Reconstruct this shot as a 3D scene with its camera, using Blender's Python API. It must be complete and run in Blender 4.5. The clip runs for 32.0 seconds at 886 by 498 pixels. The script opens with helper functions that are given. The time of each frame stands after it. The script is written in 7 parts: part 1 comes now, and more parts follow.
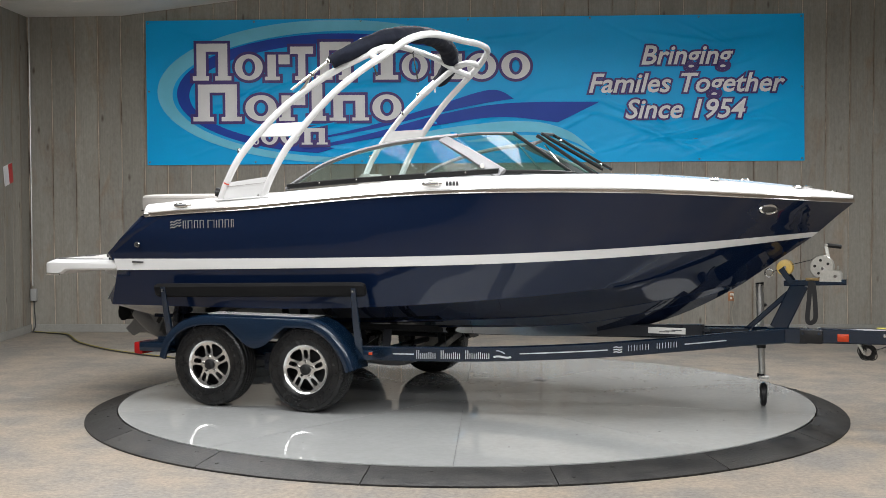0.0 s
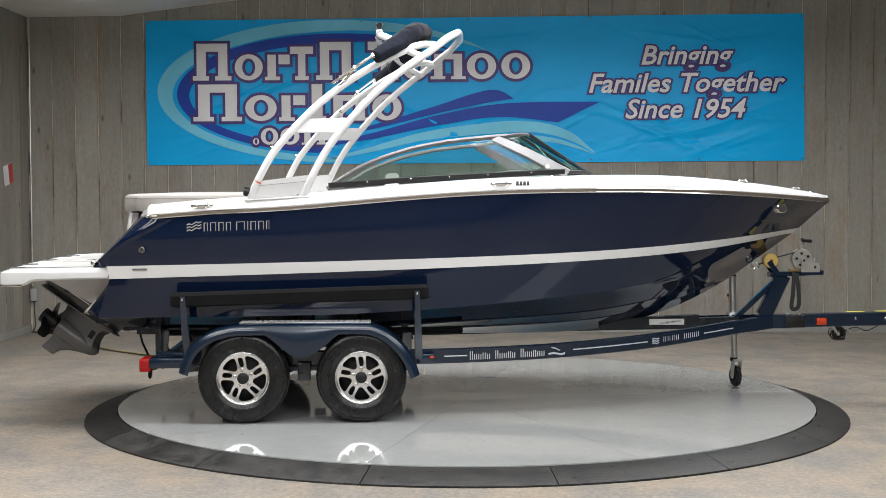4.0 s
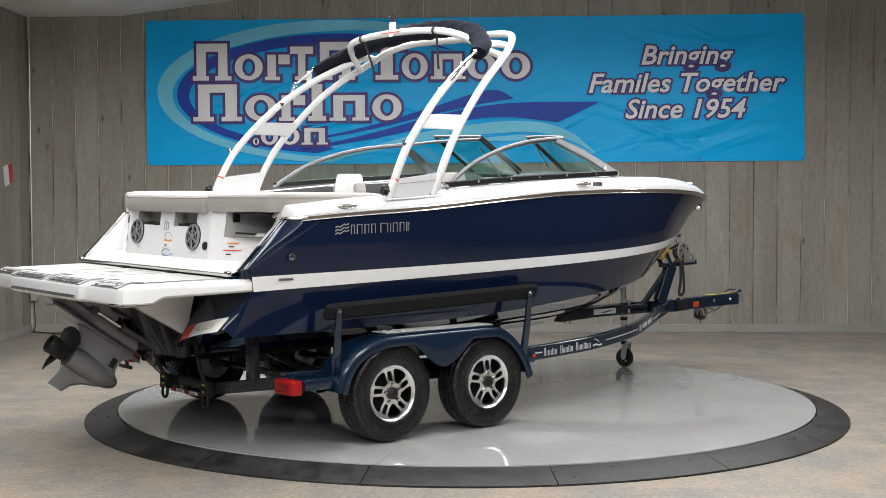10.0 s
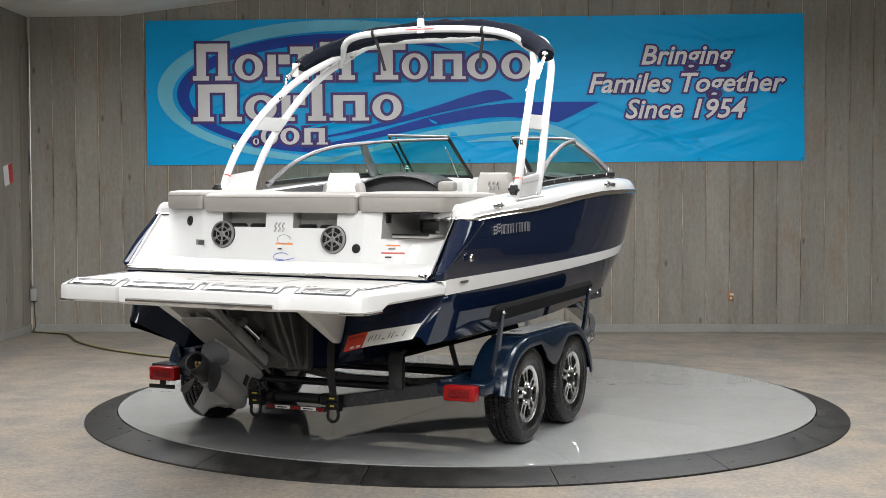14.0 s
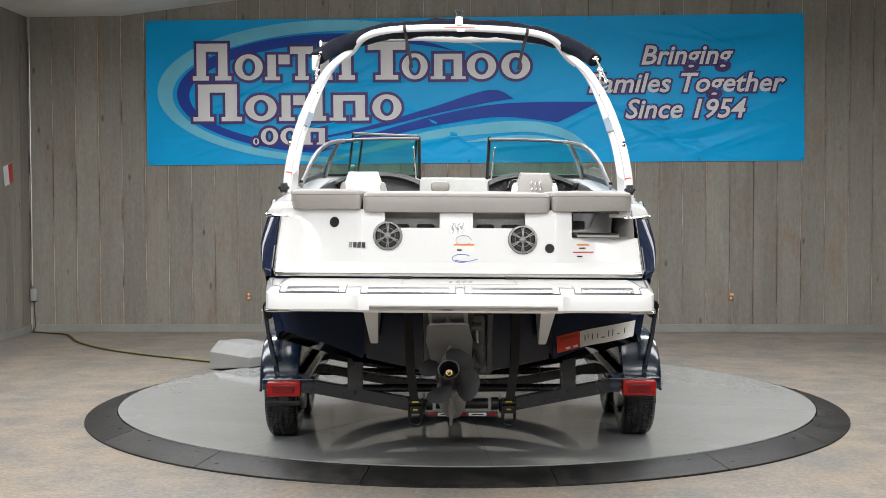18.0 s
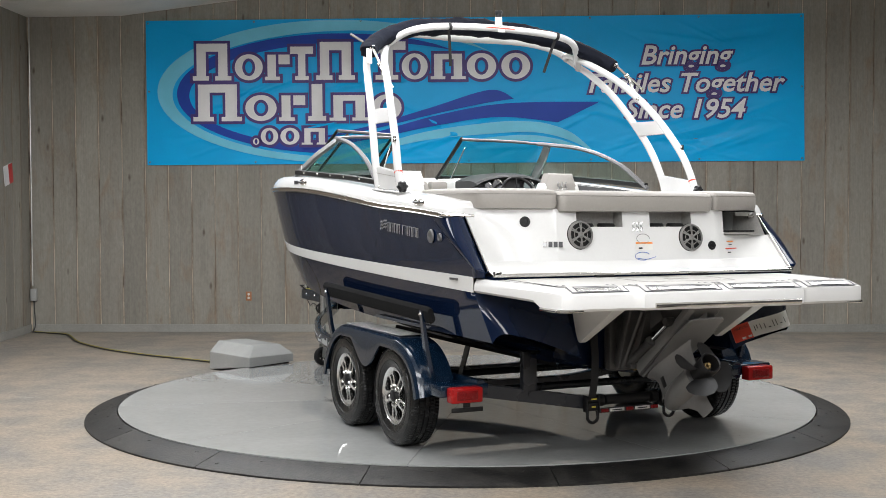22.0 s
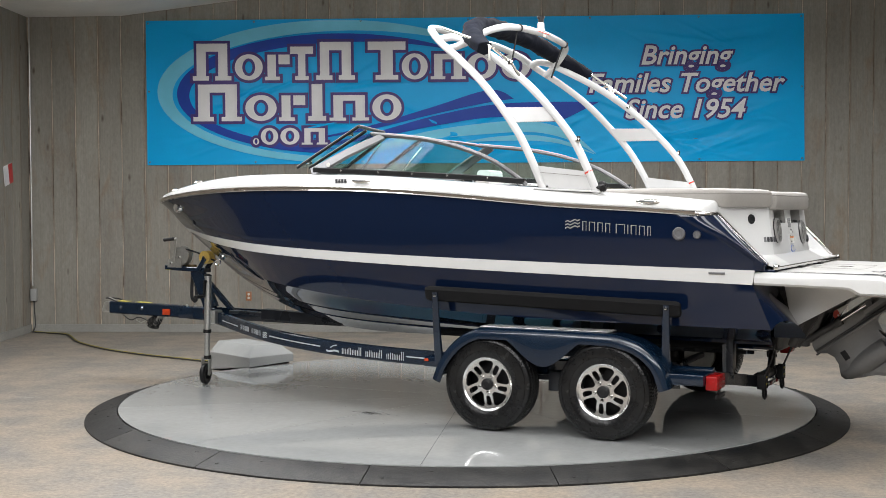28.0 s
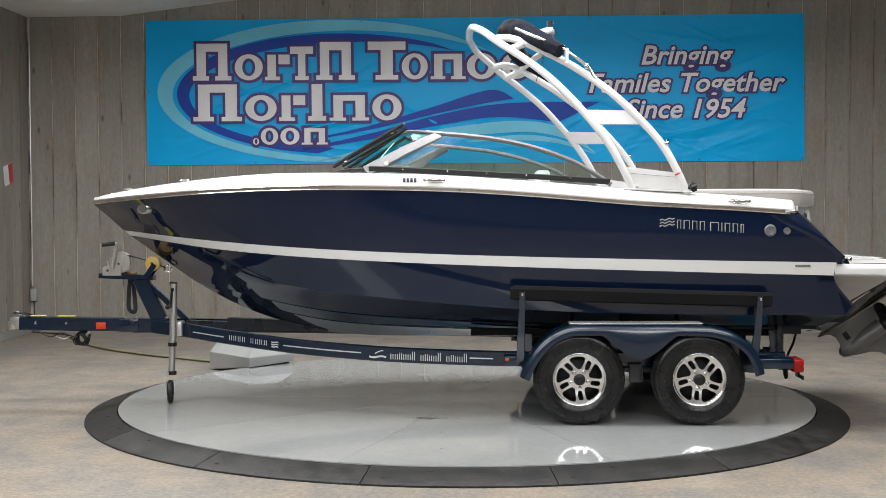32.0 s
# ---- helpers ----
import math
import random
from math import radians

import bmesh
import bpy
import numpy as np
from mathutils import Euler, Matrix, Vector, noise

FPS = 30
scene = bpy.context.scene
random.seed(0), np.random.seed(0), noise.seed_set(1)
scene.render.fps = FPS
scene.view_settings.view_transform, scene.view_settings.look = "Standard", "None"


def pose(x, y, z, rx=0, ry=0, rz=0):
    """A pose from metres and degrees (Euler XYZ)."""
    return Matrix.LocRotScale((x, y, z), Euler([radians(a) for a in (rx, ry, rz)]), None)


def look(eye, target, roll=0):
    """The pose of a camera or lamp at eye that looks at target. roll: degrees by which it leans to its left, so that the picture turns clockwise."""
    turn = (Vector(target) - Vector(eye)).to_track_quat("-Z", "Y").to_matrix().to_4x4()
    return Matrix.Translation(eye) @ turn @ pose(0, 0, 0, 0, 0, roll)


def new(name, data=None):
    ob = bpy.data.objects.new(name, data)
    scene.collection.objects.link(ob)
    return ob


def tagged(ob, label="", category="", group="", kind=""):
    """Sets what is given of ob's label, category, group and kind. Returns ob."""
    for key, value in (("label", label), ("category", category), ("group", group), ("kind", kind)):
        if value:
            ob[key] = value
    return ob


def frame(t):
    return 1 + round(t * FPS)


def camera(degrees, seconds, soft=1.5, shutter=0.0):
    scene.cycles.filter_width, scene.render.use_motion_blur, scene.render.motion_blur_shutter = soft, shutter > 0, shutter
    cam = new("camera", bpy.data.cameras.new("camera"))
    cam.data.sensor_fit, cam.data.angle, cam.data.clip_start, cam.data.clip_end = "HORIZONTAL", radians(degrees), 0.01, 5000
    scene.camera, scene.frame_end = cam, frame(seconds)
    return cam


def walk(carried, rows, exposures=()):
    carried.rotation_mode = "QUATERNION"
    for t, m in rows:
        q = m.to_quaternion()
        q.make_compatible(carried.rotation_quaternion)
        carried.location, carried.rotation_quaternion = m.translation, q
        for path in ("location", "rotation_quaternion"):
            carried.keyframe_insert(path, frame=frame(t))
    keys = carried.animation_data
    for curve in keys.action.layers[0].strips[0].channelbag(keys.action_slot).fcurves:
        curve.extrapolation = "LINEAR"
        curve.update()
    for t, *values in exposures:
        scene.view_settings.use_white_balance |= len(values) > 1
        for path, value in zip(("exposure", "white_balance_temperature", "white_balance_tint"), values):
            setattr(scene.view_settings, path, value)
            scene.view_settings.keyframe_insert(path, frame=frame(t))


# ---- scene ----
SECONDS = 32.0
cam = camera(38.165, SECONDS, soft=0.6)
EYE = (0.0, -10.8, 1.749)
AIM = (EYE[0] - 0.01719, EYE[1] + 0.9991, EYE[2] - 0.03889)
walk(cam, [(0, look(EYE, AIM, -0.16)), (SECONDS, look(EYE, AIM, -0.16))], [(0, 0.04), (SECONDS, 0.04)])

# ---- light: unseen ceiling panels over and before the turntable, added up-lamps, and a faint grey surround ----
world = bpy.data.worlds.new("showroom_air")
scene.world = world
world.use_nodes = True
world.node_tree.nodes["Background"].inputs["Color"].default_value = (0.75, 0.85, 1.0, 1)
world.node_tree.nodes["Background"].inputs["Strength"].default_value = 0.05


def panel_lamp(x, y, z, w, d, watts, tilt=0.0, colour=(0.978, 0.985, 1.005)):
    lamp = bpy.data.lights.new("unseen_panel_light", "AREA")
    lamp.shape, lamp.size, lamp.size_y, lamp.energy, lamp.color = "RECTANGLE", w, d, watts, colour
    ob = new("unseen_panel_light", lamp)
    ob.matrix_world = pose(x, y, z, tilt)
    tagged(ob, "unseen white rectangular lamp panel near the ceiling", "ceiling light", "ceiling lights")
    return ob


for lx, share_ in ((-3.2, 1.06), (0.0, 1.0), (3.2, 0.93)):
    for ly, lz, watts, lean in ((1.3, 3.8, 104, 0), (-1.6, 3.8, 80, 0), (-5.4, 3.8, 80, 0), (-9.2, 3.7, 97, 18)):
        panel_lamp(lx, ly, lz, 2.6, 1.1, watts * 1.03 * share_, lean)
        # upward twin, added to brighten the ceiling and the bounce from it
        panel_lamp(lx, ly, lz + 0.06, 2.6, 0.9, watts * 0.27 * share_, 180)

# ---- mesh tools ----
IDENT = Matrix.Identity(4)


def herm(table, x):
    """Smooth curve through (x, value) pairs."""
    n = len(table)
    if x <= table[0][0]:
        return table[0][1]
    if x >= table[-1][0]:
        return table[-1][1]
    k = 0
    while table[k + 1][0] < x:
        k += 1

    def slope(i):
        a, b = max(i - 1, 0), min(i + 1, n - 1)
        return (table[b][1] - table[a][1]) / (table[b][0] - table[a][0])
    x0, y0 = table[k]
    x1, y1 = table[k + 1]
    h = x1 - x0
    u = (x - x0) / h
    return ((2 * u ** 3 - 3 * u ** 2 + 1) * y0 + (u ** 3 - 2 * u ** 2 + u) * h * slope(k)
            + (-2 * u ** 3 + 3 * u ** 2) * y1 + (u ** 3 - u ** 2) * h * slope(k + 1))


def smooth_path(pts, per=6, closed=False):
    """Catmull-Rom points along pts."""
    pts = [Vector(p) for p in pts]
    n = len(pts)
    out = []
    for i in range(n if closed else n - 1):
        if closed:
            a, b, c, e = pts[i - 1], pts[i], pts[(i + 1) % n], pts[(i + 2) % n]
        else:
            a, b, c, e = pts[max(i - 1, 0)], pts[i], pts[i + 1], pts[min(i + 2, n - 1)]
        for j in range(per):
            u = j / per
            out.append(0.5 * ((2 * b) + (c - a) * u + (2 * a - 5 * b + 4 * c - e) * u * u + (3 * b - a - 3 * c + e) * u ** 3))
    if not closed:
        out.append(pts[-1])
    return out


def loft(bm, rows, close_u=False, close_v=False):
    grid = [[bm.verts.new(p) for p in row] for row in rows]
    nr, nc = len(grid), len(grid[0])
    for i in range(nr if close_v else nr - 1):
        for j in range(nc if close_u else nc - 1):
            a, b = grid[i], grid[(i + 1) % nr]
            q = [a[j], a[(j + 1) % nc], b[(j + 1) % nc], b[j]]
            if len({tuple(v.co) for v in q}) >= 3:
                try:
                    bm.faces.new(q)
                except ValueError:
                    pass
    return grid


def sweep(bm, pts, section, up=(0, 0, 1), caps=True, closed=False, scale=None):
    """A section of (side, up) pairs swept along pts, its up kept near the given one."""
    pts = [Vector(p) for p in pts]
    rows, n = [], len(pts)
    for i, p in enumerate(pts):
        a = pts[(i - 1) % n if closed else max(i - 1, 0)]
        b = pts[(i + 1) % n if closed else min(i + 1, n - 1)]
        t = (b - a).normalized()
        side = t.cross(Vector(up))
        side = side.normalized() if side.length > 1e-6 else Vector((1, 0, 0))
        v = side.cross(t).normalized()
        k = scale[i] if scale else 1.0
        rows.append([p + side * s * k + v * h * k for s, h in section])
    g = loft(bm, rows, close_u=True, close_v=closed)
    if caps and not closed:
        bm.faces.new(g[0][::-1])
        bm.faces.new(g[-1])


def ring(r, n=10, flat=1.0):
    return [(r * math.cos(2 * math.pi * i / n), flat * r * math.sin(2 * math.pi * i / n)) for i in range(n)]


def rect(w, h, c=0.0):
    w, h = w / 2, h / 2
    if not c:
        return [(-w, -h), (w, -h), (w, h), (-w, h)]
    return [(-w + c, -h), (w - c, -h), (w, -h + c), (w, h - c), (w - c, h), (-w + c, h), (-w, h - c), (-w, -h + c)]


def tube(bm, pts, r, n=10, up=(0, 0, 1), closed=False, scale=None, flat=1.0):
    sweep(bm, pts, ring(r, n, flat), up, True, closed, scale)


def rod(bm, a, b, r, n=10, r2=None):
    a, b = Vector(a), Vector(b)
    up = (0, 0, 1) if abs((b - a).normalized().z) < 0.9 else (1, 0, 0)
    sweep(bm, [a, b], ring(r, n), up, True, False, [1, (r2 / r) if r2 is not None else 1])


def beam(bm, a, b, w, h, c=0.004, up=None):
    a, b = Vector(a), Vector(b)
    if up is None:
        up = (0, 0, 1) if abs((b - a).normalized().z) < 0.9 else (1, 0, 0)
    sweep(bm, [a, b], rect(w, h, c), up)


def block(bm, centre, size, bev=0.0, m=None, seg=2):
    bb = bmesh.new()
    bmesh.ops.create_cube(bb, size=1.0)
    for v in bb.verts:
        v.co = Vector((v.co.x * size[0], v.co.y * size[1], v.co.z * size[2]))
    if bev:
        bmesh.ops.bevel(bb, geom=bb.edges[:] + bb.verts[:], offset=bev, segments=seg, affect="EDGES", profile=0.5)
    mm = (m or IDENT)
    merge(bm, bb, Matrix.Translation(centre) @ mm)


def merge(bm, other, m=IDENT):
    vs = {}
    for v in other.verts:
        vs[v] = bm.verts.new(m @ v.co)
    for f in other.faces:
        try:
            bm.faces.new([vs[v] for v in f.verts])
        except ValueError:
            pass
    other.free()


def lathe(bm, prof, m=IDENT, n=32, closed=False):
    """(radius, height) pairs turned round the local z axis."""
    rows = []
    for i in range(n):
        a = 2 * math.pi * i / n
        rows.append([m @ Vector((r * math.cos(a), r * math.sin(a), h)) for r, h in prof])
    loft(bm, rows, close_u=closed, close_v=True)


def plate(bm, outline, thick, m=IDENT):
    """A flat outline of (x, y) pairs, thick along local z from 0, at the pose m."""
    lo = [bm.verts.new(m @ Vector((x, y, 0))) for x, y in outline]
    hi = [bm.verts.new(m @ Vector((x, y, thick))) for x, y in outline]
    n = len(outline)
    bm.faces.new(lo[::-1])
    bm.faces.new(hi)
    for i in range(n):
        bm.faces.new([lo[i], lo[(i + 1) % n], hi[(i + 1) % n], hi[i]])


def ellipse(cx, cy, rx, ry, n=40, a0=0, a1=360):
    return [(cx + rx * math.cos(radians(a0 + (a1 - a0) * i / n)), cy + ry * math.sin(radians(a0 + (a1 - a0) * i / n)))
            for i in range(n + (0 if a1 - a0 == 360 else 1))]


def axes(o, x, y):
    """A pose with the origin o, whose local x and y point the given ways."""
    x = Vector(x).normalized()
    z = x.cross(Vector(y)).normalized()
    y = z.cross(x)
    return Matrix(((x.x, y.x, z.x, o[0]), (x.y, y.y, z.y, o[1]), (x.z, y.z, z.z, o[2]), (0, 0, 0, 1)))


BASES = {}


def mesh_of(bm, name, material, base=(0, 0, 0), sharp=32):
    bmesh.ops.remove_doubles(bm, verts=bm.verts[:], dist=1e-5)
    bmesh.ops.recalc_face_normals(bm, faces=bm.faces[:])
    bmesh.ops.translate(bm, verts=bm.verts[:], vec=-Vector(base))
    me = bpy.data.meshes.new(name)
    bm.to_mesh(me)
    bm.free()
    me.materials.append(material)
    me.polygons.foreach_set("use_smooth", [True] * len(me.polygons))
    me.set_sharp_from_angle(angle=radians(sharp))
    return me


def thing(name, label, category, base=(0, 0, 0), group="", kind=""):
    ob = new(name)
    ob.empty_display_size = 0.2
    ob.location = base
    BASES[ob.name] = Vector(base)
    return tagged(ob, label, category, group, kind)


def part(name, bm, material, parent, label="", sharp=32):
    base = BASES[parent.name]
    ob = new(name, mesh_of(bm, name, material, base, sharp))
    BASES[ob.name] = base
    ob.parent = parent
    return tagged(ob, label)


def solid(name, bm, material, label, category="", kind="", group="", base=(0, 0, 0), sharp=32):
    """A top-level thing that is one mesh."""
    ob = new(name, mesh_of(bm, name, material, base, sharp))
    ob.location = base
    BASES[ob.name] = Vector(base)
    return tagged(ob, label, category, group, kind)


def share(name, me, parent, m, label=""):
    """One more piece on a mesh that others share, at the pose m in its thing's space."""
    ob = new(name, me)
    ob.parent = parent
    ob.matrix_basis = m
    BASES[ob.name] = Vector((0, 0, 0))
    return tagged(ob, label)


def lettering(name, words, size, m, material, parent, shear=0.0, bold=0.0, depth=0.001, label="", align="CENTER", width=1.0):
    cu = bpy.data.curves.new(name, "FONT")
    cu.body, cu.size, cu.shear, cu.offset, cu.extrude, cu.align_x = words, size, shear, bold, depth, align
    cu.resolution_u = 3
    cu.materials.append(material)
    ob = new(name, cu)
    ob.parent = parent
    ob.matrix_basis = m @ Matrix.Diagonal((width, 1, 1, 1))
    BASES[ob.name] = Vector((0, 0, 0))
    return tagged(ob, label)


# ---- materials ----
def node(nt, kind, **inputs):
    n = nt.nodes.new(kind)
    for k, v in inputs.items():
        n.inputs[k.replace("_", " ")].default_value = v
    return n


def surface(name, colour, rough=0.5, metal=0.0, second=None, scale=3.0, mix=(0.35, 0.65), fine=60.0, fine_amount=0.15,
            bump=0.0, bump_scale=80.0, rough_var=0.08, stretch=(1, 1, 1), coat=0.0, spread=0.0, spec=0.5, coat_rough=0.03, deep=4.0,
            marks=None):
    """Procedural surface: two colours blended by a large noise, a fine grain, roughness variation and relief."""
    m = bpy.data.materials.new(name)
    m.use_nodes = True
    nt = m.node_tree
    b = nt.nodes["Principled BSDF"]
    b.inputs["Roughness"].default_value, b.inputs["Metallic"].default_value = rough, metal
    b.inputs["Specular IOR Level"].default_value = spec
    b.inputs["Coat Weight"].default_value, b.inputs["Coat Roughness"].default_value = coat, coat_rough
    co = nt.nodes.new("ShaderNodeTexCoord")
    mp = nt.nodes.new("ShaderNodeMapping")
    mp.inputs["Scale"].default_value = stretch
    nt.links.new(co.outputs["Object"], mp.inputs["Vector"])
    vec = mp.outputs["Vector"]
    if spread:
        info = nt.nodes.new("ShaderNodeObjectInfo")
        add = nt.nodes.new("ShaderNodeVectorMath")
        add.operation = "MULTIPLY_ADD"
        add.inputs[1].default_value = (37, 17, 53)
        nt.links.new(info.outputs["Random"], add.inputs[0])
        nt.links.new(vec, add.inputs[2])
        vec = add.outputs["Vector"]
    big = node(nt, "ShaderNodeTexNoise", Scale=scale, Detail=5.0 if deep < 5 else 9.0, Roughness=0.6 if deep < 5 else 0.72)
    small = node(nt, "ShaderNodeTexNoise", Scale=fine, Detail=deep, Roughness=0.6 if deep < 5 else 0.72)
    for t in (big, small):
        nt.links.new(vec, t.inputs["Vector"])
    second = second or tuple(c * 0.85 for c in colour)
    ramp = nt.nodes.new("ShaderNodeMapRange")
    ramp.inputs["From Min"].default_value, ramp.inputs["From Max"].default_value = mix
    nt.links.new(big.outputs["Fac"], ramp.inputs["Value"])
    blend = nt.nodes.new("ShaderNodeMix")
    blend.data_type = "RGBA"
    blend.inputs["A"].default_value, blend.inputs["B"].default_value = (*colour, 1), (*second, 1)
    nt.links.new(ramp.outputs["Result"], blend.inputs["Factor"])
    fr = nt.nodes.new("ShaderNodeMapRange")
    fr.inputs["From Min"].default_value, fr.inputs["From Max"].default_value = 0.25, 0.75
    fr.inputs["To Min"].default_value, fr.inputs["To Max"].default_value = 1 - fine_amount, 1 + fine_amount
    nt.links.new(small.outputs["Fac"], fr.inputs["Value"])
    value = fr.outputs["Result"]
    if spread:
        sp = nt.nodes.new("ShaderNodeMapRange")
        sp.inputs["To Min"].default_value, sp.inputs["To Max"].default_value = 1 - spread, 1 + spread
        nt.links.new(info.outputs["Random"], sp.inputs["Value"])
        mu = nt.nodes.new("ShaderNodeMath")
        mu.operation = "MULTIPLY"
        nt.links.new(value, mu.inputs[0])
        nt.links.new(sp.outputs["Result"], mu.inputs[1])
        value = mu.outputs["Value"]
    hsv = nt.nodes.new("ShaderNodeHueSaturation")
    tint = blend.outputs["Result"]
    if marks:                                   # sparse pale scratches and scrapes
        far = node(nt, "ShaderNodeTexNoise", Scale=2.3, Detail=9.0, Roughness=0.7, Distortion=1.5)
        nt.links.new(vec, far.inputs["Vector"])
        cut = nt.nodes.new("ShaderNodeMapRange")
        for k, v in zip(("From Min", "From Max", "To Min", "To Max"), (0.64, 0.72, 0.0, 0.7)):
            cut.inputs[k].default_value = v
        nt.links.new(far.outputs["Fac"], cut.inputs["Value"])
        over = nt.nodes.new("ShaderNodeMix")
        over.data_type = "RGBA"
        over.inputs["B"].default_value = (*marks, 1)
        nt.links.new(cut.outputs["Result"], over.inputs["Factor"])
        nt.links.new(tint, over.inputs["A"])
        tint = over.outputs["Result"]
    nt.links.new(tint, hsv.inputs["Color"])
    nt.links.new(value, hsv.inputs["Value"])
    nt.links.new(hsv.outputs["Color"], b.inputs["Base Color"])
    rr = nt.nodes.new("ShaderNodeMapRange")
    rr.inputs["To Min"].default_value, rr.inputs["To Max"].default_value = max(rough - rough_var, 0.01), min(rough + rough_var, 1)
    nt.links.new(big.outputs["Fac"], rr.inputs["Value"])
    nt.links.new(rr.outputs["Result"], b.inputs["Roughness"])
    if bump:
        bt = node(nt, "ShaderNodeTexNoise", Scale=bump_scale, Detail=3.0)
        nt.links.new(vec, bt.inputs["Vector"])
        bp = nt.nodes.new("ShaderNodeBump")
        bp.inputs["Strength"].default_value, bp.inputs["Distance"].default_value = bump, 0.01
        nt.links.new(bt.outputs["Fac"], bp.inputs["Height"])
        nt.links.new(bp.outputs["Normal"], b.inputs["Normal"])
    return m


def pane_glass(name, tint, rough=0.0):
    m = bpy.data.materials.new(name)
    m.use_nodes = True
    nt = m.node_tree
    nt.nodes.remove(nt.nodes["Principled BSDF"])
    tr = node(nt, "ShaderNodeBsdfTransparent", Color=(*tint, 1))
    gl = node(nt, "ShaderNodeBsdfGlossy", Roughness=rough)
    lw = node(nt, "ShaderNodeLayerWeight", Blend=0.5)
    pw = nt.nodes.new("ShaderNodeMath")
    pw.operation = "POWER"
    pw.inputs[1].default_value = 5.0
    fr = nt.nodes.new("ShaderNodeMath")
    fr.operation = "MULTIPLY_ADD"
    fr.inputs[1].default_value, fr.inputs[2].default_value = 0.26, 0.02
    nt.links.new(lw.outputs["Facing"], pw.inputs[0])
    nt.links.new(pw.outputs["Value"], fr.inputs[0])
    mx = nt.nodes.new("ShaderNodeMixShader")
    nt.links.new(fr.outputs["Value"], mx.inputs["Fac"])
    nt.links.new(tr.outputs["BSDF"], mx.inputs[1])
    nt.links.new(gl.outputs["BSDF"], mx.inputs[2])
    nt.links.new(mx.outputs["Shader"], nt.nodes["Material Output"].inputs["Surface"])
    return m


def weathered_wood(name):
    """Thin grey-green stain on boards, worn to brown along the board edges, with knots, grain and drips."""
    m = bpy.data.materials.new(name)
    m.use_nodes = True
    nt = m.node_tree
    b = nt.nodes["Principled BSDF"]
    b.inputs["Roughness"].default_value, b.inputs["Specular IOR Level"].default_value = 0.7, 0.3
    co = nt.nodes.new("ShaderNodeTexCoord")
    info = nt.nodes.new("ShaderNodeObjectInfo")
    off = nt.nodes.new("ShaderNodeVectorMath")
    off.operation = "MULTIPLY_ADD"
    off.inputs[1].default_value = (37, 17, 53)
    nt.links.new(info.outputs["Random"], off.inputs[0])
    nt.links.new(co.outputs["Object"], off.inputs[2])

    def scaled(s):
        v = nt.nodes.new("ShaderNodeMapping")
        v.inputs["Scale"].default_value = s
        nt.links.new(off.outputs["Vector"], v.inputs["Vector"])
        return v.outputs["Vector"]

    def noise_of(s, detail=5.0, rough=0.6, distort=0.0):
        n = node(nt, "ShaderNodeTexNoise", Scale=1.0, Detail=detail, Roughness=rough, Distortion=distort)
        nt.links.new(scaled(s), n.inputs["Vector"])
        return n.outputs["Fac"]

    def span(v, a0, a1, b0=0.0, b1=1.0):
        r = nt.nodes.new("ShaderNodeMapRange")
        for k, val in zip(("From Min", "From Max", "To Min", "To Max"), (a0, a1, b0, b1)):
            r.inputs[k].default_value = val
        nt.links.new(v, r.inputs["Value"])
        return r.outputs["Result"]

    def calc(op, p, q):
        c = nt.nodes.new("ShaderNodeMath")
        c.operation = op
        for k, v in enumerate((p, q)):
            if isinstance(v, (int, float)):
                c.inputs[k].default_value = v
            else:
                nt.links.new(v, c.inputs[k])
        return c.outputs["Value"]

    def blend(f, p, q):
        x = nt.nodes.new("ShaderNodeMix")
        x.data_type = "RGBA"
        nt.links.new(f, x.inputs["Factor"])
        for k, v in (("A", p), ("B", q)):
            if isinstance(v, tuple):
                x.inputs[k].default_value = (*v, 1)
            else:
                nt.links.new(v, x.inputs[k])
        return x.outputs["Result"]

    sep = nt.nodes.new("ShaderNodeSeparateXYZ")
    nt.links.new(co.outputs["Object"], sep.inputs["Vector"])
    edge = span(calc("ABSOLUTE", sep.outputs["X"], 0.0), 0.125, 0.152)
    worn = calc("ADD", calc("MULTIPLY", edge, 0.22), noise_of((3.5, 3.5, 0.8), 7, 0.68, 0.5))
    tone = blend(span(noise_of((2.0, 2.0, 0.22), 4), 0.35, 0.65), (0.292, 0.277, 0.240), (0.225, 0.212, 0.187))
    tone = blend(span(worn, 0.54, 0.82, 0.0, 0.8), tone, (0.20, 0.148, 0.105))
    tone = blend(span(noise_of((4.2, 4.2, 1.3), 6, 0.62, 0.8), 0.56, 0.70, 0.0, 0.42), tone, (0.245, 0.160, 0.098))
    tone = blend(span(noise_of((5.0, 5.0, 1.0), 5, 0.6, 0.3), 0.60, 0.72, 0.0, 0.35), tone, (0.33, 0.325, 0.30))
    knot = nt.nodes.new("ShaderNodeTexVoronoi")
    knot.inputs["Scale"].default_value = 1.0
    nt.links.new(scaled((4.5, 0.0, 1.7)), knot.inputs["Vector"])
    tone = blend(span(knot.outputs["Distance"], 0.11, 0.03, 0.0, 0.75), tone, (0.075, 0.052, 0.037))
    grain = span(noise_of((70, 70, 1.6), 5, 0.7, 0.3), 0.3, 0.7, 0.91, 1.09)
    speck = span(noise_of((30, 30, 14), 7, 0.78), 0.3, 0.7, 0.84, 1.16)
    each = span(info.outputs["Random"], 0, 1, 0.9, 1.1)
    hsv = nt.nodes.new("ShaderNodeHueSaturation")
    nt.links.new(tone, hsv.inputs["Color"])
    nt.links.new(calc("MULTIPLY", calc("MULTIPLY", grain, speck), each), hsv.inputs["Value"])
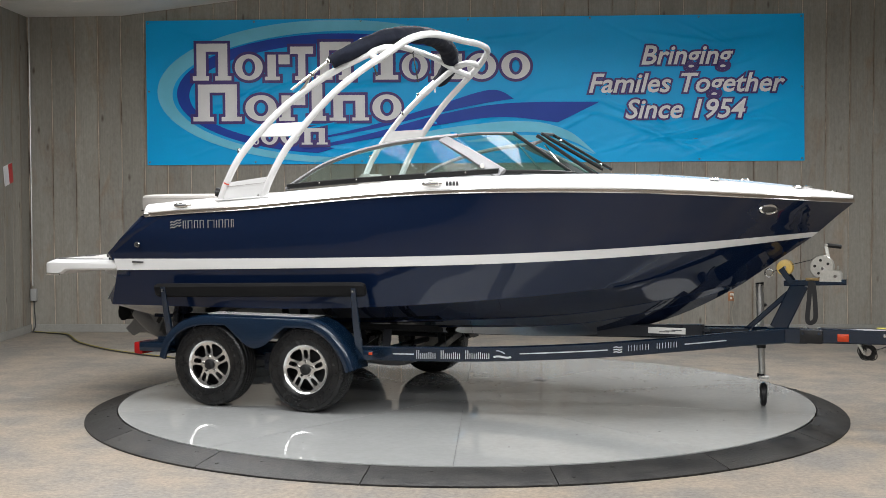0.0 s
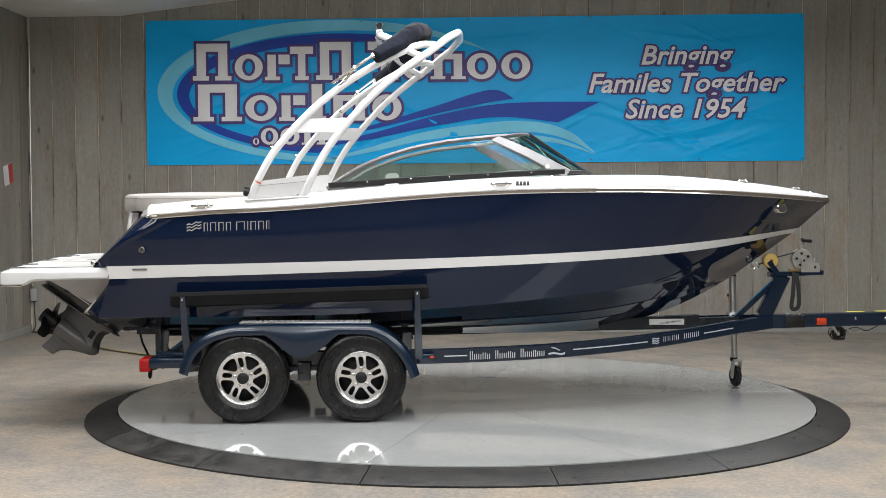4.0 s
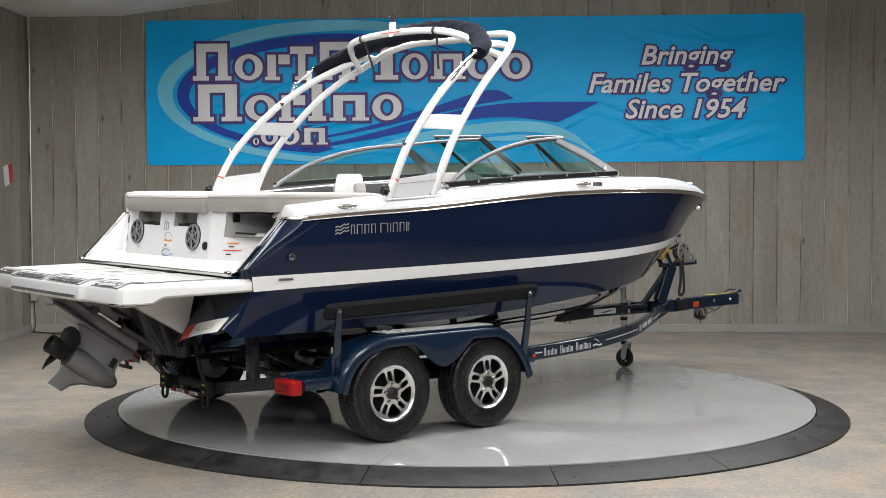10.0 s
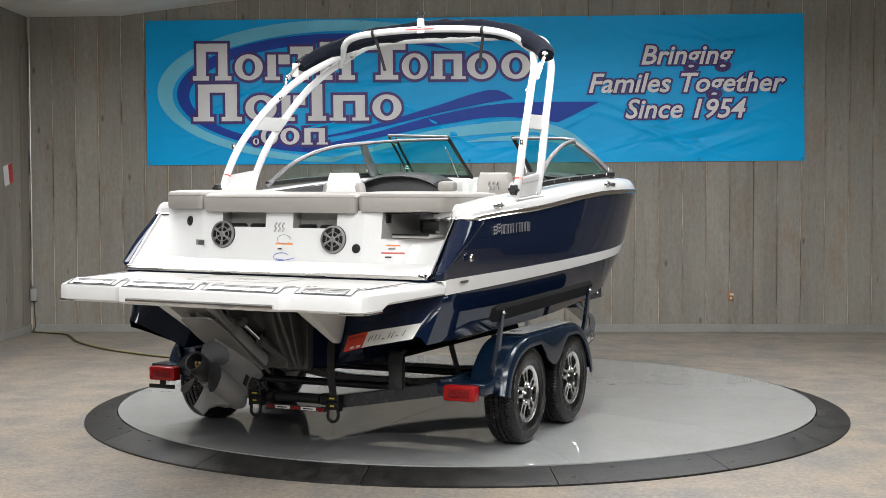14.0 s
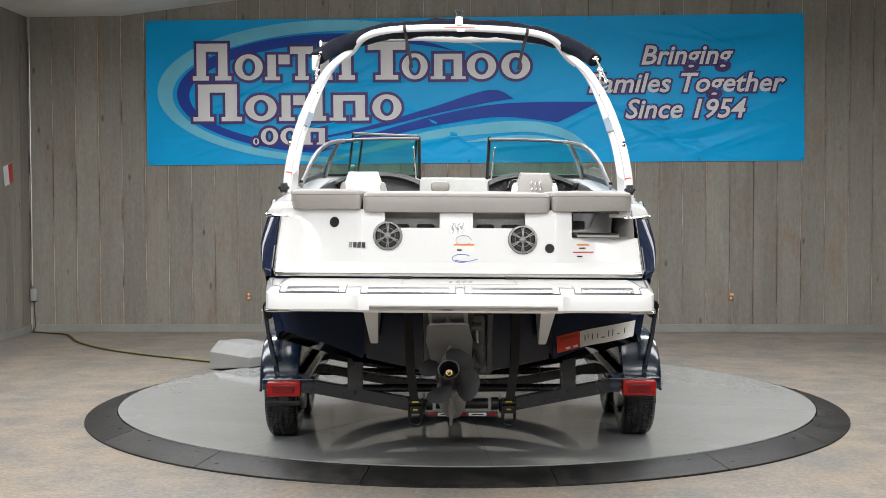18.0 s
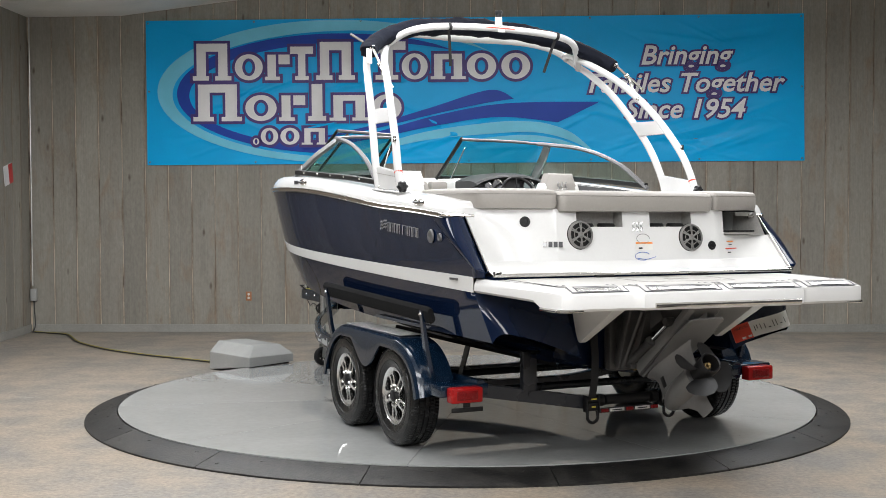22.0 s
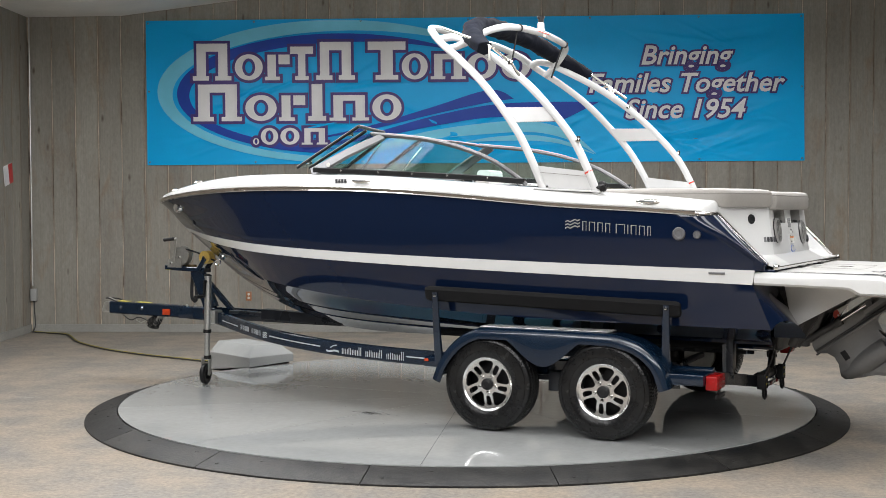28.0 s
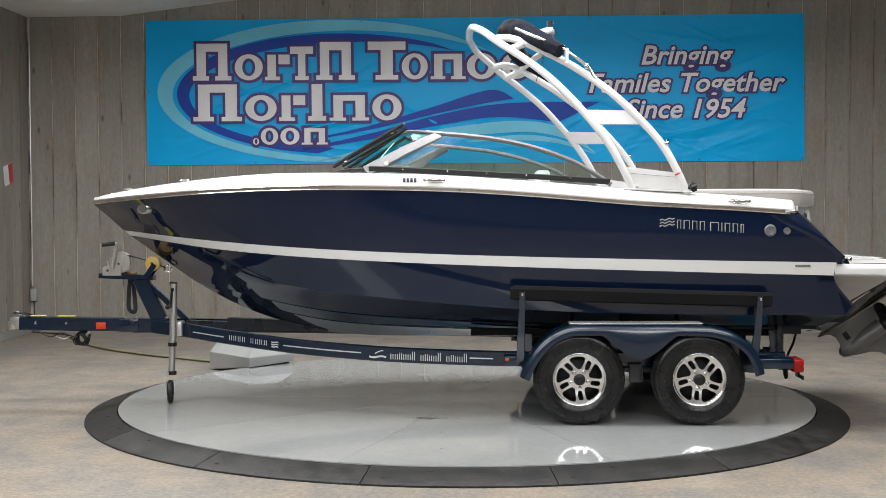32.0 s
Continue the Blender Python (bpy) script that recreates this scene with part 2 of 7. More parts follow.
    nt.links.new(hsv.outputs["Color"], b.inputs["Base Color"])
    bp = nt.nodes.new("ShaderNodeBump")
    bp.inputs["Strength"].default_value, bp.inputs["Distance"].default_value = 0.3, 0.004
    nt.links.new(grain, bp.inputs["Height"])
    nt.links.new(bp.outputs["Normal"], b.inputs["Normal"])
    return m


M_PLANK = weathered_wood("weathered_plank")
# for the unseen back wall, made pale to add grey reflections and bounce
M_SOUTH = surface("unseen_wall_pale", (0.62, 0.61, 0.60), 0.7, second=(0.45, 0.44, 0.43), scale=1.5, fine_amount=0.05)
# for walls out of view, darkened to keep reflections in the hull dark
M_FARWALL = surface("unseen_wall_dark", (0.075, 0.075, 0.075), 0.8, second=(0.06, 0.058, 0.055), scale=0.6, fine=20)
M_GROOVE = surface("plank_groove", (0.10, 0.075, 0.055), 0.9, second=(0.52, 0.44, 0.35), scale=1.1, mix=(0.40, 0.58), fine=9, fine_amount=0.4)
M_BASE = surface("baseboard_paint", (0.29, 0.285, 0.262), 0.6, scale=2)
M_CEIL = surface("ceiling_white", (0.75, 0.74, 0.71), 0.8, second=(0.66, 0.65, 0.62), scale=1.2, fine_amount=0.04)
M_CONCRETE = surface("polished_concrete", (0.325, 0.272, 0.214), 0.36, second=(0.222, 0.206, 0.186), scale=1.6, mix=(0.41, 0.58), fine=30.0, fine_amount=0.55,
                     bump=0.06, bump_scale=40, rough_var=0.2, deep=6.0, marks=(0.52, 0.50, 0.47))
M_PLATE = surface("grey_deck_paint", (0.385, 0.394, 0.388), 0.03, second=(0.35, 0.359, 0.353), scale=1.6, fine=22, fine_amount=0.06, rough_var=0.02, spread=0.03, coat=0.25, coat_rough=0.015)
M_RUBBER = surface("black_rubber_ramp", (0.011, 0.0107, 0.0105), 0.5, second=(0.036, 0.034, 0.031), scale=6, mix=(0.42, 0.62), stretch=(1, 1, 1), fine=34, fine_amount=0.6,
                   bump=0.25, bump_scale=60, spread=0.25, deep=8.0, rough_var=0.2, spec=0.35, marks=(0.085, 0.080, 0.074))
M_GREYBOX = surface("grey_painted_steel", (0.36, 0.365, 0.355), 0.45, scale=3, fine_amount=0.04)
M_BLACK = surface("black_plastic", (0.011, 0.011, 0.0115), 0.42, scale=8, spec=0.3)
M_VINYL = surface("banner_blue", (0.0, 0.42, 0.86), 0.34, second=(0.0, 0.39, 0.81), scale=1.4, fine_amount=0.03, rough_var=0.05, spec=0.2)
M_VINYL_LIGHT = surface("banner_light_blue", (0.19, 0.62, 0.83), 0.32, scale=1.4, fine_amount=0.03, spec=0.14)
M_VINYL_NAVY = surface("banner_purple_blue", (0.02, 0.065, 0.40), 0.32, scale=1.4, fine_amount=0.03, spec=0.14)
M_VINYL_PURPLE = surface("banner_purple", (0.075, 0.045, 0.20), 0.32, scale=1.4, fine_amount=0.03, spec=0.2)
M_VINYL_WHITE = surface("banner_white", (0.82, 0.81, 0.82), 0.32, scale=1.4, fine_amount=0.03, spec=0.14)
M_OUTLET = surface("brown_outlet_plate", (0.36, 0.15, 0.06), 0.4)
M_IVORY = surface("ivory_plastic", (0.7, 0.66, 0.58), 0.4)
M_SIGNRED = surface("red_sign_print", (0.5, 0.03, 0.03), 0.4)
M_STEEL = surface("galvanised_steel", (0.55, 0.55, 0.53), 0.4, 0.9, fine_amount=0.15)
M_CABLE = surface("cable_jacket", (0.03, 0.03, 0.03), 0.5)
M_CABLE_Y = surface("yellow_cable_jacket", (0.34, 0.29, 0.055), 0.55)

# ---- room ----
WALL_YAW = radians(-0.7)
WALL_Y = 5.99


def wall_y(x):
    return WALL_Y + math.tan(WALL_YAW) * x


TOP = 5.2
ROOM = (-5.76, 7.2, -15.0)       # left wall, right wall, wall behind the camera


def plain_wall(name, a, b, z0, z1, thick, material, label):
    bm = bmesh.new()
    a, b = Vector(a), Vector(b)
    t = (b - a).normalized()
    nrm = Vector((-t.y, t.x, 0)) * thick
    pts = [a, b, b + nrm, a + nrm]
    lo = [bm.verts.new((p.x, p.y, z0)) for p in pts]
    hi = [bm.verts.new((p.x, p.y, z1)) for p in pts]
    bm.faces.new(lo[::-1])
    bm.faces.new(hi)
    for i in range(4):
        bm.faces.new([lo[i], lo[(i + 1) % 4], hi[(i + 1) % 4], hi[i]])
    ob = solid(name, bm, material, label, "wall", "structure")
    BASES[ob.name] = Vector((0, 0, 0))
    return ob


wall_north = plain_wall("wall_north", (ROOM[1], wall_y(ROOM[1]) + 0.005, 0), (ROOM[0] - 0.3, wall_y(ROOM[0]) + 0.005, 0), 0, TOP, -0.16, M_GROOVE,
                        "weathered grey-brown vertical plank wall behind the banner")
wall_west = plain_wall("wall_west", (ROOM[0] - 0.005, wall_y(ROOM[0]), 0), (ROOM[0] - 0.005, ROOM[2], 0), 0, TOP, -0.16, M_GROOVE,
                       "weathered grey-brown vertical plank side wall")
wall_east = plain_wall("wall_east", (ROOM[1], ROOM[2], 0), (ROOM[1], wall_y(ROOM[1]), 0), 0, TOP, -0.16, M_FARWALL, "unseen closing side wall, kept dark for dark hull reflections")
wall_south = plain_wall("wall_south", (ROOM[0], ROOM[2], 0), (ROOM[1], ROOM[2], 0), 0, TOP, -0.16, M_SOUTH, "unseen closing wall behind the viewer, pale to brighten hull reflections")

floor = bmesh.new()
block(floor, (0.7, -4.5, -0.05), (13.4, 21.6, 0.1))
solid("floor", floor, M_CONCRETE, "blotchy tan and grey polished concrete floor", "floor", "structure")

ceil = bmesh.new()
prof = [(-6.0, 4.155), (-4.5, 4.165), (-3.0, 4.355), (0.9, 4.86), (4.8, 4.36), (7.4, 4.2)]
loft(ceil, [[(x, -15.2, z) for x, z in prof], [(x, 6.3, z) for x, z in prof], [(x, 6.3, z + 0.1) for x, z in prof],
            [(x, -15.2, z + 0.1) for x, z in prof]], close_v=True)
for sy in (4.8, 3.6, 2.4, 1.2):
    for i in range(len(prof) - 1):
        beam(ceil, (prof[i][0], sy, prof[i][1] + 0.0005), (prof[i + 1][0], sy, prof[i + 1][1] + 0.0005), 0.012, 0.006, 0)
solid("ceiling", ceil, M_CEIL, "white sloping ceiling panels with fine joints", "ceiling", "structure")

# turning platform: ten sectors and a hub; a fixed rubber ramp round it
DISC_Z, R_IN, R_OUT = 0.082, 2.854, 3.112
tt = thing("turntable", "round light grey glossy painted turntable with ten sector plates", "turntable", (0, 0, 0))
bm = bmesh.new()
lathe(bm, [(0.0, 0.004), (R_IN - 0.03, 0.004), (R_IN - 0.03, 0.055), (R_IN - 0.03, DISC_Z - 0.008), (0.0, DISC_Z - 0.008)], n=120)
part("turntable_base", bm, M_BLACK, tt, "dark steel base under the plates")
bm = bmesh.new()
gap = 0.0016
outline = []
for i in range(13):
    a = radians(2 + 36.0 * i / 12)
    outline.append((R_IN * math.cos(a), R_IN * math.sin(a)))
inner = [(0.3 * math.cos(radians(2 + 36 * (1 - i / 4))), 0.3 * math.sin(radians(2 + 36 * (1 - i / 4)))) for i in range(5)]
poly = outline + inner
shr = []
for x, y in poly:
    a = math.atan2(y, x) - radians(20)
    r = math.hypot(x, y)
    lim = radians(18) - gap / r
    a = max(-lim, min(lim, a)) + radians(20)
    shr.append((r * math.cos(a), r * math.sin(a)))
plate(bm, shr, 0.008, Matrix.Translation((0, 0, DISC_Z - 0.008)))
sector = mesh_of(bm, "sector_plate", M_PLATE)
for k in range(10):
    share("sector_plate", sector, tt, pose(0, 0, 0, 0, 0, 36 * k))
bm = bmesh.new()
lathe(bm, [(0.0, DISC_Z), (0.297, DISC_Z), (0.298, DISC_Z - 0.008)], n=48)
part("hub_plate", bm, M_PLATE, tt)
# scuffs, dark dry stains on the paint
M_SCUFF = surface("dark_scuff", (0.05, 0.048, 0.045), 0.6)
bm = bmesh.new()
rng = random.Random(5)
for k in range(90):
    a, r = rng.uniform(0, 6.28), abs(rng.gauss(0, 0.05))
    x, y = 0.283 + 3.0 * r * math.cos(a) * 0.6, 1.105 + r * math.sin(a) * 0.6
    s = rng.uniform(0.002, 0.009)
    plate(bm, ellipse(x, y, s * rng.uniform(1, 3), s * 0.6, 6), 0.0008, Matrix.Translation((0, 0, DISC_Z)))
for k in range(70):
    a, r = rng.uniform(0, 6.28), 2.8 * math.sqrt(rng.random())
    s = rng.uniform(0.002, 0.006)
    plate(bm, ellipse(r * math.cos(a), r * math.sin(a), s * 1.6, s * 0.7, 6), 0.0008, Matrix.Translation((0, 0, DISC_Z)))
tagged(part("scuff_marks", bm, M_SCUFF, tt, "dark scuffs and specks on the paint"), kind="stuff")

ramp = thing("turntable_ramp", "black rubber ramp ring round the turntable, scuffed", "ramp", (0, 0, 0))
bm = bmesh.new()
rows = []
for i in range(9):
    a = radians(-79.5 + 0.06 + (22.5 - 0.12) * i / 8)
    rows.append([Vector((r * math.cos(a), r * math.sin(a), z)) for r, z in
                 ((R_IN + 0.006, 0.0), (R_IN + 0.006, DISC_Z - 0.012), (R_IN + 0.012, DISC_Z - 0.006), (R_IN + 0.03, DISC_Z - 0.006),
                  (R_OUT - 0.012, 0.017), (R_OUT, 0.012), (R_OUT, 0.0))])
g = loft(bm, rows, close_u=True)
bm.faces.new(g[0][::-1])
bm.faces.new(g[-1])
for i in (0, 1, 3):
    for j, rr_ in enumerate((2.93,) if i else (3.03,)):
        a = radians(-79.5 + 22.5 * (i + 0.4) / 4)
        z = DISC_Z - 0.006 - (rr_ - R_IN - 0.03) / (R_OUT - R_IN - 0.042) * (DISC_Z - 0.023)
        lathe(bm, [(0.0, 0.004), (0.011, 0.003), (0.013, 0.0)], Matrix.Translation((rr_ * math.cos(a), rr_ * math.sin(a), z)), 8)
seg = mesh_of(bm, "ramp_segment", M_RUBBER)
for k in range(16):
    share("ramp_segment", seg, ramp, pose(0, 0, 0, 0, 0, 22.5 * k))

# grey cover box on the floor beside the ramp
box_t = thing("cable_box", "grey painted steel cover box with chamfered top on the floor", "box", (-2.1, 3.0, 0))
bm = bmesh.new()
foot = [(-2.64, 2.34), (-2.137, 1.79), (-1.752, 2.18), (-2.255, 2.73)]
top = [(-2.577, 2.51), (-2.131, 2.02), (-1.895, 2.19), (-2.33, 2.69)]
low = (0.0, 0.087, 0.105, 0.0)
rows = [[Vector((x, y, z)) for (x, y), z in zip(foot, low)], [Vector((x, y, 0.183)) for x, y in foot], [Vector((x, y, 0.28)) for x, y in top]]
g = loft(bm, rows, close_u=True)
bm.faces.new(g[0][::-1])
bm.faces.new(g[-1])
bmesh.ops.bevel(bm, geom=[e for e in bm.edges if len(e.link_faces) == 2], offset=0.004, segments=1, affect="EDGES")
part("cover", bm, M_GREYBOX, box_t, sharp=15)
# black plate gives the gap under the cover its shade by colour
bm = bmesh.new()
plate(bm, [(-2.14, 1.83), (-1.80, 2.175), (-2.25, 2.66), (-2.40, 2.50)], 0.02, Matrix.Translation((0, 0, 0.0865)))
part("gap_filler", bm, M_BLACK, box_t, "black filler for the shade in the gap over the platform edge")

cable = thing("floor_cable", "black and yellow power cable lying on the concrete floor", "cable", (-4.5, 4.5, 0))
pts = smooth_path([(-5.70, 5.9, 0.02), (-5.45, 5.82, 0.012), (-5.15, 5.60, 0.012), (-4.75, 4.75, 0.012), (-4.2, 4.0, 0.012), (-3.6, 3.45, 0.012), (-3.0, 3.02, 0.012), (-2.6, 2.72, 0.012)], 6)
bm = bmesh.new()
tube(bm, pts, 0.008, 8)
part("cord", bm, M_CABLE, cable, "black cord")
bm = bmesh.new()
tube(bm, [p + Vector((0.015, 0.03, 0.0)) for p in pts], 0.009, 8)
part("cord", bm, M_CABLE_Y, cable, "dull yellow cord")

# wall planks, each a piece of its wall
PLANK_W = 0.3065
bm = bmesh.new()
block(bm, (0, 0, 0), (PLANK_W - 0.008, 0.03, TOP), 0.002, None, 1)
plank = mesh_of(bm, "plank", M_PLANK)
x = -5.745 + PLANK_W / 2
while x < ROOM[1]:
    share("plank", plank, wall_north, pose(x, wall_y(x) + 0.015, TOP / 2, 0, 0, -0.7))
    x += PLANK_W
y = wall_y(ROOM[0]) - PLANK_W / 2 - 0.005
while y > 1.0:
    share("plank", plank, wall_west, pose(ROOM[0] - 0.015, y, TOP / 2, 0, 0, 90))
    y -= PLANK_W
# unseen rest of the side wall, in the same darkened tone
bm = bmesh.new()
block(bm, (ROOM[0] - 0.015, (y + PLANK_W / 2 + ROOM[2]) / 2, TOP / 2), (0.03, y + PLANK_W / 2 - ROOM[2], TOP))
part("unseen_wall_rest", bm, M_FARWALL, wall_west)
bm = bmesh.new()
block(bm, (0, 0, 0), (12.9, 0.018, 0.105), 0.003, None, 1)
base_n = solid("baseboard", bm, M_BASE, "low grey painted baseboard along the plank wall", "baseboard", "structure")
base_n.matrix_world = pose(0.72, wall_y(0.72) - 0.010, 0.0535, 0, 0, -0.7)
bm = bmesh.new()
block(bm, (0, 0, 0), (0.018, 8.0, 0.105), 0.003, None, 1)
base_w = solid("baseboard", bm, M_BASE, "low grey painted baseboard along the side wall", "baseboard", "structure")
base_w.location = (ROOM[0] + 0.010, wall_y(ROOM[0]) - 4.03, 0.0535)

for ox, oz in ((-2.855, 0.478), (3.47, 0.473)):
    out_t = thing("wall_outlet", "brown plate electrical outlet with two ivory sockets on the plank wall", "outlet", (ox, wall_y(ox), oz), "outlets on the plank wall")
    yw_ = wall_y(ox) - 0.006
    bm = bmesh.new()
    block(bm, (ox, yw_, oz), (0.075, 0.012, 0.12), 0.004)
    part("cover_plate", bm, M_OUTLET, out_t)
    for dz in (0.024, -0.024):
        bm = bmesh.new()
        lathe(bm, [(0.0, 0.004), (0.015, 0.004), (0.017, 0.0)], axes((ox, yw_ - 0.006, oz + dz), (1, 0, 0), (0, 0, 1)), 14)
        part("socket", bm, M_IVORY, out_t, "ivory socket face")

cord_t = thing("extension_cord", "thin ivory extension cord from the outlet along the baseboard", "cord", (3.47, 5.9, 0))
bm = bmesh.new()
block(bm, (3.485, wall_y(3.47) - 0.028, 0.497), (0.03, 0.035, 0.03), 0.008)
part("plug", bm, M_IVORY, cord_t)
bm = bmesh.new()
M_CORD = surface("dull_tan_cord", (0.34, 0.31, 0.25), 0.6)
tube(bm, smooth_path([(3.485, wall_y(3.47) - 0.04, 0.49), (3.50, 5.88, 0.42), (3.47, 5.885, 0.28), (3.485, 5.87, 0.14), (3.52, 5.85, 0.05), (3.62, 5.80, 0.008), (4.0, 5.76, 0.008), (4.5, 5.80, 0.008), (5.0, 5.78, 0.008),
                      (5.6, 5.79, 0.008), (6.6, 5.76, 0.008)], 6), 0.0045, 6)
part("cord", bm, M_CORD, cord_t)

conduit = thing("conduit", "thin grey electrical conduit with a switch box in the wall corner", "conduit", (-5.72, 5.98, 0))
bm = bmesh.new()
rod(bm, (-5.715, 6.0, 0.62), (-5.715, 6.0, 4.15), 0.011, 8)
part("pipe", bm, M_STEEL, conduit)
bm = bmesh.new()
block(bm, (-5.70, 6.0, 0.50), (0.08, 0.06, 0.16), 0.008)
part("switch_box", bm, M_GREYBOX, conduit)
bm = bmesh.new()
tube(bm, smooth_path([(-5.70, 6.0, 0.42), (-5.69, 5.99, 0.25), (-5.67, 5.96, 0.1), (-5.69, 5.91, 0.02)], 5), 0.008, 7)
part("cord", bm, M_CABLE, conduit)

sign = thing("wall_sign", "small white and red rectangular sign hung on the side wall", "sign", (ROOM[0] + 0.01, 5.26, 2.07))
ms = axes((ROOM[0] + 0.004, 5.265, 2.075), (0, 1, 0.21), (0, -0.06, 1))
bm = bmesh.new()
plate(bm, [(-0.15, -0.125), (0.15, -0.125), (0.15, 0.125), (-0.15, 0.125)], 0.006, ms)
part("board", bm, M_VINYL_WHITE, sign)
bm = bmesh.new()
plate(bm, [(0.01, -0.123), (0.148, -0.123), (0.148, 0.123), (0.01, 0.123)], 0.002, ms @ Matrix.Translation((0, 0, 0.007)))
part("red_field", bm, M_SIGNRED, sign)

# ---- banner on the wall ----
def on_banner(px, py):
    """The place on the banner's plane of a point of its printed layout, in layout units."""
    u = (px - 261) / 1163
    v = (py - (35 - 7 * u)) / (255 + 5 * u)
    xt, zt, xb, zb = -4.18 + 8.56 * u, 4.095 + 0.038 * u, -4.176 + 8.581 * u, 2.206 + 0.031 * u
    return xt + (xb - xt) * v, zt + (zb - zt) * v


banner = thing("banner", "wide blue vinyl wall banner with white slogan and swoosh print", "banner", (0.1, WALL_Y, 2.2))


def ripple(x, z):
    """Shallow folds of the hanging sheet, in metres towards the room."""
    u, v = (x + 4.18) / 8.56, (z - 2.21) / 1.89
    d_ = 0.0
    for k, (cx_, cz_, ang, wide, deep_) in enumerate(FOLDS):
        du, dv = x - cx_, z - cz_
        across = -math.sin(ang) * du + math.cos(ang) * dv
        along_ = math.cos(ang) * du + math.sin(ang) * dv
        d_ += deep_ * math.exp(-(across / wide) ** 2) * math.exp(-(along_ / 0.55) ** 2)
    return d_ * min(1.0, 8 * u, 8 * (1 - u), 6 * v, 6 * (1 - v))


rng = random.Random(12)
FOLDS = [(rng.uniform(-4.1, 4.3), rng.uniform(2.22, 2.9) if k % 3 else rng.uniform(3.0, 4.0), rng.choice((-1, 1, 1)) * rng.uniform(0.05, 0.6), rng.uniform(0.016, 0.04),
          rng.uniform(-0.010, 0.015)) for k in range(150)]

def print_flat(bm, pts, layer):
    bm.faces.new([bm.verts.new((*on_wall(px, py, layer),)) for px, py in pts])


def on_wall(px, py, layer):
    x, z = on_banner(px, py)
    return x, wall_y(x) - (0.022 + ripple(x, z) if layer == 0 else 0.034 + 0.003 * layer), z


def print_band(bm, one, two, layer, closed=False):
    loft(bm, [[on_wall(*p, layer) for p in one], [on_wall(*p, layer) for p in two]], close_u=closed)


bm = bmesh.new()
rows = []
for j in range(111):
    rows.append([Vector(on_wall(261 + 1163 * i / 460, (35 - 7 * i / 460) + (255 + 5 * i / 460) * j / 110, 0)) for i in range(461)])
g = loft(bm, rows)
part("vinyl_sheet", bm, M_VINYL, banner)


def crescent(c1, r1, c2, r2, a0, a1, n=60):
    one = [(c1[0] + r1[0] * math.cos(radians(a0 + (a1 - a0) * i / n)), c1[1] - r1[1] * math.sin(radians(a0 + (a1 - a0) * i / n))) for i in range(n + 1)]
    two = [(c2[0] + r2[0] * math.cos(radians(a0 + (a1 - a0) * i / n)), c2[1] - r2[1] * math.sin(radians(a0 + (a1 - a0) * i / n))) for i in range(n + 1)]
    return one, two


bm = bmesh.new()
print_band(bm, *crescent((602, 161), (321, 126), (630, 166), (322, 112), 38, 268), 1)
part("print_ellipse", bm, M_VINYL_LIGHT, banner, "pale blue elliptical swoosh")
bm = bmesh.new()
print_band(bm, *crescent((608, 165), (292, 106), (640, 168), (302, 94), 55, 262), 1)
part("print_ellipse", bm, M_VINYL_NAVY, banner, "dark violet-blue elliptical swoosh")


def wave(upper, lower, layer, material, label):
    w = bmesh.new()
    up_ = smooth_path([(*p, 0) for p in upper], 8)
    lo_ = smooth_path([(*p, 0) for p in lower], 8)
    print_band(w, [(p.x, p.y) for p in up_], [(p.x, p.y) for p in lo_], layer)
    part("print_wave", w, material, banner, label)


wave([(560, 244), (660, 222), (770, 190), (872, 160), (914, 175)], [(560, 246), (660, 229), (770, 203), (860, 184), (914, 176)], 1, M_VINYL_NAVY, "dark violet-blue wave")
wave([(540, 262), (660, 236), (780, 204), (900, 184), (1066, 182)], [(540, 265), (660, 246), (780, 222), (890, 208), (992, 218)], 1, M_VINYL_NAVY, "dark violet-blue wave")
wave([(560, 286), (660, 260), (760, 233), (880, 217), (940, 216), (980, 222), (1020, 239), (1058, 273)], [(560, 287), (660, 269), (760, 248), (880, 237), (940, 235), (980, 240), (1020, 253), (1058, 274)], 1, M_VINYL_LIGHT, "pale blue wave")
wave([(830, 251), (880, 243), (940, 240), (985, 246), (1020, 257), (1055, 273.5)], [(830, 252), (880, 250.5), (940, 250), (985, 254), (1020, 263), (1055, 274.5)], 1, M_VINYL_LIGHT, "pale blue wave")


# the dealer's mark: plain white shapes with violet edges, in the places of its characters
def mark_shape(kind, x0, y0, x1, y1):
    """Outlines of plain strokes in a character's slot."""
    w, h = x1 - x0, y1 - y0
    s = 0.24 * w
    if kind == "o":
        return [("ring", x0, y0, x1, y1, 0.27)]
    if kind == "l":
        return [("bar", x0 + 0.2 * w, y0, x1 - 0.2 * w, y1), ("bar", x0, y1 - 0.13 * h, x1, y1)]
    if kind == "t":
        return [("bar", x0 + 0.34 * w, y0, x1 - 0.34 * w, y1), ("bar", x0, y0, x1, y0 + 0.22 * h), ("bar", x0 + 0.2 * w, y1 - 0.12 * h, x1 - 0.2 * w, y1)]
    if kind == "r":
        return [("bar", x0 + 0.1 * w, y0, x0 + 0.1 * w + 0.34 * w, y1), ("bar", x0, y1 - 0.14 * h, x0 + 0.6 * w, y1), ("bar", x0 + 0.55 * w, y0, x1, y0 + 0.38 * h)]
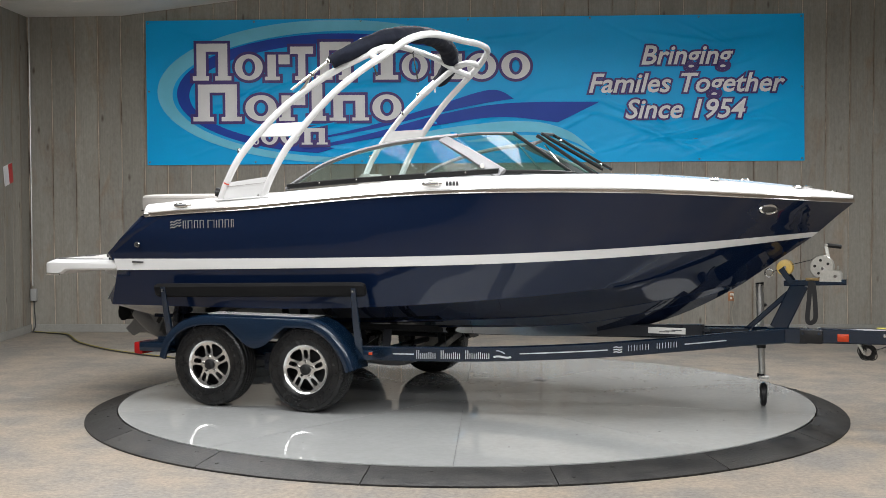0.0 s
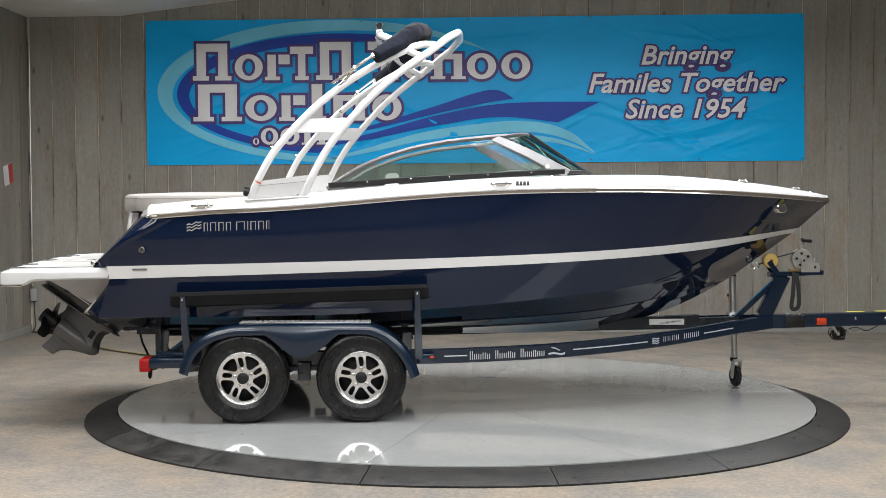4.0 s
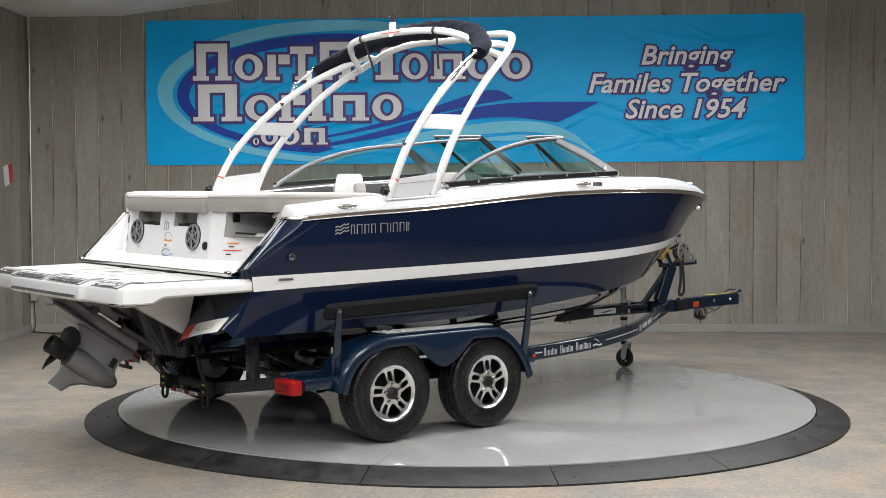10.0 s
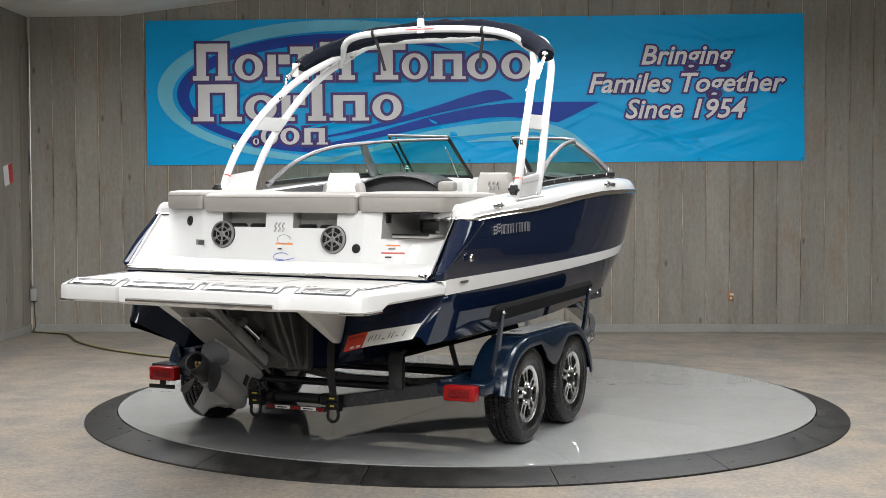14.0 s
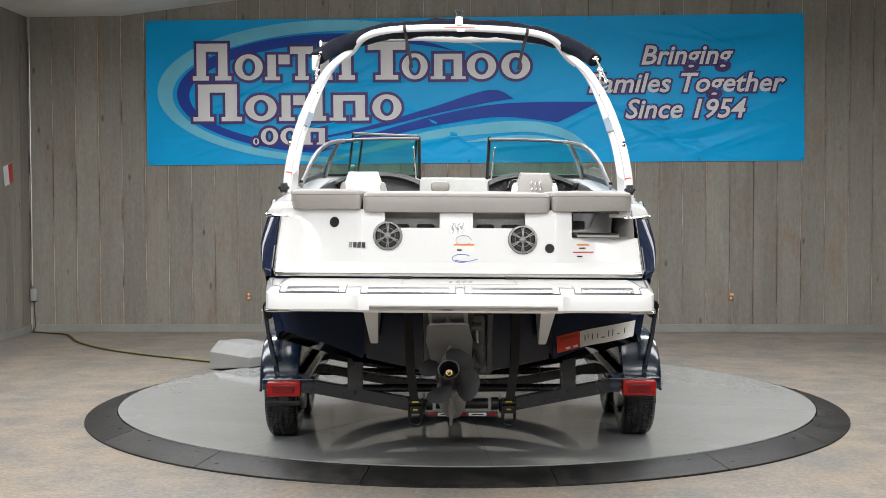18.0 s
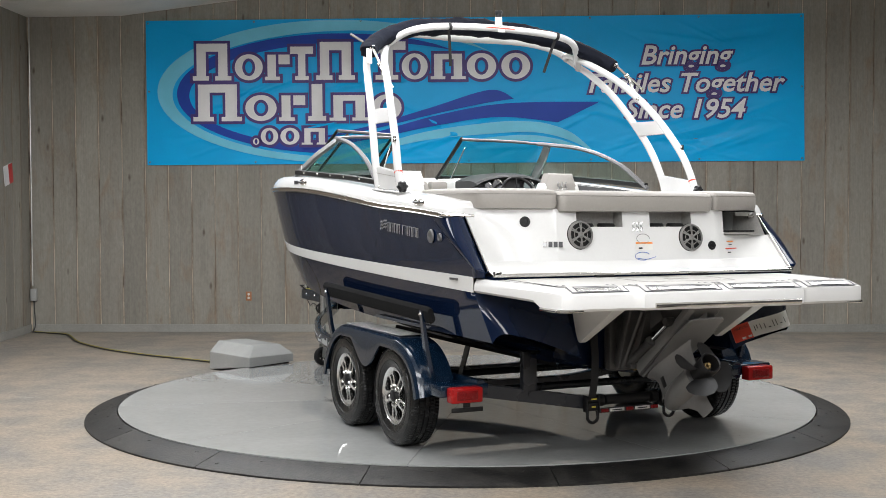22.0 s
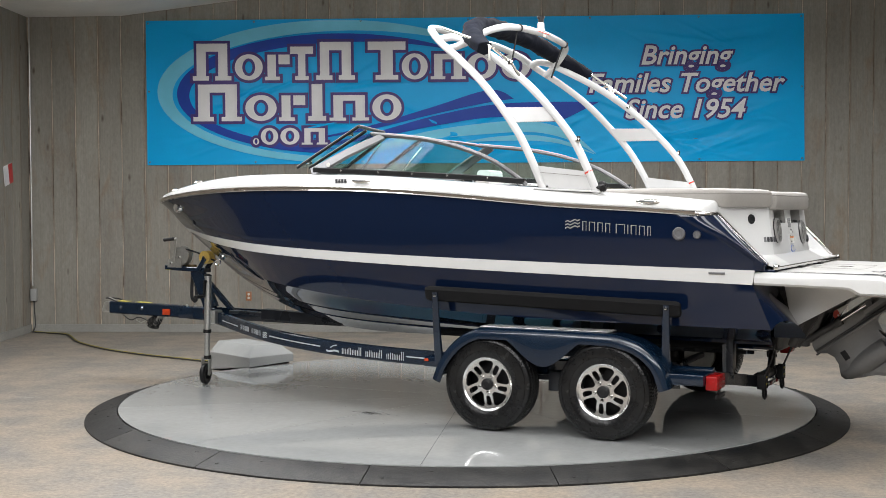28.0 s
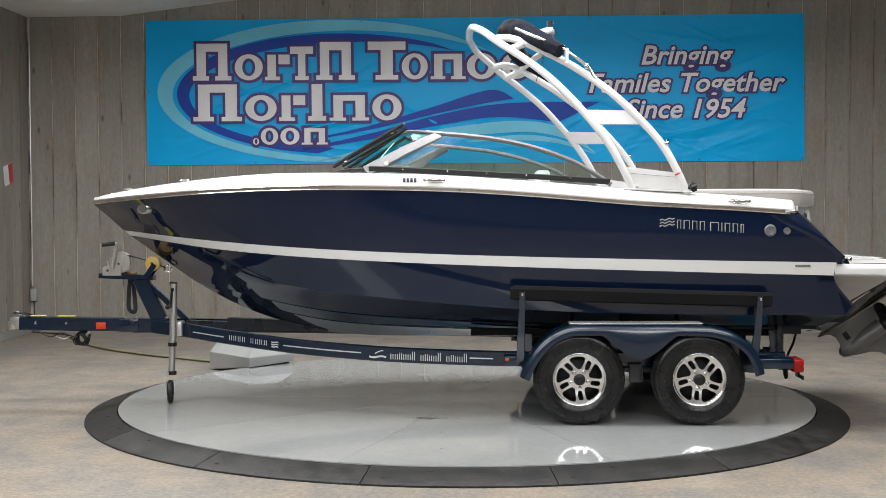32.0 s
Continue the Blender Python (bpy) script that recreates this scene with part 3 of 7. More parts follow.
    return [("bar", x0 + 0.1 * w, y0, x0 + 0.1 * w + s, y1), ("bar", x1 - 0.1 * w - s, y0, x1 - 0.1 * w, y1), ("bar", x0 + 0.1 * w, y0, x1 - 0.1 * w, y0 + 0.22 * h),
            ("bar", x0, y1 - 0.12 * h, x0 + 0.42 * w, y1), ("bar", x1 - 0.42 * w, y1 - 0.12 * h, x1, y1)]


def draw_mark(slots, layer, grow, material, name):
    for slot in slots:
        w = bmesh.new()
        for k, st in enumerate(mark_shape(*slot)):
            lay = layer + 0.12 * k
            if st[0] == "bar":
                x0, y0, x1, y1 = st[1] - grow, st[2] - grow, st[3] + grow, st[4] + grow
                print_flat(w, [(x0, y0), (x1, y0), (x1, y1), (x0, y1)], lay)
            else:
                cx_, cy_, rx_, ry_ = (st[1] + st[3]) / 2, (st[2] + st[4]) / 2, (st[3] - st[1]) / 2, (st[4] - st[2]) / 2
                t_ = st[5] * 2 * rx_
                print_band(w, ellipse(cx_, cy_, rx_ + grow, ry_ + grow, 28), ellipse(cx_, cy_, max(rx_ - t_ - grow, 1), max(ry_ - t_ * 0.55 - grow, 2), 28), lay, True)
        part(name, w, material, banner)


MARK = [("n", 345, 76, 414, 141), ("o", 420, 95, 470, 141), ("r", 474, 96, 518, 141), ("t", 519, 82, 560, 141), ("n", 565, 74, 634, 141),
        ("t", 657, 74, 724, 141), ("o", 717, 95, 763, 141), ("n", 768, 96, 830, 141), ("o", 832, 95, 884, 141), ("o", 893, 95, 944, 141),
        ("n", 345, 148, 432, 213), ("o", 438, 167, 494, 213), ("r", 498, 168, 545, 213), ("l", 550, 148, 582, 213), ("n", 588, 168, 658, 213), ("o", 664, 167, 716, 213),
        ("o", 451, 243, 462, 255), ("o", 465, 225, 496, 255), ("o", 500, 225, 534, 255), ("n", 538, 226, 584, 255)]
draw_mark(MARK, 2, 5, M_VINYL_PURPLE, "print_edge")
draw_mark(MARK, 3.2, 0, M_VINYL_WHITE, "print_shape")

for words, px, py, wide, tall in (("Bringing", 1215, 116, 178, 0.345), ("Familes Together", 1214, 165, 342, 0.345), ("Since 1954", 1213, 211, 212, 0.345)):
    for mat_, bold, lay, nm in ((M_VINYL_PURPLE, 0.030, 2, "slogan_edge"), (M_VINYL_WHITE, 0.006, 4, "slogan_line")):
        x, y, z = on_wall(px, py, lay)
        # the built-in face is wider than the printed one: squeezed to the printed width
        ratio = {"Bringing": 1.03, "Familes Together": 1.035, "Since 1954": 1.02}[words]
        mm = Matrix.Translation(Vector((x, y, z)) - BASES[banner.name]) @ axes((0, 0, 0), (1, -0.0122, 0.004), (0, 0, 1))
        lettering(nm, words, tall, mm, mat_, banner, 0.25, bold, 0.0008, "", "CENTER", ratio)
M_GROMMET = surface("brass_grommet", (0.25, 0.24, 0.2), 0.4, 1.0)
for px, py in ((266, 40), (455, 38), (645, 37), (835, 36), (1050, 34), (1240, 33), (1419, 33), (266, 285), (455, 285), (645, 285), (835, 285), (1050, 284), (1240, 284), (1419, 284), (266, 160), (1419, 157)):
    bm = bmesh.new()
    lathe(bm, [(0.005, 0.0), (0.009, 0.002), (0.013, 0.0)], axes(on_wall(px, py, 1), (1, 0, 0), (0, 0, 1)), 12)
    part("grommet", bm, M_GROMMET, banner)

# ---- boat ----
M_HULL = surface("navy_gelcoat", (0.0042, 0.0100, 0.031), 0.025, second=(0.0034, 0.0092, 0.029), scale=0.7, fine_amount=0.02, rough_var=0.01, spec=0.39)
M_GEL = surface("white_gelcoat", (0.705, 0.705, 0.695), 0.12, second=(0.68, 0.68, 0.67), scale=1.2, fine_amount=0.015, rough_var=0.04)
M_LINER = surface("white_liner", (0.72, 0.72, 0.70), 0.4, scale=2, fine_amount=0.03)
M_CHROME = surface("polished_steel", (0.78, 0.77, 0.75), 0.10, 1.0, fine_amount=0.02, rough_var=0.05)
M_ALU = surface("satin_aluminium", (0.19, 0.19, 0.195), 0.45, 0.8, fine_amount=0.04, rough_var=0.08)
M_RAIL = surface("rub_rail_bronze", (0.30, 0.25, 0.20), 0.3, 0.7, fine_amount=0.1)
M_TOWER = surface("white_powder_coat", (0.64, 0.64, 0.635), 0.16, scale=1.5, fine_amount=0.01)
M_VINYL_SEAT = surface("warm_grey_marine_vinyl", (0.315, 0.297, 0.272), 0.42, second=(0.29, 0.273, 0.25), scale=2.5, fine_amount=0.04, bump=0.08, bump_scale=160)
M_PIPING = surface("dark_grey_piping", (0.25, 0.235, 0.215), 0.5)
M_PAD = surface("light_grey_deck_pad", (0.44, 0.432, 0.412), 0.6, scale=3, fine=120, fine_amount=0.05, bump=0.1, bump_scale=200)
M_CANVAS = surface("dark_navy_canvas", (0.0035, 0.0048, 0.010), 0.85, second=(0.005, 0.0068, 0.014), scale=5, bump=0.8, bump_scale=11, spec=0.2)
M_STRAP = surface("black_webbing", (0.013, 0.013, 0.014), 0.8, fine=200, fine_amount=0.2)
M_DASH = surface("charcoal_dash_vinyl", (0.03, 0.03, 0.031), 0.5, fine_amount=0.08, bump=0.05, bump_scale=150)
M_GAUGE = surface("gauge_face", (0.01, 0.01, 0.012), 0.15)
M_DRIVE = surface("grey_drive_paint", (0.180, 0.178, 0.175), 0.33, 0.2, scale=3, fine_amount=0.05)
M_DRIVE_DARK = surface("dark_drive_casting", (0.062, 0.061, 0.060), 0.42, 0.2, scale=5)
M_BRASS = surface("brass_nut", (0.24, 0.17, 0.08), 0.5, 1.0)
M_GREYLOGO = surface("silver_badge", (0.66, 0.66, 0.66), 0.25, 0.7)
M_DARKBADGE = surface("dark_grey_badge", (0.06, 0.06, 0.065), 0.3)
M_GRILLE = surface("speaker_grille", (0.24, 0.235, 0.225), 0.38, 0.3)
M_STICK_W = surface("white_sticker", (0.75, 0.74, 0.70), 0.45, fine_amount=0.03)
M_STICK_R = surface("red_sticker", (0.65, 0.05, 0.02), 0.45, fine_amount=0.05)
M_STICK_O = surface("orange_sticker", (0.75, 0.25, 0.05), 0.45)
M_INK = surface("black_ink", (0.02, 0.02, 0.022), 0.6)
M_INKBLUE = surface("blue_ink", (0.04, 0.12, 0.45), 0.5)
M_GLASS = pane_glass("clear_side_glass", (0.72, 0.88, 0.84))
M_GLASS_DEEP = pane_glass("tinted_windshield_glass", (0.46, 0.76, 0.69))

SHEER_Y = [(-2.40, 1.245), (-1.5, 1.275), (0, 1.28), (0.8, 1.25), (1.4, 1.14), (2.0, 0.905), (2.45, 0.645), (2.8, 0.385), (3.0, 0.19), (3.12, 0.02)]
SHEER_Z = [(-2.40, 1.613), (-2.0, 1.641), (-1.37, 1.675), (-0.5, 1.747), (0.12, 1.785), (0.75, 1.80), (1.4, 1.798), (2.0, 1.778), (2.6, 1.742), (3.12, 1.705)]
UPPER_Y = [(-2.6, 1.255), (-1.5, 1.278), (0, 1.272), (0.8, 1.225), (1.4, 1.09), (2, 0.8), (2.45, 0.5), (2.8, 0.2), (2.99, 0.01)]
UPPER_Z = [(-2.6, 1.464), (-1.4, 1.5), (0, 1.56), (1.4, 1.59), (2.4, 1.6), (2.99, 1.595)]
KNUCKLE_Y = [(-2.775, 1.225), (-1.5, 1.262), (0, 1.256), (0.8, 1.2), (1.4, 1.05), (2, 0.735), (2.4, 0.45), (2.7, 0.19), (2.92, 0.005)]
KNUCKLE_Z = [(-2.775, 1.318), (-1.4, 1.35), (0, 1.39), (1.4, 1.44), (2.2, 1.48), (2.92, 1.53)]
STRIPE_TOP_Y = [(-2.75, 1.212), (-1.5, 1.25), (0, 1.245), (0.8, 1.185), (1.4, 1.03), (2, 0.7), (2.4, 0.41), (2.7, 0.15), (2.87, 0.004)]
STRIPE_TOP_Z = [(-2.75, 1.258), (-1.37, 1.284), (-0.09, 1.316), (0.97, 1.356), (1.95, 1.413), (2.87, 1.487)]
STRIPE_LOW_Y = [(-2.73, 1.2), (-1.5, 1.237), (0, 1.232), (0.8, 1.168), (1.4, 1), (2, 0.655), (2.4, 0.355), (2.68, 0.11), (2.82, 0.003)]
STRIPE_LOW_Z = [(-2.73, 1.162), (-1.37, 1.2), (-0.09, 1.241), (0.97, 1.287), (1.95, 1.35), (2.82, 1.446)]
CHINE_Y = [(-2.84, 1.13), (-1.5, 1.165), (0, 1.145), (0.8, 1.055), (1.4, 0.84), (1.9, 0.46), (2.2, 0.19), (2.42, 0.002)]
CHINE_Z = [(-2.84, 0.862), (-1.13, 0.88), (-0.52, 0.905), (0.125, 0.95), (0.99, 1.03), (1.6, 1.1), (2.1, 1.15), (2.42, 1.162)]
CHINE_IN_Y = [(-2.82, 1.06), (-1.5, 1.09), (0, 1.07), (0.8, 0.98), (1.4, 0.765), (1.9, 0.4), (2.2, 0.15), (2.385, 0.002)]
CHINE_IN_Z = [(-2.82, 0.845), (-1.13, 0.86), (-0.52, 0.882), (0.125, 0.925), (0.99, 1), (1.6, 1.065), (2.1, 1.115), (2.385, 1.138)]
KEEL_Y = [(-2.62, 0), (2.3, 0)]
KEEL_Z = [(-2.62, 0.6), (0.4, 0.6), (0.757, 0.604), (1.093, 0.628), (1.332, 0.673), (1.571, 0.736), (1.809, 0.819), (2.046, 0.931), (2.3, 1.076)]
LEVELS = {"sheer": (SHEER_Y, SHEER_Z), "upper": (UPPER_Y, UPPER_Z), "knuckle": (KNUCKLE_Y, KNUCKLE_Z), "stripe_top": (STRIPE_TOP_Y, STRIPE_TOP_Z), "stripe_low": (STRIPE_LOW_Y, STRIPE_LOW_Z), "chine": (CHINE_Y, CHINE_Z), "chine_in": (CHINE_IN_Y, CHINE_IN_Z), "keel": (KEEL_Y, KEEL_Z)}
NS = 44


def level(name, side, s):
    ty, tz = LEVELS[name]
    xa, xs = ty[0][0], ty[-1][0]
    x = xa + (xs - xa) * (1 - (1 - s) ** 1.25)
    return Vector((x, side * herm(ty, x), herm(tz, x)))


def station(side, s, names):
    return [level(n, side, s) for n in names]


boat = thing("motorboat", "navy and white bowrider motorboat with tow tower on a trailer", "boat", (0.0, 0.0, 0.6))
UP = ["stripe_top", "knuckle", "upper", "sheer"]
bm = bmesh.new()
for side in (1, -1):
    rows = []
    for i in range(NS + 1):
        s = i / NS
        a = station(side, s, UP)
        fine_ = []
        for j in range(len(a) - 1):
            for k in range(3):
                fine_.append(a[j].lerp(a[j + 1], k / 3))
        fine_.append(a[-1])
        rows.append(fine_)
    loft(bm, rows)
hull = part("topside_shell", bm, M_HULL, boat, "glossy navy topsides", 20)
bm = bmesh.new()
for side in (1, -1):
    rows = []
    for i in range(NS + 1):
        s = i / NS
        low, ch = level("stripe_low", side, s), level("chine", side, s)
        ci, ke = level("chine_in", side, s), level("keel", side, s)
        r = [low.lerp(ch, k / 5) for k in range(5)] + [ch]
        for k in range(0, 9):
            u = k / 8
            p = ci.lerp(ke, u)
            p.z -= 0.025 * math.sin(math.pi * u) * (1 - s) ** 0.5
            r.append(p)
            if k in (3, 5):                    # lifting strakes
                q = p.copy()
                q.z -= 0.016 * (1 - s)
                r.append(q)
        rows.append(r)
    loft(bm, rows)
# stern: a recessed centre transom between two swept-back quarters
POD_IN = 0.585


def pod_low(d):
    """Height of the quarter's lower edge, d metres inboard of the hull's side."""
    return 0.862 + 0.072 * (1 - math.exp(-d / 0.02)) - 0.17 * (max(d, 0) / 0.58) ** 1.35


def pod(side, d, u, h=0.0):
    """A place on a stern quarter: d metres inboard of the hull's side, u from the stripe down, h proud."""
    e = Vector((-2.73, 1.20, 1.162)).lerp(Vector((-2.84, 1.13, 0.862)), u)
    aft = e.x + 2.735 + 0.235 * u ** 1.15
    y = e.y - d * (e.y - POD_IN) / 0.58
    low = pod_low(d)
    x = e.x - aft * (1 - math.exp(-d / 0.062))
    return Vector((x - h * 0.9, side * (y + h * 0.4 * math.exp(-d / 0.062)), 1.162 + (low - 1.162) * u))


POD_D = (0, 0.015, 0.03, 0.05, 0.075, 0.10, 0.135, 0.175, 0.23, 0.30, 0.39, 0.48, 0.56, 0.58)
for side in (1, -1):
    us = [k / 8 for k in range(9)]
    loft(bm, [[pod(side, d, u) for u in us] for d in POD_D])
    low = [pod(side, d, 1.0) for d in POD_D]
    loft(bm, [low, [Vector((max(-2.81 + 0.19 * (d / 1.06), p.x + 0.002), p.y, p.z)) for d, p in zip(POD_D, low)]])
    inner = [pod(side, 0.58, u) for u in us]
    loft(bm, [inner, [Vector((-2.63, p.y, p.z)) for p in inner]])
tr = []
for i in range(13):
    yb = POD_IN * (1 - i / 6)
    zb = herm([(0, 0.60), (0.45, 0.695), (0.6, 0.73)], abs(yb))
    tr.append([Vector((-2.64, yb, 1.162 + (zb - 1.162) * u)) for u in (0, 0.33, 0.66, 1)])
loft(bm, tr)
part("hull_bottom", bm, M_HULL, boat, "navy lower hull and planing bottom with strakes", 24)
bm = bmesh.new()
for side in (1, -1):
    rows = []
    for i in range(NS + 1):
        s = i / NS
        a, b = level("stripe_low", side, s), level("stripe_top", side, s)
        o = Vector((0, side * 0.004, 0))
        rows.append([a + Vector((0, -side * 0.01, -0.002)), a + o + Vector((0, 0, 0.0)), a.lerp(b, 0.5) + o, b + o, b + Vector((0, -side * 0.01, 0.002))])
    loft(bm, rows)
part("stripe", bm, M_GEL, boat, "white band along the hull")

# quarters: the rounded slanted navy bands beside the transom, and their steel edges
def slant(t):
    """The inner edge of a quarter, top to bottom."""
    return Vector((-2.485 - 0.33 * t, 1.16 + 0.004 * t, 1.622 - 0.334 * t))


for side in (1, -1):
    bm = bmesh.new()
    outer = smooth_path([(-2.27, side * (herm(SHEER_Y, -2.27) + 0.002), 1.610), (-2.545, side * (herm(UPPER_Y, -2.545) + 0.002), 1.468), (-2.775, side * 1.227, 1.318)], 9)
    rows = []
    for k, p in enumerate(outer):
        e = slant(k / (len(outer) - 1))
        e.y *= side
        dx = e.x - p.x
        c1 = Vector((p.x + dx * 0.62, p.y + side * 0.011, p.z + (e.z - p.z) * 0.3))
        c2 = Vector((e.x - 0.012, p.y - side * 0.006, p.z + (e.z - p.z) * 0.7))
        row = [p + Vector((0.05, -side * 0.004, 0)), p + Vector((0.025, side * 0.0005, 0)), p + Vector((0.004, side * 0.005, 0))]
        for m_ in range(1, 11):
            u = m_ / 10
            row.append((p + Vector((-0.012, side * 0.004, 0))) * (1 - u) ** 3 + c1 * 3 * u * (1 - u) ** 2 + c2 * 3 * u * u * (1 - u) + e * u ** 3)
        row.append(e + Vector((0.06, 0, 0)))
        rows.append(row)
    loft(bm, rows)
    n_ = len(rows[-1])
    low = [Vector((-2.745 - 0.075 * (i / (n_ - 1)) ** 0.7, side * (1.214 - 0.05 * (i / (n_ - 1)) ** 2), 1.255)) for i in range(n_)]
    loft(bm, [rows[-1], [a_.lerp(b_, 0.5) + Vector((0.004, 0, 0)) for a_, b_ in zip(rows[-1], low)], low])
    part("quarter", bm, M_HULL, boat, "navy rounded rear quarter", 85)
    bm = bmesh.new()
    sweep(bm, [Vector((slant(k / 10).x - 0.004, side * (slant(k / 10).y - 0.012), slant(k / 10).z + 0.004)) for k in range(11)], rect(0.024, 0.010, 0.003), (0, side, 0))
    part("quarter_trim", bm, M_CHROME, boat, "polished steel edge strip")

# rub rail: a bronze-tinted band between two bright steel beads, with rivets
bm = bmesh.new()
sec = [(-0.012, -0.012), (0.008, -0.012), (0.016, -0.008), (0.018, 0.0), (0.016, 0.008), (0.010, 0.013), (-0.012, 0.014)]
for side in (1, -1):
    pts = [level("sheer", side, i / 60) + Vector((0, 0, 0.016)) for i in range(61)]
    sweep(bm, pts, [(side * u * 1.0, v) for u, v in sec], (0, 0, 1))
rail = part("rub_rail", bm, M_RAIL, boat, "bronze-tinted steel rub rail")
for side in (1, -1):
    for dz, out in ((0.031, 0.013), (0.004, 0.011)):
        bm = bmesh.new()
        tube(bm, [level("sheer", side, i / 60) + Vector((0, side * out, dz)) for i in range(61)], 0.0045, 6)
        part("rail_bead", bm, M_CHROME, rail, "bright steel bead")

for side in (1, -1):
    bm = bmesh.new()
    tube(bm, smooth_path([(-2.36, side * 1.254, 1.634), (-2.41, side * 1.247, 1.632), (-2.452, side * 1.20, 1.630), (-2.470, side * 1.13, 1.628), (-2.470, side * 1.08, 1.628)], 5), 0.018, 12, flat=0.8)
    part("rail_end_cap", bm, M_CHROME, boat, "polished rail end")

# deck cap
RISE = [(-2.40, 0.108), (-2.2, 0.112), (-1.3, 0.122), (-0.5, 0.12), (0.1, 0.125), (0.8, 0.13), (1.5, 0.135), (2.1, 0.12), (2.6, 0.10), (2.95, 0.075), (3.12, 0.055)]
INSET = [(-2.40, 0.20), (-1.0, 0.21), (1.0, 0.23), (1.8, 0.30), (2.4, 0.36), (2.8, 0.3), (3.12, 0.02)]
bm = bmesh.new()
for side in (1, -1):
    rows = []
    for i in range(61):
        s = i / 60
        p = level("sheer", side, s)
        h, ins = herm(RISE, p.x), herm(INSET, p.x)
        ins = min(ins, max(abs(p.y) - 0.004, 0.003))
        row = []
        for f, g_ in ((-0.03, 0.15), (0.0, 0.32), (0.0, 0.40), (0.06, 0.62), (0.16, 0.84), (0.30, 0.96), (0.5, 1.0), (0.8, 1.02), (1.0, 1.02)):
            row.append(Vector((p.x, p.y - side * ins * f, p.z + h * g_)))
        if p.x < 1.15:
            row.append(Vector((p.x, p.y - side * (ins + 0.03), p.z + h * 0.9)))
            row.append(Vector((p.x, p.y - side * (ins + 0.06), 1.30)))
        else:
            row.append(Vector((p.x, (p.y - side * ins) * 0.5, p.z + h * 1.06)))
            row.append(Vector((p.x, 0, p.z + h * 1.08)))
        rows.append(row)
    loft(bm, rows)
    # rounded aft end of the gunwale
    p0, ins0, h0 = level("sheer", side, 0.0), herm(INSET, -2.40), herm(RISE, -2.40)
    nose = []
    for k in range(9):
        ph = radians(90 * k / 8)
        row = []
        for f, g_ in ((-0.03, 0.15), (0.0, 0.32), (0.0, 0.40), (0.06, 0.62), (0.16, 0.84), (0.30, 0.96), (0.5, 1.0), (0.8, 1.02), (1.0, 1.02)):
            r_ = ins0 * (1 - f)
            row.append(Vector((p0.x - 0.36 * r_ * math.sin(ph), side * (abs(p0.y) - ins0 + r_ * math.cos(ph)), p0.z + h0 * g_)))
        nose.append(row)
    loft(bm, nose)
    loft(bm, [nose[-1], [q + Vector((0.02, -side * 0.06, 0.0)) for q in nose[-1]]])
part("deck_cap", bm, M_GEL, boat, "white moulded deck and gunwale", 40)
bm = bmesh.new()
block(bm, (-0.85, 0, 1.08), (3.4, 1.8, 0.05), 0.01)
part("cockpit_sole", bm, M_PAD, boat, "grey cockpit floor")
for side in (1, -1):
    bm = bmesh.new()
    block(bm, (0.92, side * 0.64, 1.58), (0.14, 0.66, 0.66), 0.03)
    part("console_bulkhead", bm, M_LINER, boat, "white console bulkhead beside the walkway")

# transom: an upright centre bulkhead, angled wings and a ledge down to the steel strip
def transom_x(y, z):
    y = abs(y)
    face = -2.697 - 0.136 * (1.67 - z) + 0.5 * max(y - 0.616, 0)
    if z < 1.345:
        face = -2.741 + 0.5 * max(y - 0.616, 0)
        face += (-2.868 - face) * (1.345 - z) / 0.07
    w_ = max((y - 0.70) / 0.44, 0)
    line = slant(min(max((1.622 - z) / 0.334, 0), 1)).x + 0.004
    return face + (min(line, face) - face) * min(w_, 1) ** 2


def on_transom(sx, u, h=0.0):
    """The axes at a place on the transom: sx to starboard, u up, h proud."""
    y, z = -sx, 1.27 + 0.871 * u
    o = Vector((transom_x(y, z), y, z))
    ax_, up_ = Vector((transom_x(y - 0.02, z), y - 0.02, z)) - o, Vector((transom_x(y, z + 0.01), y, z + 0.01)) - o
    m_ = axes(o, ax_, up_)
    return m_ @ Matrix.Translation((0, 0, h))


YS = [1.145, 1.10, 1.05, 1.0, 0.94, 0.88, 0.80, 0.72, 0.66, 0.617, 0.61, 0.465, 0.12, 0.09, 0.0, -0.09, -0.42, -0.61, -0.617, -0.66, -0.72, -0.80, -0.86, -0.94, -1.0, -1.05, -1.10, -1.145]
ZS = [1.275, 1.30, 1.345, 1.37, 1.43, 1.50, 1.56, 1.612, 1.64, 1.675]
bm = bmesh.new()
grid = [[bm.verts.new((transom_x(y, z), y, z)) for z in ZS] for y in YS]
for a_ in range(len(YS) - 1):
    ym = (YS[a_] + YS[a_ + 1]) / 2
    for k in range(len(ZS) - 1):
        zm = (ZS[k] + ZS[k + 1]) / 2
        if (0.12 < ym < 0.465 or -0.42 < ym < -0.09) and zm > 1.56 or ym < -0.72 and zm > 1.50:
            continue
        bm.faces.new([grid[a_][k], grid[a_ + 1][k], grid[a_ + 1][k + 1], grid[a_][k + 1]])
transom = part("transom_panel", bm, M_GEL, boat, "white moulded transom with pockets", 24)
M_POCKET = surface("grey_pocket_liner", (0.42, 0.41, 0.39), 0.5)
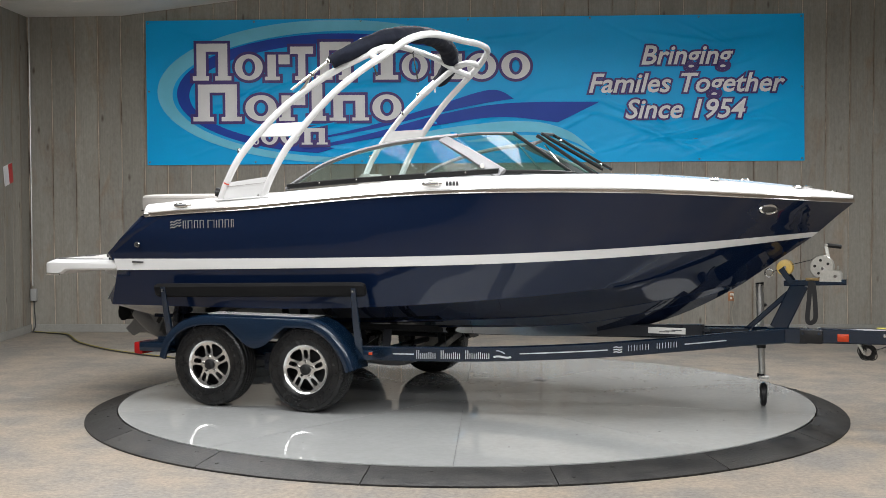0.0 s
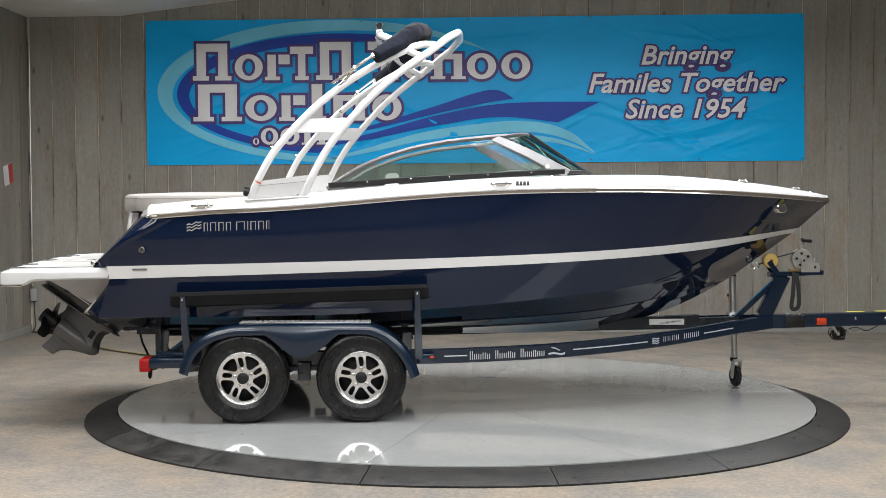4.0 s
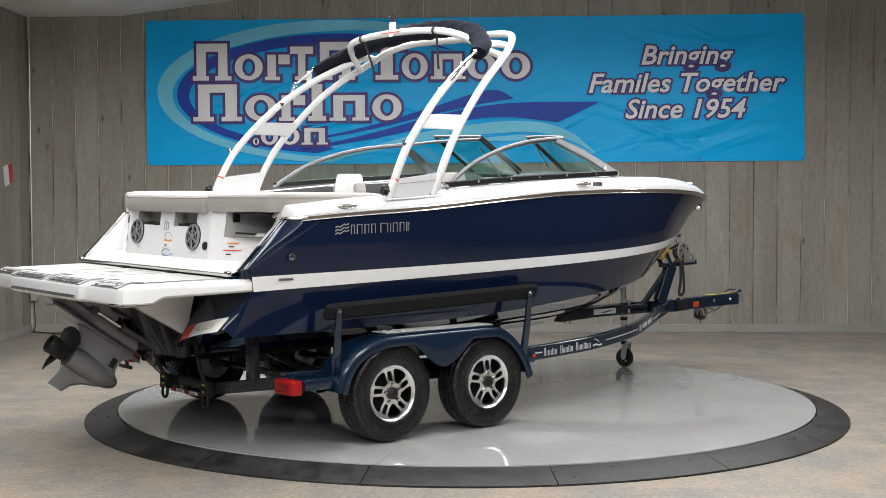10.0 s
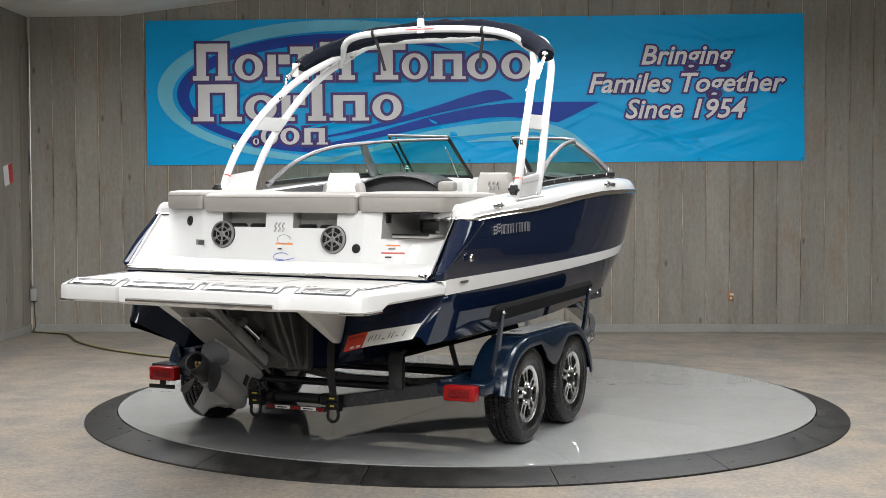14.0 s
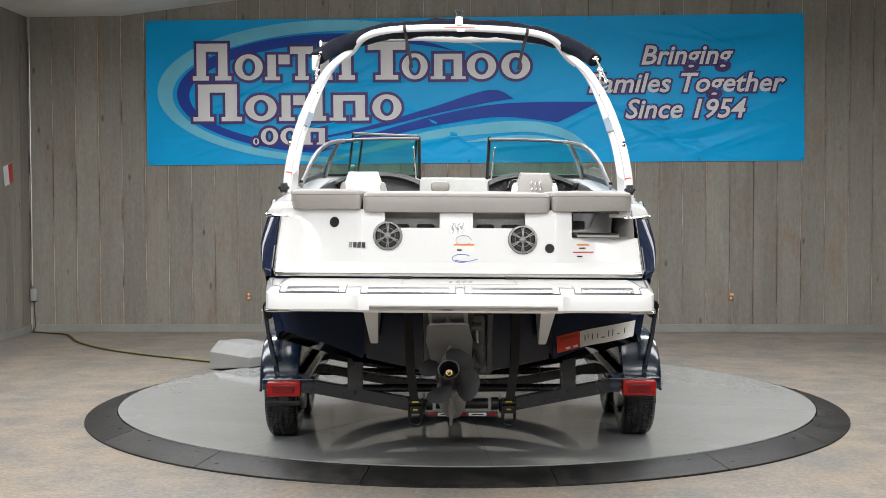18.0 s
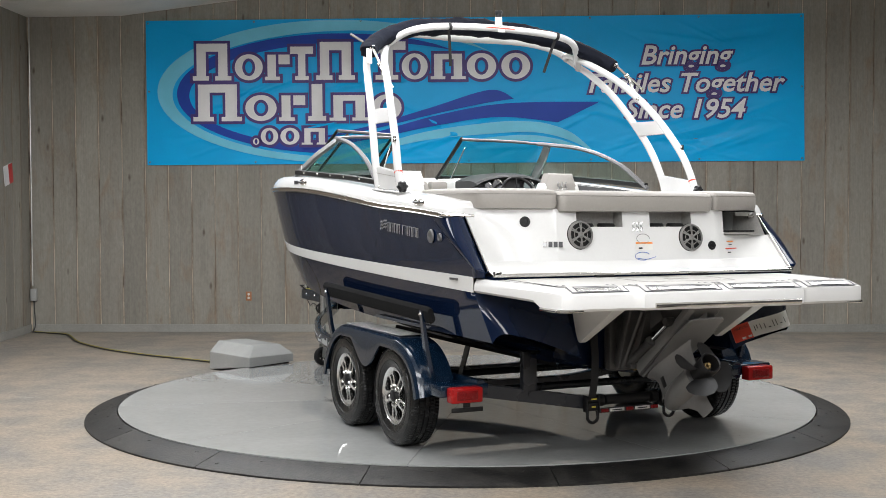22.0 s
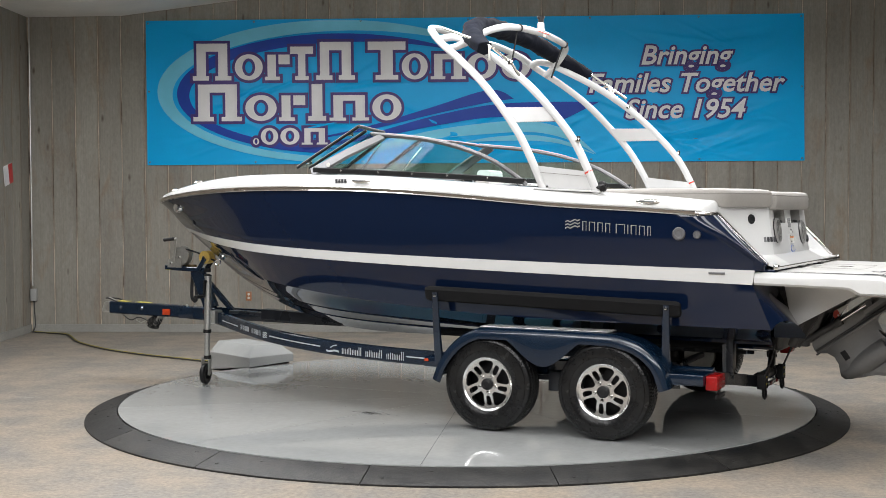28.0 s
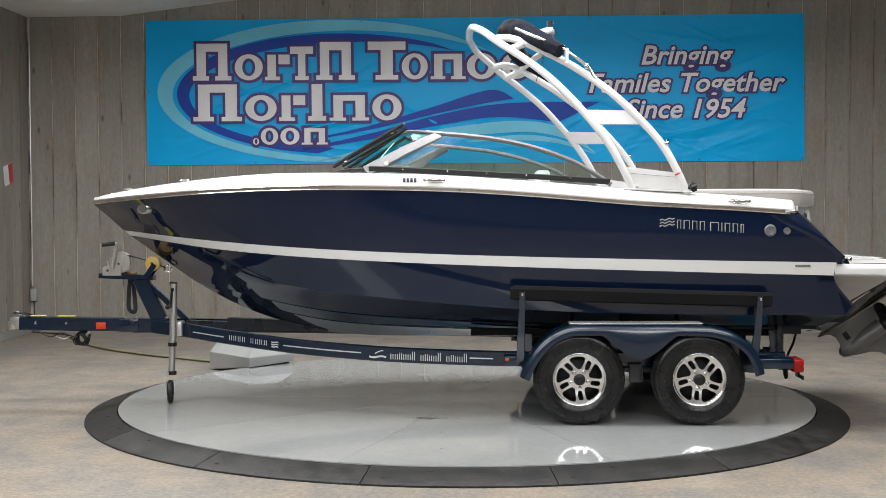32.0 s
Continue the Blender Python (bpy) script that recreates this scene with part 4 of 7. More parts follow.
for y0, y1, z0, deep in ((0.465, 0.12, 1.56, 0.1), (-0.09, -0.42, 1.56, 0.1), (-0.72, -1.13, 1.50, 0.0)):
    bm = bmesh.new()
    q = [Vector((transom_x(y, z) + 0.002, y, z)) for y, z in ((y0, z0), (y1, z0), (y1, 1.68), (y0, 1.68))]
    r_ = [Vector((-2.60 if deep else -2.12, p.y, p.z)) for p in q]
    if not deep:
        r_[1].y = r_[2].y = -1.04
    for f_ in ((q[0], q[1], r_[1], r_[0]), (q[1], q[2], r_[2], r_[1]), (q[3], q[0], r_[0], r_[3]), (r_[0], r_[1], r_[2], r_[3]))[:4 if deep else 3]:
        bm.faces.new([bm.verts.new(p) for p in f_])
    part("pocket_liner", bm, M_POCKET, boat, "grey pocket liner")
bm = bmesh.new()
block(bm, (-2.40, -0.895, 1.514), (0.40, 0.27, 0.022), 0.006)
tray_ = part("walkway_step", bm, M_PAD, boat, "grey padded step in the stern walkway")
bm = bmesh.new()
sweep(bm, [(-2.60, -0.765, 1.527), (-2.605, -1.025, 1.527)], rect(0.012, 0.010), (0, 0, 1))
part("step_edge", bm, M_BLACK, tray_, "black edge strip")
bm = bmesh.new()
block(bm, (-2.10, -0.80, 1.57), (0.03, 0.13, 0.06), 0.012)
part("walkway_panel", bm, M_LINER, boat, "white liner moulding behind the walkway")
bm = bmesh.new()
block(bm, (-2.08, -0.82, 1.661), (1.04, 0.42, 0.010), 0.003)
part("hinge_plate", bm, M_BLACK, boat, "black cushion underside")
for x0 in (0.17, 0.33, -0.21, -0.37):
    bm = bmesh.new()
    c = on_transom(x0, 0.345, -0.06).translation
    lathe(bm, [(0.0, 0.012), (0.03, 0.015), (0.05, 0.02), (0.058, 0.01), (0.058, -0.02)], Matrix.Translation(c), 20)
    part("cup_holder", bm, M_BLACK, boat, "black cup holder rim")
# speakers
for sx, sz in ((-0.447, 0.275), (0.405, 0.252)):
    bm = bmesh.new()
    ms_ = on_transom(sx, sz)
    lathe(bm, [(0.0, 0.008), (0.07, 0.008), (0.075, 0.004), (0.078, 0.018), (0.088, 0.016), (0.093, 0.0)], ms_, 36)
    sp_ = part("speaker", bm, M_BLACK, boat, "round black speaker with a grey spoked grille")
    bm = bmesh.new()
    lathe(bm, [(0.076, 0.012), (0.078, 0.022), (0.087, 0.02), (0.091, 0.008)], ms_, 36)
    for k in range(6):
        a = radians(30 + 60 * k)
        for d_ in (-0.07, 0.07):
            rod(bm, ms_ @ Vector((0.018 * math.cos(a), 0.018 * math.sin(a), 0.02)), ms_ @ Vector((0.08 * math.cos(a + d_ * 1.3), 0.08 * math.sin(a + d_ * 1.3), 0.016)), 0.0045, 6)
    lathe(bm, [(0.0, 0.027), (0.014, 0.025), (0.022, 0.016)], ms_, 16)
    lathe(bm, [(0.045, 0.015), (0.048, 0.019), (0.051, 0.015)], ms_, 28)
    part("grille", bm, M_GRILLE, sp_, "grey spoked grille")


def round_fitting(name, m_, r, material, label, n=18, proud=0.012):
    w = bmesh.new()
    lathe(w, [(0.0, proud * 0.7), (r * 0.45, proud * 0.7), (r * 0.55, proud), (r * 0.85, proud), (r, proud * 0.4), (r, 0)], m_, n)
    return part(name, w, material, boat, label)


round_fitting("remote_dial", on_transom(-0.79, 0.370), 0.034, M_BLACK, "round black stereo remote")
round_fitting("deck_plug", on_transom(0.575, 0.19), 0.03, M_BLACK, "round black fitting with a small emblem")
bm = bmesh.new()
block(bm, (-2.575, -0.727, 1.625), (0.055, 0.012, 0.055), 0.004)
part("power_switch", bm, M_BLACK, boat, "square black switch")
# stickers, badges
def sticker(name, parts_, m_, parent, label=""):
    """Flat prints: (x0, y0, x1, y1, material) in local units, each a thin piece."""
    first = None
    for k, (x0, y0, x1, y1, mat_) in enumerate(parts_):
        w = bmesh.new()
        plate(w, [(x0, y0), (x1, y0), (x1, y1), (x0, y1)], 0.0012, m_ @ Matrix.Translation((0, 0, 0.0006 + 0.0012 * k)))
        ob = part(name if k == 0 else "print_bar", w, mat_, parent if k == 0 else first, label if k == 0 else "")
        first = first or ob
    return first


sticker("model_badge", [(-0.70, 0.19, -0.675, 0.225, M_GREYLOGO), (-0.668, 0.19, -0.643, 0.225, M_DARKBADGE), (-0.636, 0.19, -0.611, 0.225, M_DARKBADGE), (-0.604, 0.19, -0.579, 0.225, M_DARKBADGE)], on_transom(-0.64, 0.21) @ Matrix.Translation((0.64, -0.21, 0)), boat, "grey model badge in block shapes")
sticker("warning_label", [(0.75, 0.205, 0.84, 0.214, M_STICK_O), (0.72, 0.158, 0.87, 0.165, M_STICK_R), (0.745, 0.13, 0.785, 0.139, M_INK), (0.765, 0.184, 0.81, 0.191, M_DARKBADGE)], on_transom(0.79, 0.17, 0.002) @ Matrix.Translation((-0.79, -0.17, 0)), boat, "orange and red warning labels")
sticker("warning_label", [(-0.03, 0.165, 0.10, 0.215, M_STICK_W), (-0.03, 0.203, 0.10, 0.215, M_STICK_O), (-0.01, 0.17, 0.02, 0.18, M_INK)], on_transom(0.03, 0.18) @ Matrix.Translation((-0.03, -0.18, 0)), boat, "orange warning label")
bm = bmesh.new()
tube(bm, [on_transom(0.03 + 0.05 * math.cos(a / 10), 0.245 + 0.035 * math.sin(a / 10), 0.002).translation for a in range(0, 60, 4)], 0.002, 5)
part("emblem", bm, M_GREYLOGO, boat, "silver round emblem")
bm = bmesh.new()
tube(bm, [on_transom(0.02 + 0.06 * math.cos(a / 10), 0.115 + 0.03 * math.sin(a / 10), 0.002).translation for a in range(6, 52, 3)], 0.002, 5)
tube(bm, smooth_path([on_transom(-0.02, 0.10, 0.002).translation, on_transom(0.05, 0.092, 0.002).translation, on_transom(0.12, 0.11, 0.002).translation], 5), 0.002, 5)
part("dealer_decal", bm, M_INKBLUE, boat, "blue curved decal")
for k in range(3):
    bm = bmesh.new()
    tube(bm, smooth_path([on_transom(-0.045 + 0.03 * k, 0.30, 0.002).translation, on_transom(-0.035 + 0.03 * k, 0.325, 0.002).translation, on_transom(-0.045 + 0.03 * k, 0.345, 0.002).translation, on_transom(-0.03 + 0.03 * k, 0.37, 0.002).translation], 4), 0.006, 5)
    part("emblem", bm, M_GREYLOGO, boat, "silver wave emblem")
# steel strips and dark gap under the transom face
bm = bmesh.new()
beam(bm, (-2.876, -1.12, 1.272), (-2.876, 1.12, 1.272), 0.02, 0.022, 0.005)
part("transom_trim", bm, M_CHROME, boat, "polished steel strip")
for side in (1, -1):
    bm = bmesh.new()
    block(bm, (-2.868, side * 1.115, 1.278), (0.035, 0.05, 0.036), 0.008)
    part("trim_end", bm, M_CHROME, boat)
bm = bmesh.new()
block(bm, (-2.81, 0, 1.246), (0.11, 2.28, 0.036), 0.004)
part("transom_sill", bm, M_HULL, boat, "navy sill over the platform")

# swim platform
PX, PZ = -2.74, 1.2345


def pz(x):
    return PZ + 0.014 * (x + 3.6)


def platform_low(x):
    return herm([(-3.66, 1.104), (-3.42, 1.106), (-3.40, 1.108), (-3.336, 1.142), (-3.31, 1.145), (-2.74, 1.162)], x)


plan = [(-2.74, 1.205), (-3.0, 1.172), (-3.30, 1.135), (-3.336, 1.130), (-3.40, 1.122), (-3.50, 1.109), (-3.548, 1.100), (-3.574, 1.085), (-3.588, 1.055), (-3.597, 1.0), (-3.60, 0.64), (-3.612, 0.600), (-3.636, 0.575), (-3.64, 0.52), (-3.645, 0.0)]
plan = plan + [(x, -y) for x, y in plan[-2::-1]]
bm = bmesh.new()
rows = [[Vector((PX + (x - PX) * 0.985, y * 0.985, platform_low(x))) for x, y in plan], [Vector((x, y, platform_low(x) + 0.014)) for x, y in plan]]
for z, k in ((1.193, 1.0), (1.206, 0.992), (1.2335, 0.905), (1.2345, 0.89)):
    rows.append([Vector((PX + (x - PX) * k, y * (1 - (1 - k) * 0.18), z + 0.014 * (x + 3.6))) for x, y in plan])
g = loft(bm, rows, close_u=True)
n_ = len(plan)
for i in range(n_ // 2):
    q = [g[0][i], g[0][i + 1], g[0][n_ - 2 - i], g[0][n_ - 1 - i]]
    bm.faces.new(q if len(set(q)) == 4 else q[:2] + q[3:])
bm.faces.new(g[-1])
platform = part("swim_platform", bm, M_GEL, boat, "white swim platform with grey pads", 30)
M_SATIN = surface("satin_steel_strip", (0.50, 0.50, 0.495), 0.24, 1.0)
M_LINE = surface("dark_routed_line", (0.10, 0.102, 0.115), 0.6)


def nosing(xi, f, y, up=0.0):
    """A place on the sloped aft lip, f from its upper to its lower edge."""
    x = xi - 0.073 * f
    return Vector((x, y, 1.2335 - 0.0275 * f + 0.014 * (x + 3.6) + up))


for y0, y1, xi in ((0.645, 1.025, -3.516), (0.022, 0.565, -3.555), (-0.565, -0.022, -3.555), (-1.025, -0.645, -3.516)):
    bm = bmesh.new()
    mm = axes((0, 0, 0), (1, 0, 0.014), (0, 1, 0))
    xp = xi + 0.012
    ya, yb = (y0 - 0.085, y1 + 0.02) if y0 > 0.6 else (y0 - 0.02, y1 + 0.085) if y1 < -0.6 else (y0 - 0.0205, y1 + 0.003) if y0 > 0 else (y0 - 0.003, y1 + 0.0205)
    plate(bm, [(xp, y0), (-3.45, ya), (-2.80, ya), (-2.80, yb), (-3.45, yb), (xp, y1)], 0.004, Matrix.Translation((0, 0, PZ + 0.014 * 3.6)) @ mm)
    pad_ = part("deck_pad", bm, M_PAD, platform, "light grey foam deck pad")
    # step nosing: the pad rolls over the lip, with routed lines and one bright bar
    bm = bmesh.new()
    loft(bm, [[nosing(xi, f, y, 0.005 if 0 < k < 3 else 0.0) for k, y in enumerate((y0, y0 + 0.006, y1 - 0.006, y1))] for f in (-0.25, 0.05, 0.5, 0.96)])
    part("step_frame", bm, M_PAD, platform, "pad rolled over the lip")
    ends = (y0 + 0.045, y1 - 0.045)
    bm = bmesh.new()
    sweep(bm, [nosing(xi, 0.62, ends[0], 0.008), nosing(xi, 0.62, ends[1], 0.008)], rect(0.040, 0.006, 0.002), (-0.35, 0, 1))
    strip_ = part("step_strip", bm, M_SATIN, platform, "polished steel step strip")
    for u in (0.12, 0.37, 0.63, 0.88):
        bm = bmesh.new()
        lathe(bm, [(0.0, 0.0022), (0.004, 0.0018), (0.006, 0.0)], axes(nosing(xi, 0.62, ends[0] + (ends[1] - ends[0]) * u, 0.0112), (1, 0, 0.35), (0, 1, 0)), 8)
        part("screw", bm, M_SATIN, strip_)
    for f, in_, wide in ((0.02, 0.045, 0.003), (0.22, 0.045, 0.003), (0.96, 0.0, 0.004)):
        bm = bmesh.new()
        sweep(bm, [nosing(xi, f, y0 + in_, 0.006), nosing(xi, f, y1 - in_, 0.006)], rect(wide, 0.003), (-0.35, 0, 1))
        part("step_line", bm, M_LINE, platform, "dark routed line")
    for y, wide in ((y0 + 0.003, 0.004), (y1 - 0.003, 0.004), (ends[0], 0.003), (ends[1], 0.003)):
        bm = bmesh.new()
        sweep(bm, [nosing(xi, f, y, 0.006) for f in (0.96, 0.5, 0.05)] + [Vector((xi + 0.02, y, pz(xi + 0.02) + 0.005)), Vector((xi + 0.11, y, pz(xi + 0.11) + 0.005))], rect(wide, 0.003), (-0.2, 0, 1))
        part("pad_line", bm, M_LINE, platform, "dark routed line")
bm = bmesh.new()
for k in range(4):
    sweep(bm, smooth_path([(-3.17, 0.05 - 0.04 * k, pz(-3.17) + 0.005), (-3.14, 0.06 - 0.04 * k, pz(-3.14) + 0.005), (-3.11, 0.04 - 0.04 * k, pz(-3.11) + 0.005), (-3.08, 0.05 - 0.04 * k, pz(-3.08) + 0.005)], 4), rect(0.012, 0.0012), (0, 0, 1))
part("pad_emblem", bm, M_PIPING, platform, "grey wave emblem on the pad")
bm = bmesh.new()
hatch_ = [(-3.30, 0.31), (-3.28, 0.34), (-2.96, 0.34), (-2.94, 0.31), (-2.94, -0.31), (-2.96, -0.34), (-3.28, -0.34), (-3.30, -0.31)]
sweep(bm, [(x, y, pz(x) + 0.005) for x, y in hatch_], rect(0.004, 0.0012), (0, 0, 1), closed=True)
part("hatch_line", bm, M_PIPING, platform, "thin routed hatch outline")
bm = bmesh.new()
beam(bm, (-3.648, 0.51, 1.132), (-3.648, -0.545, 1.132), 0.018, 0.026, 0.008)
part("edge_bar", bm, M_CHROME, platform, "polished grab bar")
for side in (1, -1):
    bm = bmesh.new()
    sweep(bm, smooth_path([(-3.405, side * 1.122, 1.112), (-3.48, side * 1.111, 1.109), (-3.548, side * 1.100, 1.108), (-3.576, side * 1.082, 1.108), (-3.592, side * 1.03, 1.108), (-3.599, side * 0.96, 1.109)], 5), rect(0.020, 0.016, 0.005), (0, 0, 1))
    part("corner_guard", bm, M_CHROME, platform, "polished corner guard")
    bm = bmesh.new()
    wing = [Vector((x, side * y, pz(x) + 0.0045)) for x, y in ((-2.90, 1.065), (-3.40, 1.045), (-3.48, 1.050), (-3.43, 1.082), (-2.90, 1.145))]
    sweep(bm, wing, rect(0.005, 0.0012), (0, 0, 1), closed=True)
    part("pad_border", bm, M_INK, platform, "dark border line")
    bm = bmesh.new()
    prof = [(-2.80, 1.15), (-3.40, 1.13), (-3.34, 1.105), (-2.915, 0.862), (-2.89, 0.845), (-2.865, 0.848), (-2.845, 0.90)]
    va = [bm.verts.new((x, side * (0.475 + 0.02 * (1.14 - z) / 0.28), z)) for x, z in prof]
    vb = [bm.verts.new((x, side * (0.570 - 0.025 * (1.14 - z) / 0.28), z)) for x, z in prof]
    bm.faces.new(va), bm.faces.new(vb[::-1])
    for k in range(len(prof)):
        bm.faces.new([va[k], va[(k + 1) % len(prof)], vb[(k + 1) % len(prof)], vb[k]])
    bmesh.ops.bevel(bm, geom=bm.edges[:], offset=0.005, segments=2, affect="EDGES")
    part("platform_bracket", bm, M_GEL, platform, "white platform bracket", 40)
for k, y in enumerate((-0.36, 0.36)):
    bm = bmesh.new()
    block(bm, (-2.85, y, 1.252), (0.09, 0.14, 0.02), 0.004)
    part("drain_lip", bm, M_BLACK, platform)
# stock sticker wrapped on the starboard stern quarter
def on_pod(a, v, h):
    """A place on the sticker: a metres outboard of its inner end, v up."""
    d = 0.555 - a * 0.98
    z = 0.800 + 0.25 * a - 0.07 * max(a - 0.2, 0) + v
    return pod(-1, d, (1.162 - z) / (1.162 - pod_low(d)), h)


stock = None
for k, (a0, v0, a1, v1, mat_) in enumerate(((0.0, 0.0, 0.515, 0.092, M_STICK_W), (0.0, 0.0, 0.150, 0.096, M_STICK_R), (0.180, 0.030, 0.186, 0.062, M_INK), (0.200, 0.040, 0.206, 0.064, M_INK), (0.228, 0.030, 0.234, 0.064, M_INK), (0.262, 0.032, 0.268, 0.060, M_INK), (0.290, 0.030, 0.312, 0.036, M_INK), (0.335, 0.030, 0.341, 0.066, M_INK), (0.362, 0.030, 0.368, 0.066, M_INK), (0.395, 0.034, 0.412, 0.040, M_INK), (0.440, 0.032, 0.446, 0.064, M_INK),
                                            (0.055, 0.010, 0.085, 0.022, M_STICK_W), (0.105, 0.010, 0.135, 0.022, M_STICK_W))):
    bm = bmesh.new()
    n_ = max(2, round((a1 - a0) / 0.02))
    loft(bm, [[on_pod(a0 + (a1 - a0) * i / n_, v, 0.002 + 0.0012 * k) for i in range(n_ + 1)] for v in (v0, (v0 + v1) / 2, v1)])
    ob = part("stock_sticker" if k == 0 else "print_bar", bm, mat_, stock or boat, "" if stock else "white stock sticker with red end and ink marks", 60)
    stock = stock or ob
curve = bpy.data.curves.new("heading", "FONT")
curve.body, curve.size, curve.align_x = "WARNING", 0.024, "CENTER"
ink = new("heading_text", curve)
deps = bpy.context.evaluated_depsgraph_get()
word = bpy.data.meshes.new_from_object(ink.evaluated_get(deps))
bpy.data.objects.remove(ink)
for v in word.vertices:
    v.co = on_pod(0.075 + v.co.x, 0.068 + v.co.y, 0.0115)
bm = bmesh.new()
bm.from_mesh(word)
part("heading", bm, M_INK, stock, "black heading")

# windshield
def mirror(pts, side):
    return [Vector((p[0], side * p[1], p[2])) for p in pts]


WS_SIDE = [(-1.10, 1.172, 1.835), (-0.955, 1.145, 1.932), (-0.78, 1.125, 2.028), (-0.51, 1.095, 2.122), (-0.25, 1.06, 2.180), (-0.06, 1.035, 2.206), (0.12, 1.005, 2.224), (0.283, 0.955, 2.240)]
WS_TOP = [(0.283, 0.955, 2.240), (0.39, 0.80, 2.258), (0.47, 0.55, 2.268), (0.51, 0.31, 2.272)]
WS_BASE_SIDE = [(-1.09, 1.165, 1.842), (-0.6, 1.165, 1.878), (-0.1, 1.165, 1.906), (0.4, 1.165, 1.932), (0.70, 1.155, 1.946)]
WS_BASE_FRONT = [(0.70, 1.155, 1.946), (0.86, 0.90, 1.948), (0.98, 0.60, 1.945), (1.03, 0.31, 1.938)]


def along(pts, n):
    p = smooth_path(pts, 10)
    out = []
    lens = [0]
    for i in range(1, len(p)):
        lens.append(lens[-1] + (p[i] - p[i - 1]).length)
    for k in range(n):
        d_ = lens[-1] * k / (n - 1)
        j = max(i for i in range(len(lens)) if lens[i] <= d_ + 1e-9)
        j = min(j, len(p) - 2)
        u = (d_ - lens[j]) / max(lens[j + 1] - lens[j], 1e-9)
        out.append(p[j].lerp(p[j + 1], u))
    return out


for side, nm in ((1, "port"), (-1, "starboard")):
    S_ = mirror(WS_SIDE, side)
    T_ = mirror(WS_TOP, side)
    BS = mirror(WS_BASE_SIDE, side)
    BF = mirror(WS_BASE_FRONT, side)
    P_ = Vector((0.175, side * 0.988, 2.220))
    frame_bm = bmesh.new()
    sweep(frame_bm, smooth_path(S_, 6), rect(0.030, 0.034, 0.009), (0, side * 0.3, 1))
    sweep(frame_bm, smooth_path(T_, 6), rect(0.026, 0.026, 0.008), (0, 0, 1))
    sweep(frame_bm, [P_, P_.lerp(BS[-1], 0.5) + Vector((0.0, side * 0.010, 0.010)), BS[-1] + Vector((0.02, 0, -0.01))], rect(0.085, 0.03, 0.010), (0.3, side * 0.9, 0.3), scale=[0.85, 1.0, 1.2])
    wsf = part("windshield_frame", frame_bm, M_ALU, boat, "curved satin aluminium windshield frame")
    # side pane between arch and base
    top_pts = along(S_[1:], 16)
    base_pts = along([BS[0].lerp(BS[1], 0.12)] + BS[1:-1] + [BS[-1] + Vector((-0.05, 0, 0))], 16)
    end_top = T_[0]
    bm = bmesh.new()
    rows = [top_pts + [end_top.lerp(BS[-1], u) for u in (0.2, 0.4, 0.6, 0.8)], base_pts[:] + [base_pts[-1].lerp(BS[-1], u) for u in (0.2, 0.4, 0.6, 0.8)]]
    loft(bm, rows)
    part("side_pane", bm, M_GLASS, wsf, "tinted side glass").visible_shadow = False
    bm = bmesh.new()
    loft(bm, [along(T_, 14), [p + Vector((0.005, 0, 0.004)) for p in along(BF, 14)]])
    part("front_pane", bm, M_GLASS_DEEP, wsf, "tinted front glass").visible_shadow = False
    # black gasket along the foot, with screws
    bm = bmesh.new()
    sweep(bm, [p + Vector((0, side * 0.006, 0.016)) for p in along(BS, 20)], rect(0.028, 0.042, 0.006), (0, 0, 1))
    sweep(bm, [p + Vector((0, 0, 0.010)) for p in along(BF, 12)], rect(0.026, 0.03, 0.006), (0, 0, 1))
    gk = part("gasket", bm, M_BLACK, wsf, "black rubber gasket")
    for u in (0.18, 0.36, 0.53, 0.69, 0.86):
        p = along(BS, 50)[int(u * 49)]
        bm = bmesh.new()
        lathe(bm, [(0.0, 0.006), (0.006, 0.005), (0.009, 0.0)], axes(p + Vector((0, side * 0.0205, 0.02)), (1, 0, 0), (0, 0, 1) if side < 0 else (0, 0, -1)), 8)
        part("screw", bm, M_CHROME, gk)
    # inner edge post at the walkway and a thin stay
    bm = bmesh.new()
    beam(bm, T_[-1] + Vector((0, 0, 0.01)), BF[-1], 0.03, 0.028, 0.006)
    part("inner_post", bm, M_BLACK, wsf, "black inner window post")
    bm = bmesh.new()
    rod(bm, (0.56, side * 0.36, 2.2), (0.80, side * 0.34, 1.93), 0.006, 6)
    part("window_stay", bm, M_CHROME, wsf, "thin steel stay")
    bm = bmesh.new()
    lathe(bm, [(0.0, 0.003), (0.018, 0.003)], axes(BS[-1] + Vector((-0.13, side * 0.004, 0.055)), (1, 0, 0), (0, 0, 1) if side < 0 else (0, 0, -1)), 16)
    part("maker_dot", bm, M_STICK_W, wsf, "small white round glass mark")
# centre window swung open against the port pane
mw = [Vector(p) for p in ((0.545, 0.33, 2.295), (0.46, 0.885, 2.312), (0.99, 0.96, 1.99), (1.06, 0.36, 2.0))]
cw = bmesh.new()
sweep(cw, [mw[0], mw[1]], rect(0.024, 0.026, 0.007), (0, 0, 1))
cwin = part("centre_window", cw, M_ALU, boat, "walkway window swung open, satin frame")
for p_, q_, nm_ in ((mw[1], mw[2], "edge_bar"), (mw[1] + Vector((-0.02, -0.085, -0.03)), mw[2] + Vector((-0.06, -0.085, 0.0)), "edge_bar"), (mw[0], mw[3], "hinge_bar")):
    cw = bmesh.new()
    sweep(cw, [p_, q_], rect(0.024, 0.022, 0.007), (0, 1, 0))
    part(nm_, cw, M_BLACK, cwin, "black rubber-edged window bar")
